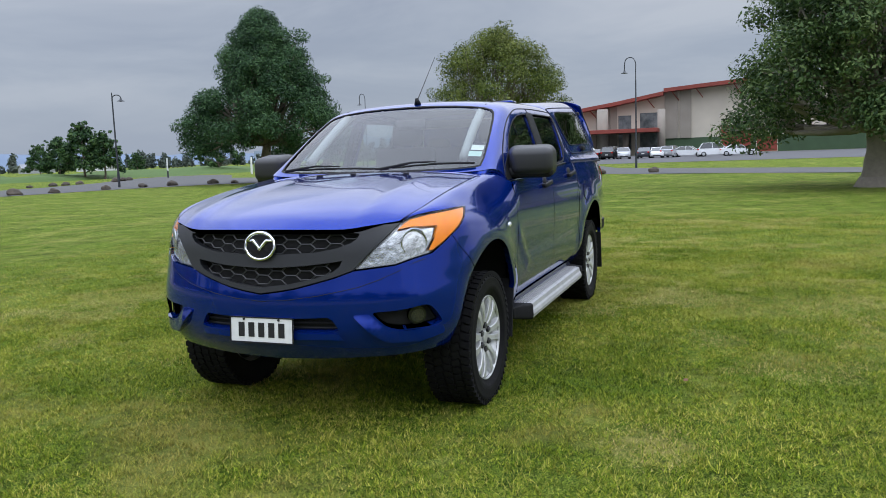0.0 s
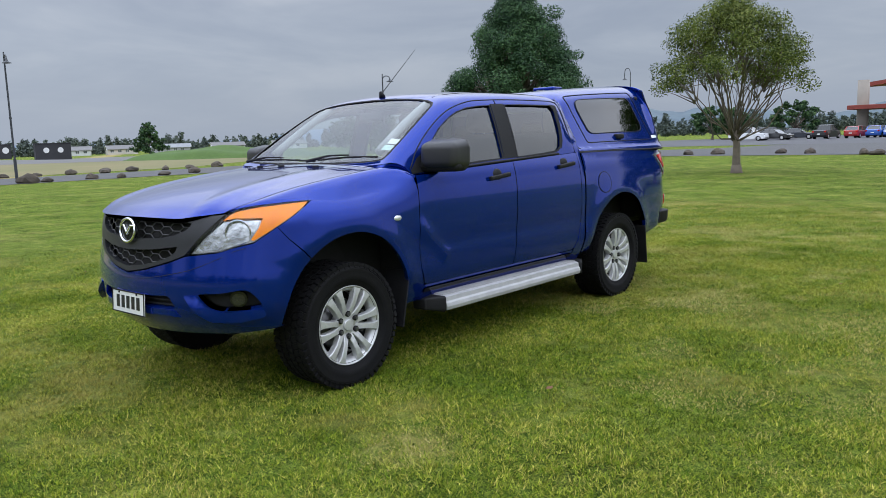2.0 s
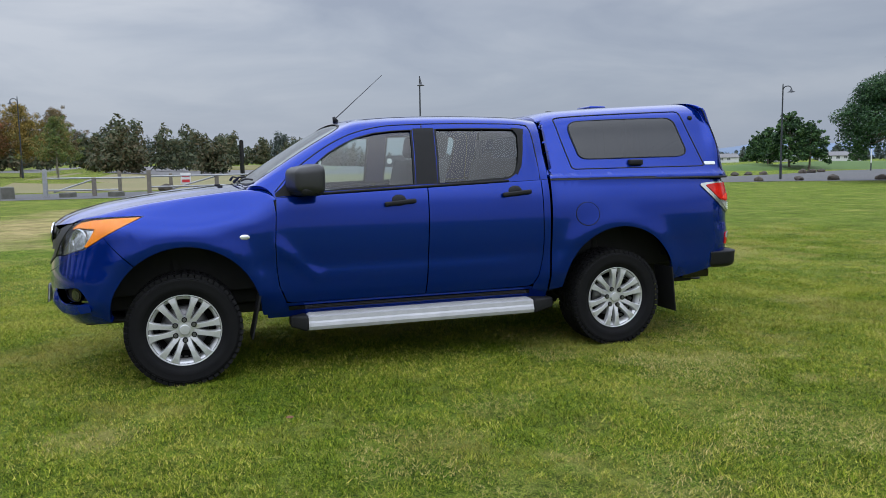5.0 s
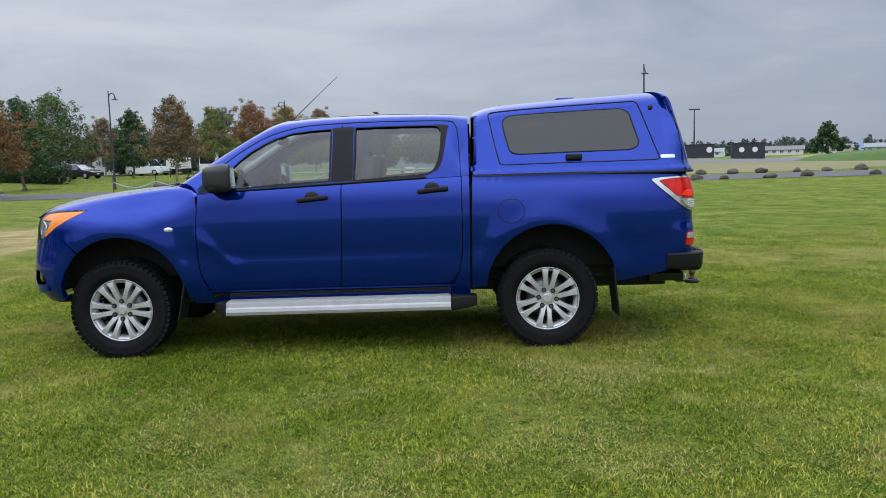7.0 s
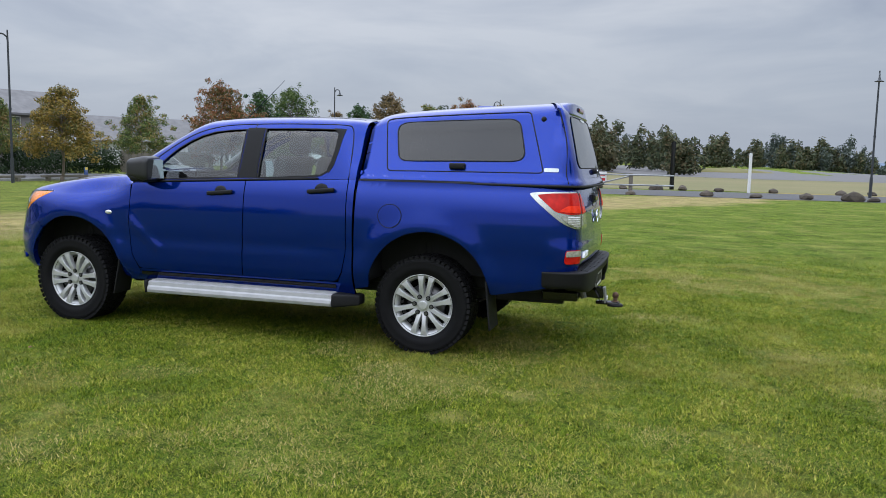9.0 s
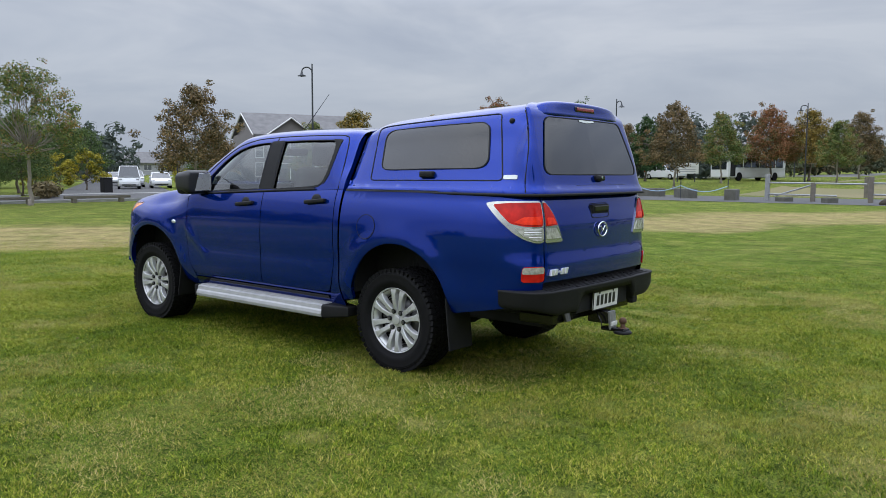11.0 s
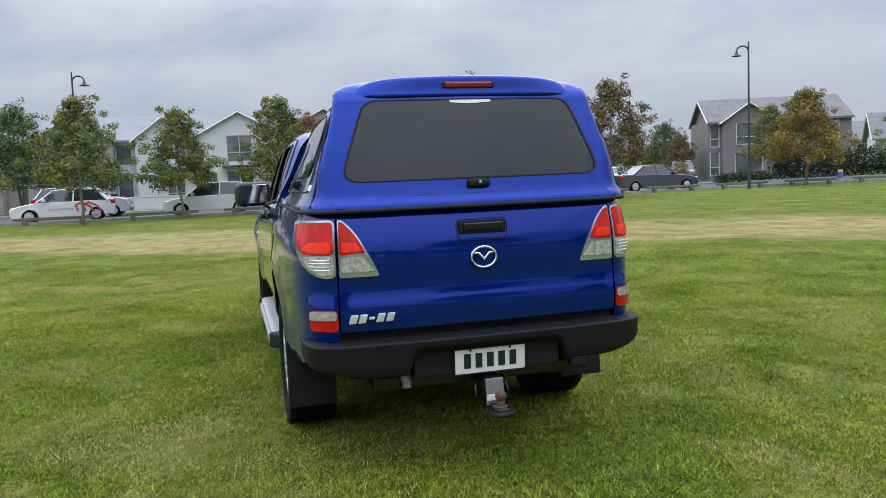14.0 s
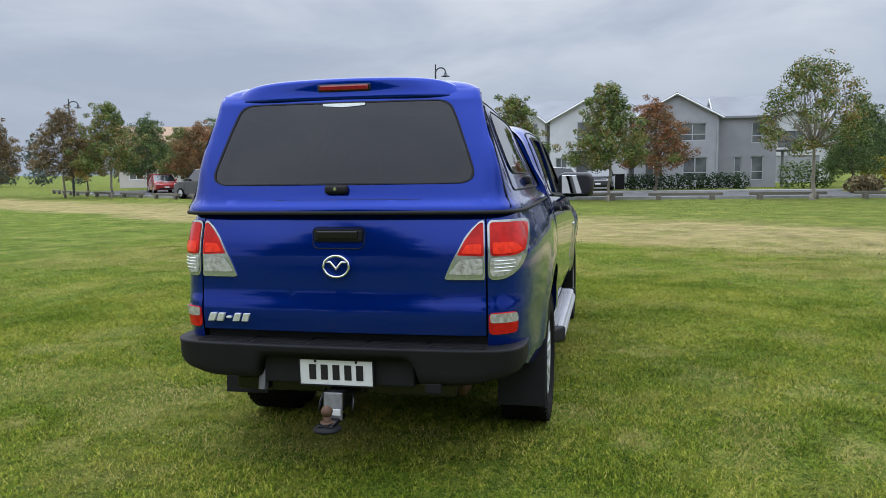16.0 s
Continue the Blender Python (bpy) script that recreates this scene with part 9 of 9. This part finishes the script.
def simple_post(name, label, x, y, high, r, mat, cap=None):
    post = thing(name, label, "post", at=(x, y, float(rise(x, y)) - 0.02))
    bm = bmesh.new()
    rod(bm, (0, 0, -0.1), (0, 0, high), r, r * 0.92, 10)
    bmesh.ops.bevel(bm, geom=[e for e in bm.edges if abs(e.verts[0].co.z - high) < 1e-3 and abs(e.verts[1].co.z - high) < 1e-3], offset=r * 0.3, segments=2, affect="EDGES")
    part("shaft", bm, mat, post)
    if cap:
        bm = bmesh.new()
        rod(bm, (0, 0, high - cap), (0, 0, high + 0.01), r * 1.08, None, 10)
        part("cap", bm, GALV, post)


simple_post("marker_post", "white timber marker post beside the road", -7.0, -46.0, 2.5, 0.10, FRAMEW)
simple_post("marker_post", "tall black timber post beside the road", -2.3, -50.0, 3.3, 0.16, GLOSS)
simple_post("marker_post", "tall white pole by the street", 32.6, -50.2, 3.2, 0.09, FRAMEW)
simple_post("bollard", "short white marker post near the far sign", -74, -52, 2.0, 0.12, FRAMEW)
mast = thing("flood_mast", "tall slim floodlight mast by the gravel lot", "floodlight mast", at=(-59, -181, float(rise(-59, -181))))
bm = bmesh.new()
rod(bm, (0, 0, 0), (0, 0, 11.5), 0.22, 0.12, 10)
part("shaft", bm, POLE, mast)
bm = bmesh.new()
box(bm, -1.3, 1.3, -0.15, 0.15, 11.4, 11.7)
part("crossbar", bm, POLE, mast)
bm = bmesh.new()
box(bm, -1.2, 1.2, -0.4, 0.4, 0.2, 2.0)
part("base_cabinet", bm, POLE, mast)
SHIP = material("black_steel_cladding", (0.025, 0.026, 0.03), rough=0.6, vary=0.2, scale=0.8)
for nm, x0, y0, long, turn, hh in (("long_shed", -51.0, -170.0, 17.0, 169.5, 2.9), ("dark_container", -59.0, -147.5, 6.0, 165, 3.0)):
    shed = thing(nm, "long low black shed with pale round signs", "shed", at=(x0, y0, float(rise(x0, y0)) - 0.05), rz=turn)
    bm = bmesh.new()
    box(bm, -long / 2, long / 2, -1.3, 1.3, 0, hh, 0.03)
    part("body", bm, SHIP, shed)
    bm = bmesh.new()
    box(bm, -long / 2 - 0.1, long / 2 + 0.1, -1.4, 1.4, hh, hh + 0.12)
    part("roof", bm, SHIP, shed)
    for e in ((-0.44, 0.0, 0.44) if long > 10 else (-0.2, 0.2)):
        for s_ in (-1, 1):
            bm = bmesh.new()
            rod(bm, (e * long, s_ * 1.30, hh * 0.6), (e * long, s_ * 1.34, hh * 0.6), 0.62 if long > 10 else 0.5, None, 20)
            part("round_sign", bm, PLATE, shed)
signs = [(-66.0, -57.6, 1.0, 1.4, 45), (-78, -46, 2.0, 0.9, 60), (24.0, -66.0, 2.2, 1.0, 20), (60.5, -63.5, 1.2, 0.4, 30)]
for x, y, w_, h_, turn in signs:
    sg = thing("notice_board", "white notice board on short legs", "sign", "notice boards", at=(x, y, float(rise(x, y)) - 0.03), rz=turn)
    bm = bmesh.new()
    box(bm, -w_ / 2, w_ / 2, -0.04, 0.04, 0.8, 0.8 + h_, 0.01)
    part("panel", bm, PLATE, sg)
    for e in (-0.35, 0.35):
        bm = bmesh.new()
        box(bm, e * w_ - 0.05, e * w_ + 0.05, -0.05, 0.05, -0.1, 0.85)
        part("leg", bm, POLE, sg)
    bm = bmesh.new()
    for k in range(3):
        for s_ in (-0.045, 0.045):
            box(bm, -w_ * 0.38, w_ * (0.38 - 0.1 * k), s_ - 0.003, s_ + 0.003, 0.95 + h_ * 0.22 * k, 0.95 + h_ * 0.22 * k + 0.07)
    part("writing_bars", bm, material("grey_vinyl", (0.35, 0.36, 0.37), rough=0.5), sg)
yard = thing("yard_sign", "small blue and yellow yard sign by the hedge", "sign", at=(32.2, -33.6, -0.02), rz=120)
bm = bmesh.new(); box(bm, -0.4, 0.4, -0.02, 0.02, 0.25, 0.75); part("panel", bm, BLUE_P, yard)
bm = bmesh.new(); box(bm, -0.38, 0.38, -0.03, 0.03, 0.60, 0.74); part("yellow_band", bm, material("yellow_vinyl", (0.7, 0.5, 0.03), rough=0.5), yard)
bm = bmesh.new(); box(bm, -0.36, -0.32, -0.02, 0.02, -0.1, 0.3); box(bm, 0.32, 0.36, -0.02, 0.02, -0.1, 0.3); part("leg", bm, GALV, yard)
for x, y in ((46.4, -1.9), (47.3, 8.2), (45.4, -21.2)):
    bn = thing("wheelie_bin", "dark wheeled rubbish bin at the footpath", "bin", "wheelie bins", at=(x, y, -0.01))
    bm = bmesh.new()
    box(bm, -0.28, 0.28, -0.3, 0.3, 0.06, 0.98, 0.03)
    part("body", bm, BLACK, bn)
    bm = bmesh.new()
    box(bm, -0.30, 0.30, -0.33, 0.33, 0.97, 1.05, 0.02)
    part("lid", bm, GLOSS, bn)
# low garden walls in front of the townhouses
for y0, y1 in ((15.0, 19.2), (19.8, 24.0), (3.2, 7.2)):
    gw = thing("garden_wall", "low white rendered garden wall", "wall", "garden walls")
    bm = bmesh.new()
    box(bm, 47.0, 47.2, y0, y1, -0.05, 0.75, 0.01)
    box(bm, 46.96, 47.24, y0 - 0.03, y1 + 0.03, 0.75, 0.80, 0.01)
    part("panel", bm, W_WHITE, gw)
# power pylons
def pylon(x, y, s):
    p = thing("power_pylon", "grey lattice power pylon far behind the houses", "pylon", "pylons", at=(x, y, 0), rz=25)
    bm = bmesh.new()
    legs = [(-2.2, -2.2), (2.2, -2.2), (2.2, 2.2), (-2.2, 2.2)]
    lv = [(0, 1.0), (5, 0.72), (10, 0.46), (14, 0.30), (18, 0.22), (22, 0.16), (26, 0.03)]
    for (z0, a), (z1, b) in zip(lv, lv[1:]):
        for k in range(4):
            (x0, y0), (x1, y1) = legs[k], legs[(k + 1) % 4]
            rod(bm, (x0 * a * s, y0 * a * s, z0 * s), (x0 * b * s, y0 * b * s, z1 * s), 0.09, None, 4)
            rod(bm, (x0 * a * s, y0 * a * s, z0 * s), (x1 * b * s, y1 * b * s, z1 * s), 0.05, None, 4)
            rod(bm, (x1 * a * s, y1 * a * s, z0 * s), (x0 * b * s, y0 * b * s, z1 * s), 0.05, None, 4)
    part("tower", bm, GALV, p)
    for z, w_ in ((13.5, 4.6), (17.5, 3.9), (21.5, 4.0)):
        bm = bmesh.new()
        for e in (-1, 1):
            rod(bm, (0, 0, z * s), (e * w_ * s, 0, z * s), 0.10, 0.05, 4)
            rod(bm, (0, 0, (z + 1.2) * s), (e * w_ * s, 0, z * s), 0.05, None, 4)
            rod(bm, (e * w_ * s, 0, z * s), (e * w_ * s, 0, (z - 0.9) * s), 0.07, None, 5)
        part("cross_arm", bm, GALV, p)


pylon(219.6, -81.0, 1.10)
pylon(362.0, -151.5, 1.20)

# ---- far woods, mounds and hills ----
def far_woods(name, label, start, end, depth, count, h0, h1, mat, seed, leaf=0.9, per=90):
    """A distant belt of trees as one mass of leaf clumps over dark trunks."""
    rng = np.random.default_rng(seed)
    a, b = np.array(start, float), np.array(end, float)
    n_ = np.array([-(b - a)[1], (b - a)[0]]) / np.linalg.norm(b - a)
    cs_, rs_ = [], []
    for k in range(count):
        p = a + (b - a) * rng.random() + n_ * rng.normal() * depth
        h = h0 + (h1 - h0) * rng.random() ** 1.6
        z = float(rise(*p))
        w = h * rng.uniform(0.26, 0.42)
        for q in range(4):
            t = q / 3
            ww = w * (1 - 0.6 * t) if rng.random() < 0.5 else w * math.sqrt(1 - 0.75 * t * t)
            cs_.append([p[0] + rng.normal() * w * 0.22, p[1] + rng.normal() * w * 0.22, z + h * (0.22 + 0.68 * t)])
            rs_.append([ww, ww, h * 0.20])
    v, f = leaves_mesh(cs_, rs_, count * per, leaf, rng, 0.5, 0.4)
    ob = new(name, fast_mesh(name, v, f, mat))
    return tagged(ob, label, "trees", kind="stuff")


# distance haze is mixed into these leaf colours
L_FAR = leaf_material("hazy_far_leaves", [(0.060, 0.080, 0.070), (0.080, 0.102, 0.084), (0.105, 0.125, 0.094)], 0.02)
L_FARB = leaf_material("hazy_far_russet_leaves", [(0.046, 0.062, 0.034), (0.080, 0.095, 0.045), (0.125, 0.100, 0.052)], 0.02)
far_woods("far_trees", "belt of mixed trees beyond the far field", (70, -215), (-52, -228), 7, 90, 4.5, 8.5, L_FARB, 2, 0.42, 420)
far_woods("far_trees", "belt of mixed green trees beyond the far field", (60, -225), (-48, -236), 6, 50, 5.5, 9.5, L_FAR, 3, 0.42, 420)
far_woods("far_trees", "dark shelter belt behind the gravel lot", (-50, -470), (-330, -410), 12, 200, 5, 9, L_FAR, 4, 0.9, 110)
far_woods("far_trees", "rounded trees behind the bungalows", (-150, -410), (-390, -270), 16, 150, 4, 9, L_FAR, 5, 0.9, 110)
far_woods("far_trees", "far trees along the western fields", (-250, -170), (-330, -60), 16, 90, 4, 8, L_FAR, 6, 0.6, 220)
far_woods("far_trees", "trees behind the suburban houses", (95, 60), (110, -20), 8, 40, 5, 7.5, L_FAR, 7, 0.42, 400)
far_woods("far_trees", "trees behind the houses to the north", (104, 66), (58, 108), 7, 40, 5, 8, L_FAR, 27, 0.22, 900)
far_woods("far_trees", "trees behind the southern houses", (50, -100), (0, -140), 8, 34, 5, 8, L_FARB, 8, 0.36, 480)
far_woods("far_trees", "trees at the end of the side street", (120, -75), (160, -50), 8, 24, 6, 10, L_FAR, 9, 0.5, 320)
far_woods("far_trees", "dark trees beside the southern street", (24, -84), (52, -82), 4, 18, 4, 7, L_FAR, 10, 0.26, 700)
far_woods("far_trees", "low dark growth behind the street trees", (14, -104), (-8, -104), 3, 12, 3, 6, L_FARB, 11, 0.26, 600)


def mound(name, x, y, rx, ry, high, mat, seed, label):
    rng = np.random.default_rng(seed)
    g = np.linspace(-1, 1, 25)
    U, V = np.meshgrid(g, g)
    R = np.clip(1 - (U ** 2 + V ** 2), 0, 1)
    z = high * R ** 0.6 * (0.8 + 0.2 * np.sin(7 * U + seed) * np.cos(5 * V)) + rise(x + rx * U, y + ry * V) - 0.06
    i = np.arange(625).reshape(25, 25)
    q = np.stack([i[:-1, :-1], i[:-1, 1:], i[1:, 1:], i[1:, :-1]], -1).reshape(-1, 4)
    tagged(link(name, np.stack([x + rx * U, y + ry * V, z], -1).reshape(-1, 3), q, mat), label, "mound", kind="structure")


ROUGHGRASS = material("rough_grass", (0.075, 0.14, 0.02), rough=0.95, vary=0.6, scale=0.8, tint=(0.04, 0.08, 0.012), fine=0.4, fine_scale=6, bump=0.8, bump_scale=3)
mound("grass_mound", -55, -84, 14, 7, 1.7, ROUGHGRASS, 1, "long overgrown green mound beside the gravel")
mound("grass_mound", -66, -76, 12, 6, 0.9, ROUGHGRASS, 2, "low green bank behind the road")
mound("earth_mound", -8, -135, 9, 3, 0.9, STRAW, 3, "low earth mound at the edge of the gravel")
mound("grass_mound", -92, -78, 26, 14, 1.2, ROUGHGRASS, 4, "broad green rise beyond the road")


def hills(name, label, a0, a1, dist, base, peaks, mat, seed):
    """A far ridge seen between two bearings."""
    rng = np.random.default_rng(seed)
    ang = np.linspace(radians(a0), radians(a1), 120)
    prof = np.zeros(120)
    for f_, amp in ((3, 1.0), (7, 0.5), (17, 0.22), (41, 0.10)):
        prof += amp * np.sin(f_ * np.linspace(0, math.pi, 120) + rng.random() * 6)
    prof = base + peaks * (0.5 + 0.5 * prof / 1.8) * np.sin(np.linspace(0.12, math.pi - 0.12, 120)) ** 0.5
    vs, fs = [], []
    for j, (dd, hh) in enumerate(((0.86, -5), (0.93, 0.55), (1.0, 1.0), (1.1, 0.4))):
        for k in range(120):
            vs.append((dd * dist * math.cos(ang[k]), dd * dist * math.sin(ang[k]), hh if hh < 0 else prof[k] * hh))
    for j in range(3):
        fs += [(j * 120 + k, j * 120 + k + 1, (j + 1) * 120 + k + 1, (j + 1) * 120 + k) for k in range(119)]
    tagged(link(name, vs, fs, mat), label, "hills", kind="structure")


# bluish base colours carry the haze of the far hills
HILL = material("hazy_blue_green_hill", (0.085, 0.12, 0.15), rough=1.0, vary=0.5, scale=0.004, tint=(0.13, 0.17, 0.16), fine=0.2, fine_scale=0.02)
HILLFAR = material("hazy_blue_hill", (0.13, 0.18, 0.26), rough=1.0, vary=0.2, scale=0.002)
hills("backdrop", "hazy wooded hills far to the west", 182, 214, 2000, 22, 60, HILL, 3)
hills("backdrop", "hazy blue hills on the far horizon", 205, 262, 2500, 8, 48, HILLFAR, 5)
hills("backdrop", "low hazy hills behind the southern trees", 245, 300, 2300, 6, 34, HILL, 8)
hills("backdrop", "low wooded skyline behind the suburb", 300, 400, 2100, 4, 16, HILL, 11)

# ---- grass blades round the truck ----
def field(p, x0, x1, y0, y1, scale, seed, cell=0.08):
    """Smooth noise at the points p, looked up on a grid."""
    nx, ny = int((x1 - x0) / cell) + 2, int((y1 - y0) / cell) + 2
    g = np.array([[noise.noise(Vector(((x0 + i * cell) * scale, (y0 + j * cell) * scale, seed))) for j in range(ny)] for i in range(nx)])
    return g[((p[:, 0] - x0) / cell + 0.5).astype(int), ((p[:, 1] - y0) / cell + 0.5).astype(int)]


def blades(name, label, x0, x1, y0, y1, count, seed, mat, dry=False, h0=0.011, h1=0.027, wide=1.0, core=None):
    """Blades of mown grass; core gives an oval (x, y, rx, ry) outside (sign +) or inside (sign -) of which they thin out."""
    rng = np.random.default_rng(seed)
    p = np.stack([rng.uniform(x0, x1, count), rng.uniform(y0, y1, count)], -1)
    ext = (x0, x1, y0, y1)
    clump = 0.6 * field(p, *ext, 1.8, 3.0) + 0.5 * field(p, *ext, 5.0, 8.0)
    fine = field(p, *ext, 13.0, 4.2, 0.03)
    straw = step_(field(p, *ext, 0.42, 5.5) + 0.55 * field(p, *ext, 1.9, 1.5) + 0.35 * field(p, *ext, 5.5, 2.5), 0.16, 0.46)
    for sx_, sy_, sr in DRY_SPOTS:
        gap = np.hypot((p[:, 0] - sx_) / sr, (p[:, 1] - sy_) / (sr * 0.8)) + 0.45 * clump
        straw = np.maximum(straw, 0.80 - 0.80 * step_(gap, 0.40, 1.25))
    thick = straw if dry else (0.80 + 0.5 * clump + 1.1 * fine) * (1 - 0.86 * straw)
    edge = np.minimum(np.minimum(p[:, 0] - x0, x1 - p[:, 0]), np.minimum(p[:, 1] - y0, y1 - p[:, 1]))
    fade = np.clip(edge / 3.5, 0, 1)
    if core:
        far = np.hypot((p[:, 0] - core[0]) / core[2], (p[:, 1] - core[1]) / core[3])
        fade = 1 - step_(far, 0.72, 1.0)
    keep = rng.random(len(p)) < thick * fade * (1 - 0.75 * step_(0.882 * p[:, 0] - 0.471 * p[:, 1], 7.5, 10.0))
    p, clump = p[keep], (clump + 1.1 * fine)[keep]
    n_ = len(p)
    a = rng.uniform(0, 2 * math.pi, n_)
    w = rng.uniform(0.0014, 0.0030, n_) * wide
    h = rng.uniform(h0, h1, n_) * np.clip(1 + 0.6 * clump, 0.4, 2)
    lean = rng.uniform(0.3, 2.0, n_) * h
    la = a + math.pi / 2 + rng.normal(size=n_) * 0.5
    z = -0.022 + 0.012 * np.exp(-(p ** 2).sum(1) / 900) * np.sin(p[:, 0] * 1.7 + 0.4 * p[:, 1]) * np.cos(p[:, 1] * 1.3 - 0.3 * p[:, 0]) * (np.hypot(*p.T) > 3)
    b0 = np.stack([p[:, 0] - w * np.cos(a), p[:, 1] - w * np.sin(a), z], -1)
    b1 = np.stack([p[:, 0] + w * np.cos(a), p[:, 1] + w * np.sin(a), z], -1)
    t = np.stack([p[:, 0] + lean * np.cos(la), p[:, 1] + lean * np.sin(la), z + h], -1)
    v = np.stack([b0, b1, t], 1).reshape(-1, 3)
    return tagged(new(name, fast_mesh(name, v, np.arange(n_ * 3).reshape(-1, 3), mat)), label, "grass", kind="stuff")


BLADE = leaf_material("grass_blades", [(0.037, 0.074, 0.004), (0.109, 0.172, 0.009), (0.194, 0.245, 0.019), (0.273, 0.295, 0.034), (0.414, 0.370, 0.089)], 1.0, 0.40)
BLADE.node_tree.nodes["Principled BSDF"].inputs["Specular IOR Level"].default_value = 0.08
# dry drifts through the green
bn, bl = BLADE.node_tree.nodes, BLADE.node_tree.links
spots = bn.new("ShaderNodeTexNoise")
spots.inputs["Scale"].default_value, spots.inputs["Detail"].default_value, spots.inputs["Roughness"].default_value = 0.55, 6.0, 0.68
where = bn.new("ShaderNodeTexCoord")
bl.new(where.outputs["Object"], spots.inputs["Vector"])
share = bn.new("ShaderNodeMapRange")
share.inputs[1].default_value, share.inputs[2].default_value, share.inputs[4].default_value = 0.53, 0.68, 0.70
bl.new(spots.outputs["Fac"], share.inputs[0])
dried = bn.new("ShaderNodeMixRGB")
dried.inputs[2].default_value = (0.36, 0.29, 0.085, 1)
bl.new(share.outputs[0], dried.inputs[0])
green = bn["Color Ramp"]
# tufts: shade of hollows and light on tops put into the blade colour
tuft = bn.new("ShaderNodeTexNoise")
tuft.inputs["Scale"].default_value, tuft.inputs["Detail"].default_value, tuft.inputs["Roughness"].default_value = 38.0, 3.0, 0.7
bl.new(where.outputs["Object"], tuft.inputs["Vector"])
level = bn.new("ShaderNodeMapRange")
level.inputs[1].default_value, level.inputs[2].default_value, level.inputs[3].default_value, level.inputs[4].default_value = 0.36, 0.66, 0.42, 1.75
bl.new(tuft.outputs["Fac"], level.inputs[0])
tone = bn.new("ShaderNodeHueSaturation")
bl.new(green.outputs[0], tone.inputs["Color"]); bl.new(level.outputs[0], tone.inputs["Value"])
bl.new(tone.outputs[0], dried.inputs[1])
bl.new(dried.outputs[0], bn["Principled BSDF"].inputs["Base Color"])
blades("grass", "short mown grass blades", -12.0, 12.0, -8.5, 9.5, 1150000, 1, BLADE, wide=1.25)
blades("grass", "dense short grass blades round the truck", -6.4, 6.0, -5.6, 6.0, 1700000, 5, BLADE, False, 0.010, 0.023, 0.9, (-0.2, 0.4, 6.2, 5.6))
DRYBLADE = leaf_material("dry_grass_blades", [(0.18, 0.175, 0.03), (0.31, 0.275, 0.07), (0.43, 0.35, 0.12), (0.54, 0.44, 0.19)], 1.0, 0.46)
DRYBLADE.node_tree.nodes["Principled BSDF"].inputs["Specular IOR Level"].default_value = 0.08
blades("dry_grass", "thin straw-coloured patches in the mown grass", -12.0, 12.0, -8.5, 9.5, 1900000, 2, DRYBLADE, True, 0.008, 0.018)
LEAFB = material("fallen_leaf_brown", (0.15, 0.070, 0.030), rough=0.8, rand=0.4)
rngl = random.Random(3)
bm = bmesh.new()
for k in range(46):
    x, y = rngl.uniform(-9, 9), rngl.uniform(-8, 8)
    if abs(y) < 1.1 and abs(x) < 3:
        continue
    m = pose(x, y, 0.012, rngl.uniform(-25, 25), rngl.uniform(-25, 25), rngl.uniform(0, 360)) @ Matrix.Scale(rngl.uniform(0.014, 0.030), 4)
    vs = [bm.verts.new(m @ Vector(q)) for q in ((-1, 0, 0), (-0.3, -0.5, 0.15), (0.5, -0.4, 0.1), (1, 0, 0.2), (0.5, 0.4, 0.1), (-0.3, 0.5, 0.15))]
    bm.faces.new(vs)
me = bpy.data.meshes.new("fallen_leaves"); bm.to_mesh(me); bm.free(); me.materials.append(LEAFB)
tagged(new("fallen_leaves", me), "scattered small brown fallen leaves", "leaves", kind="stuff")
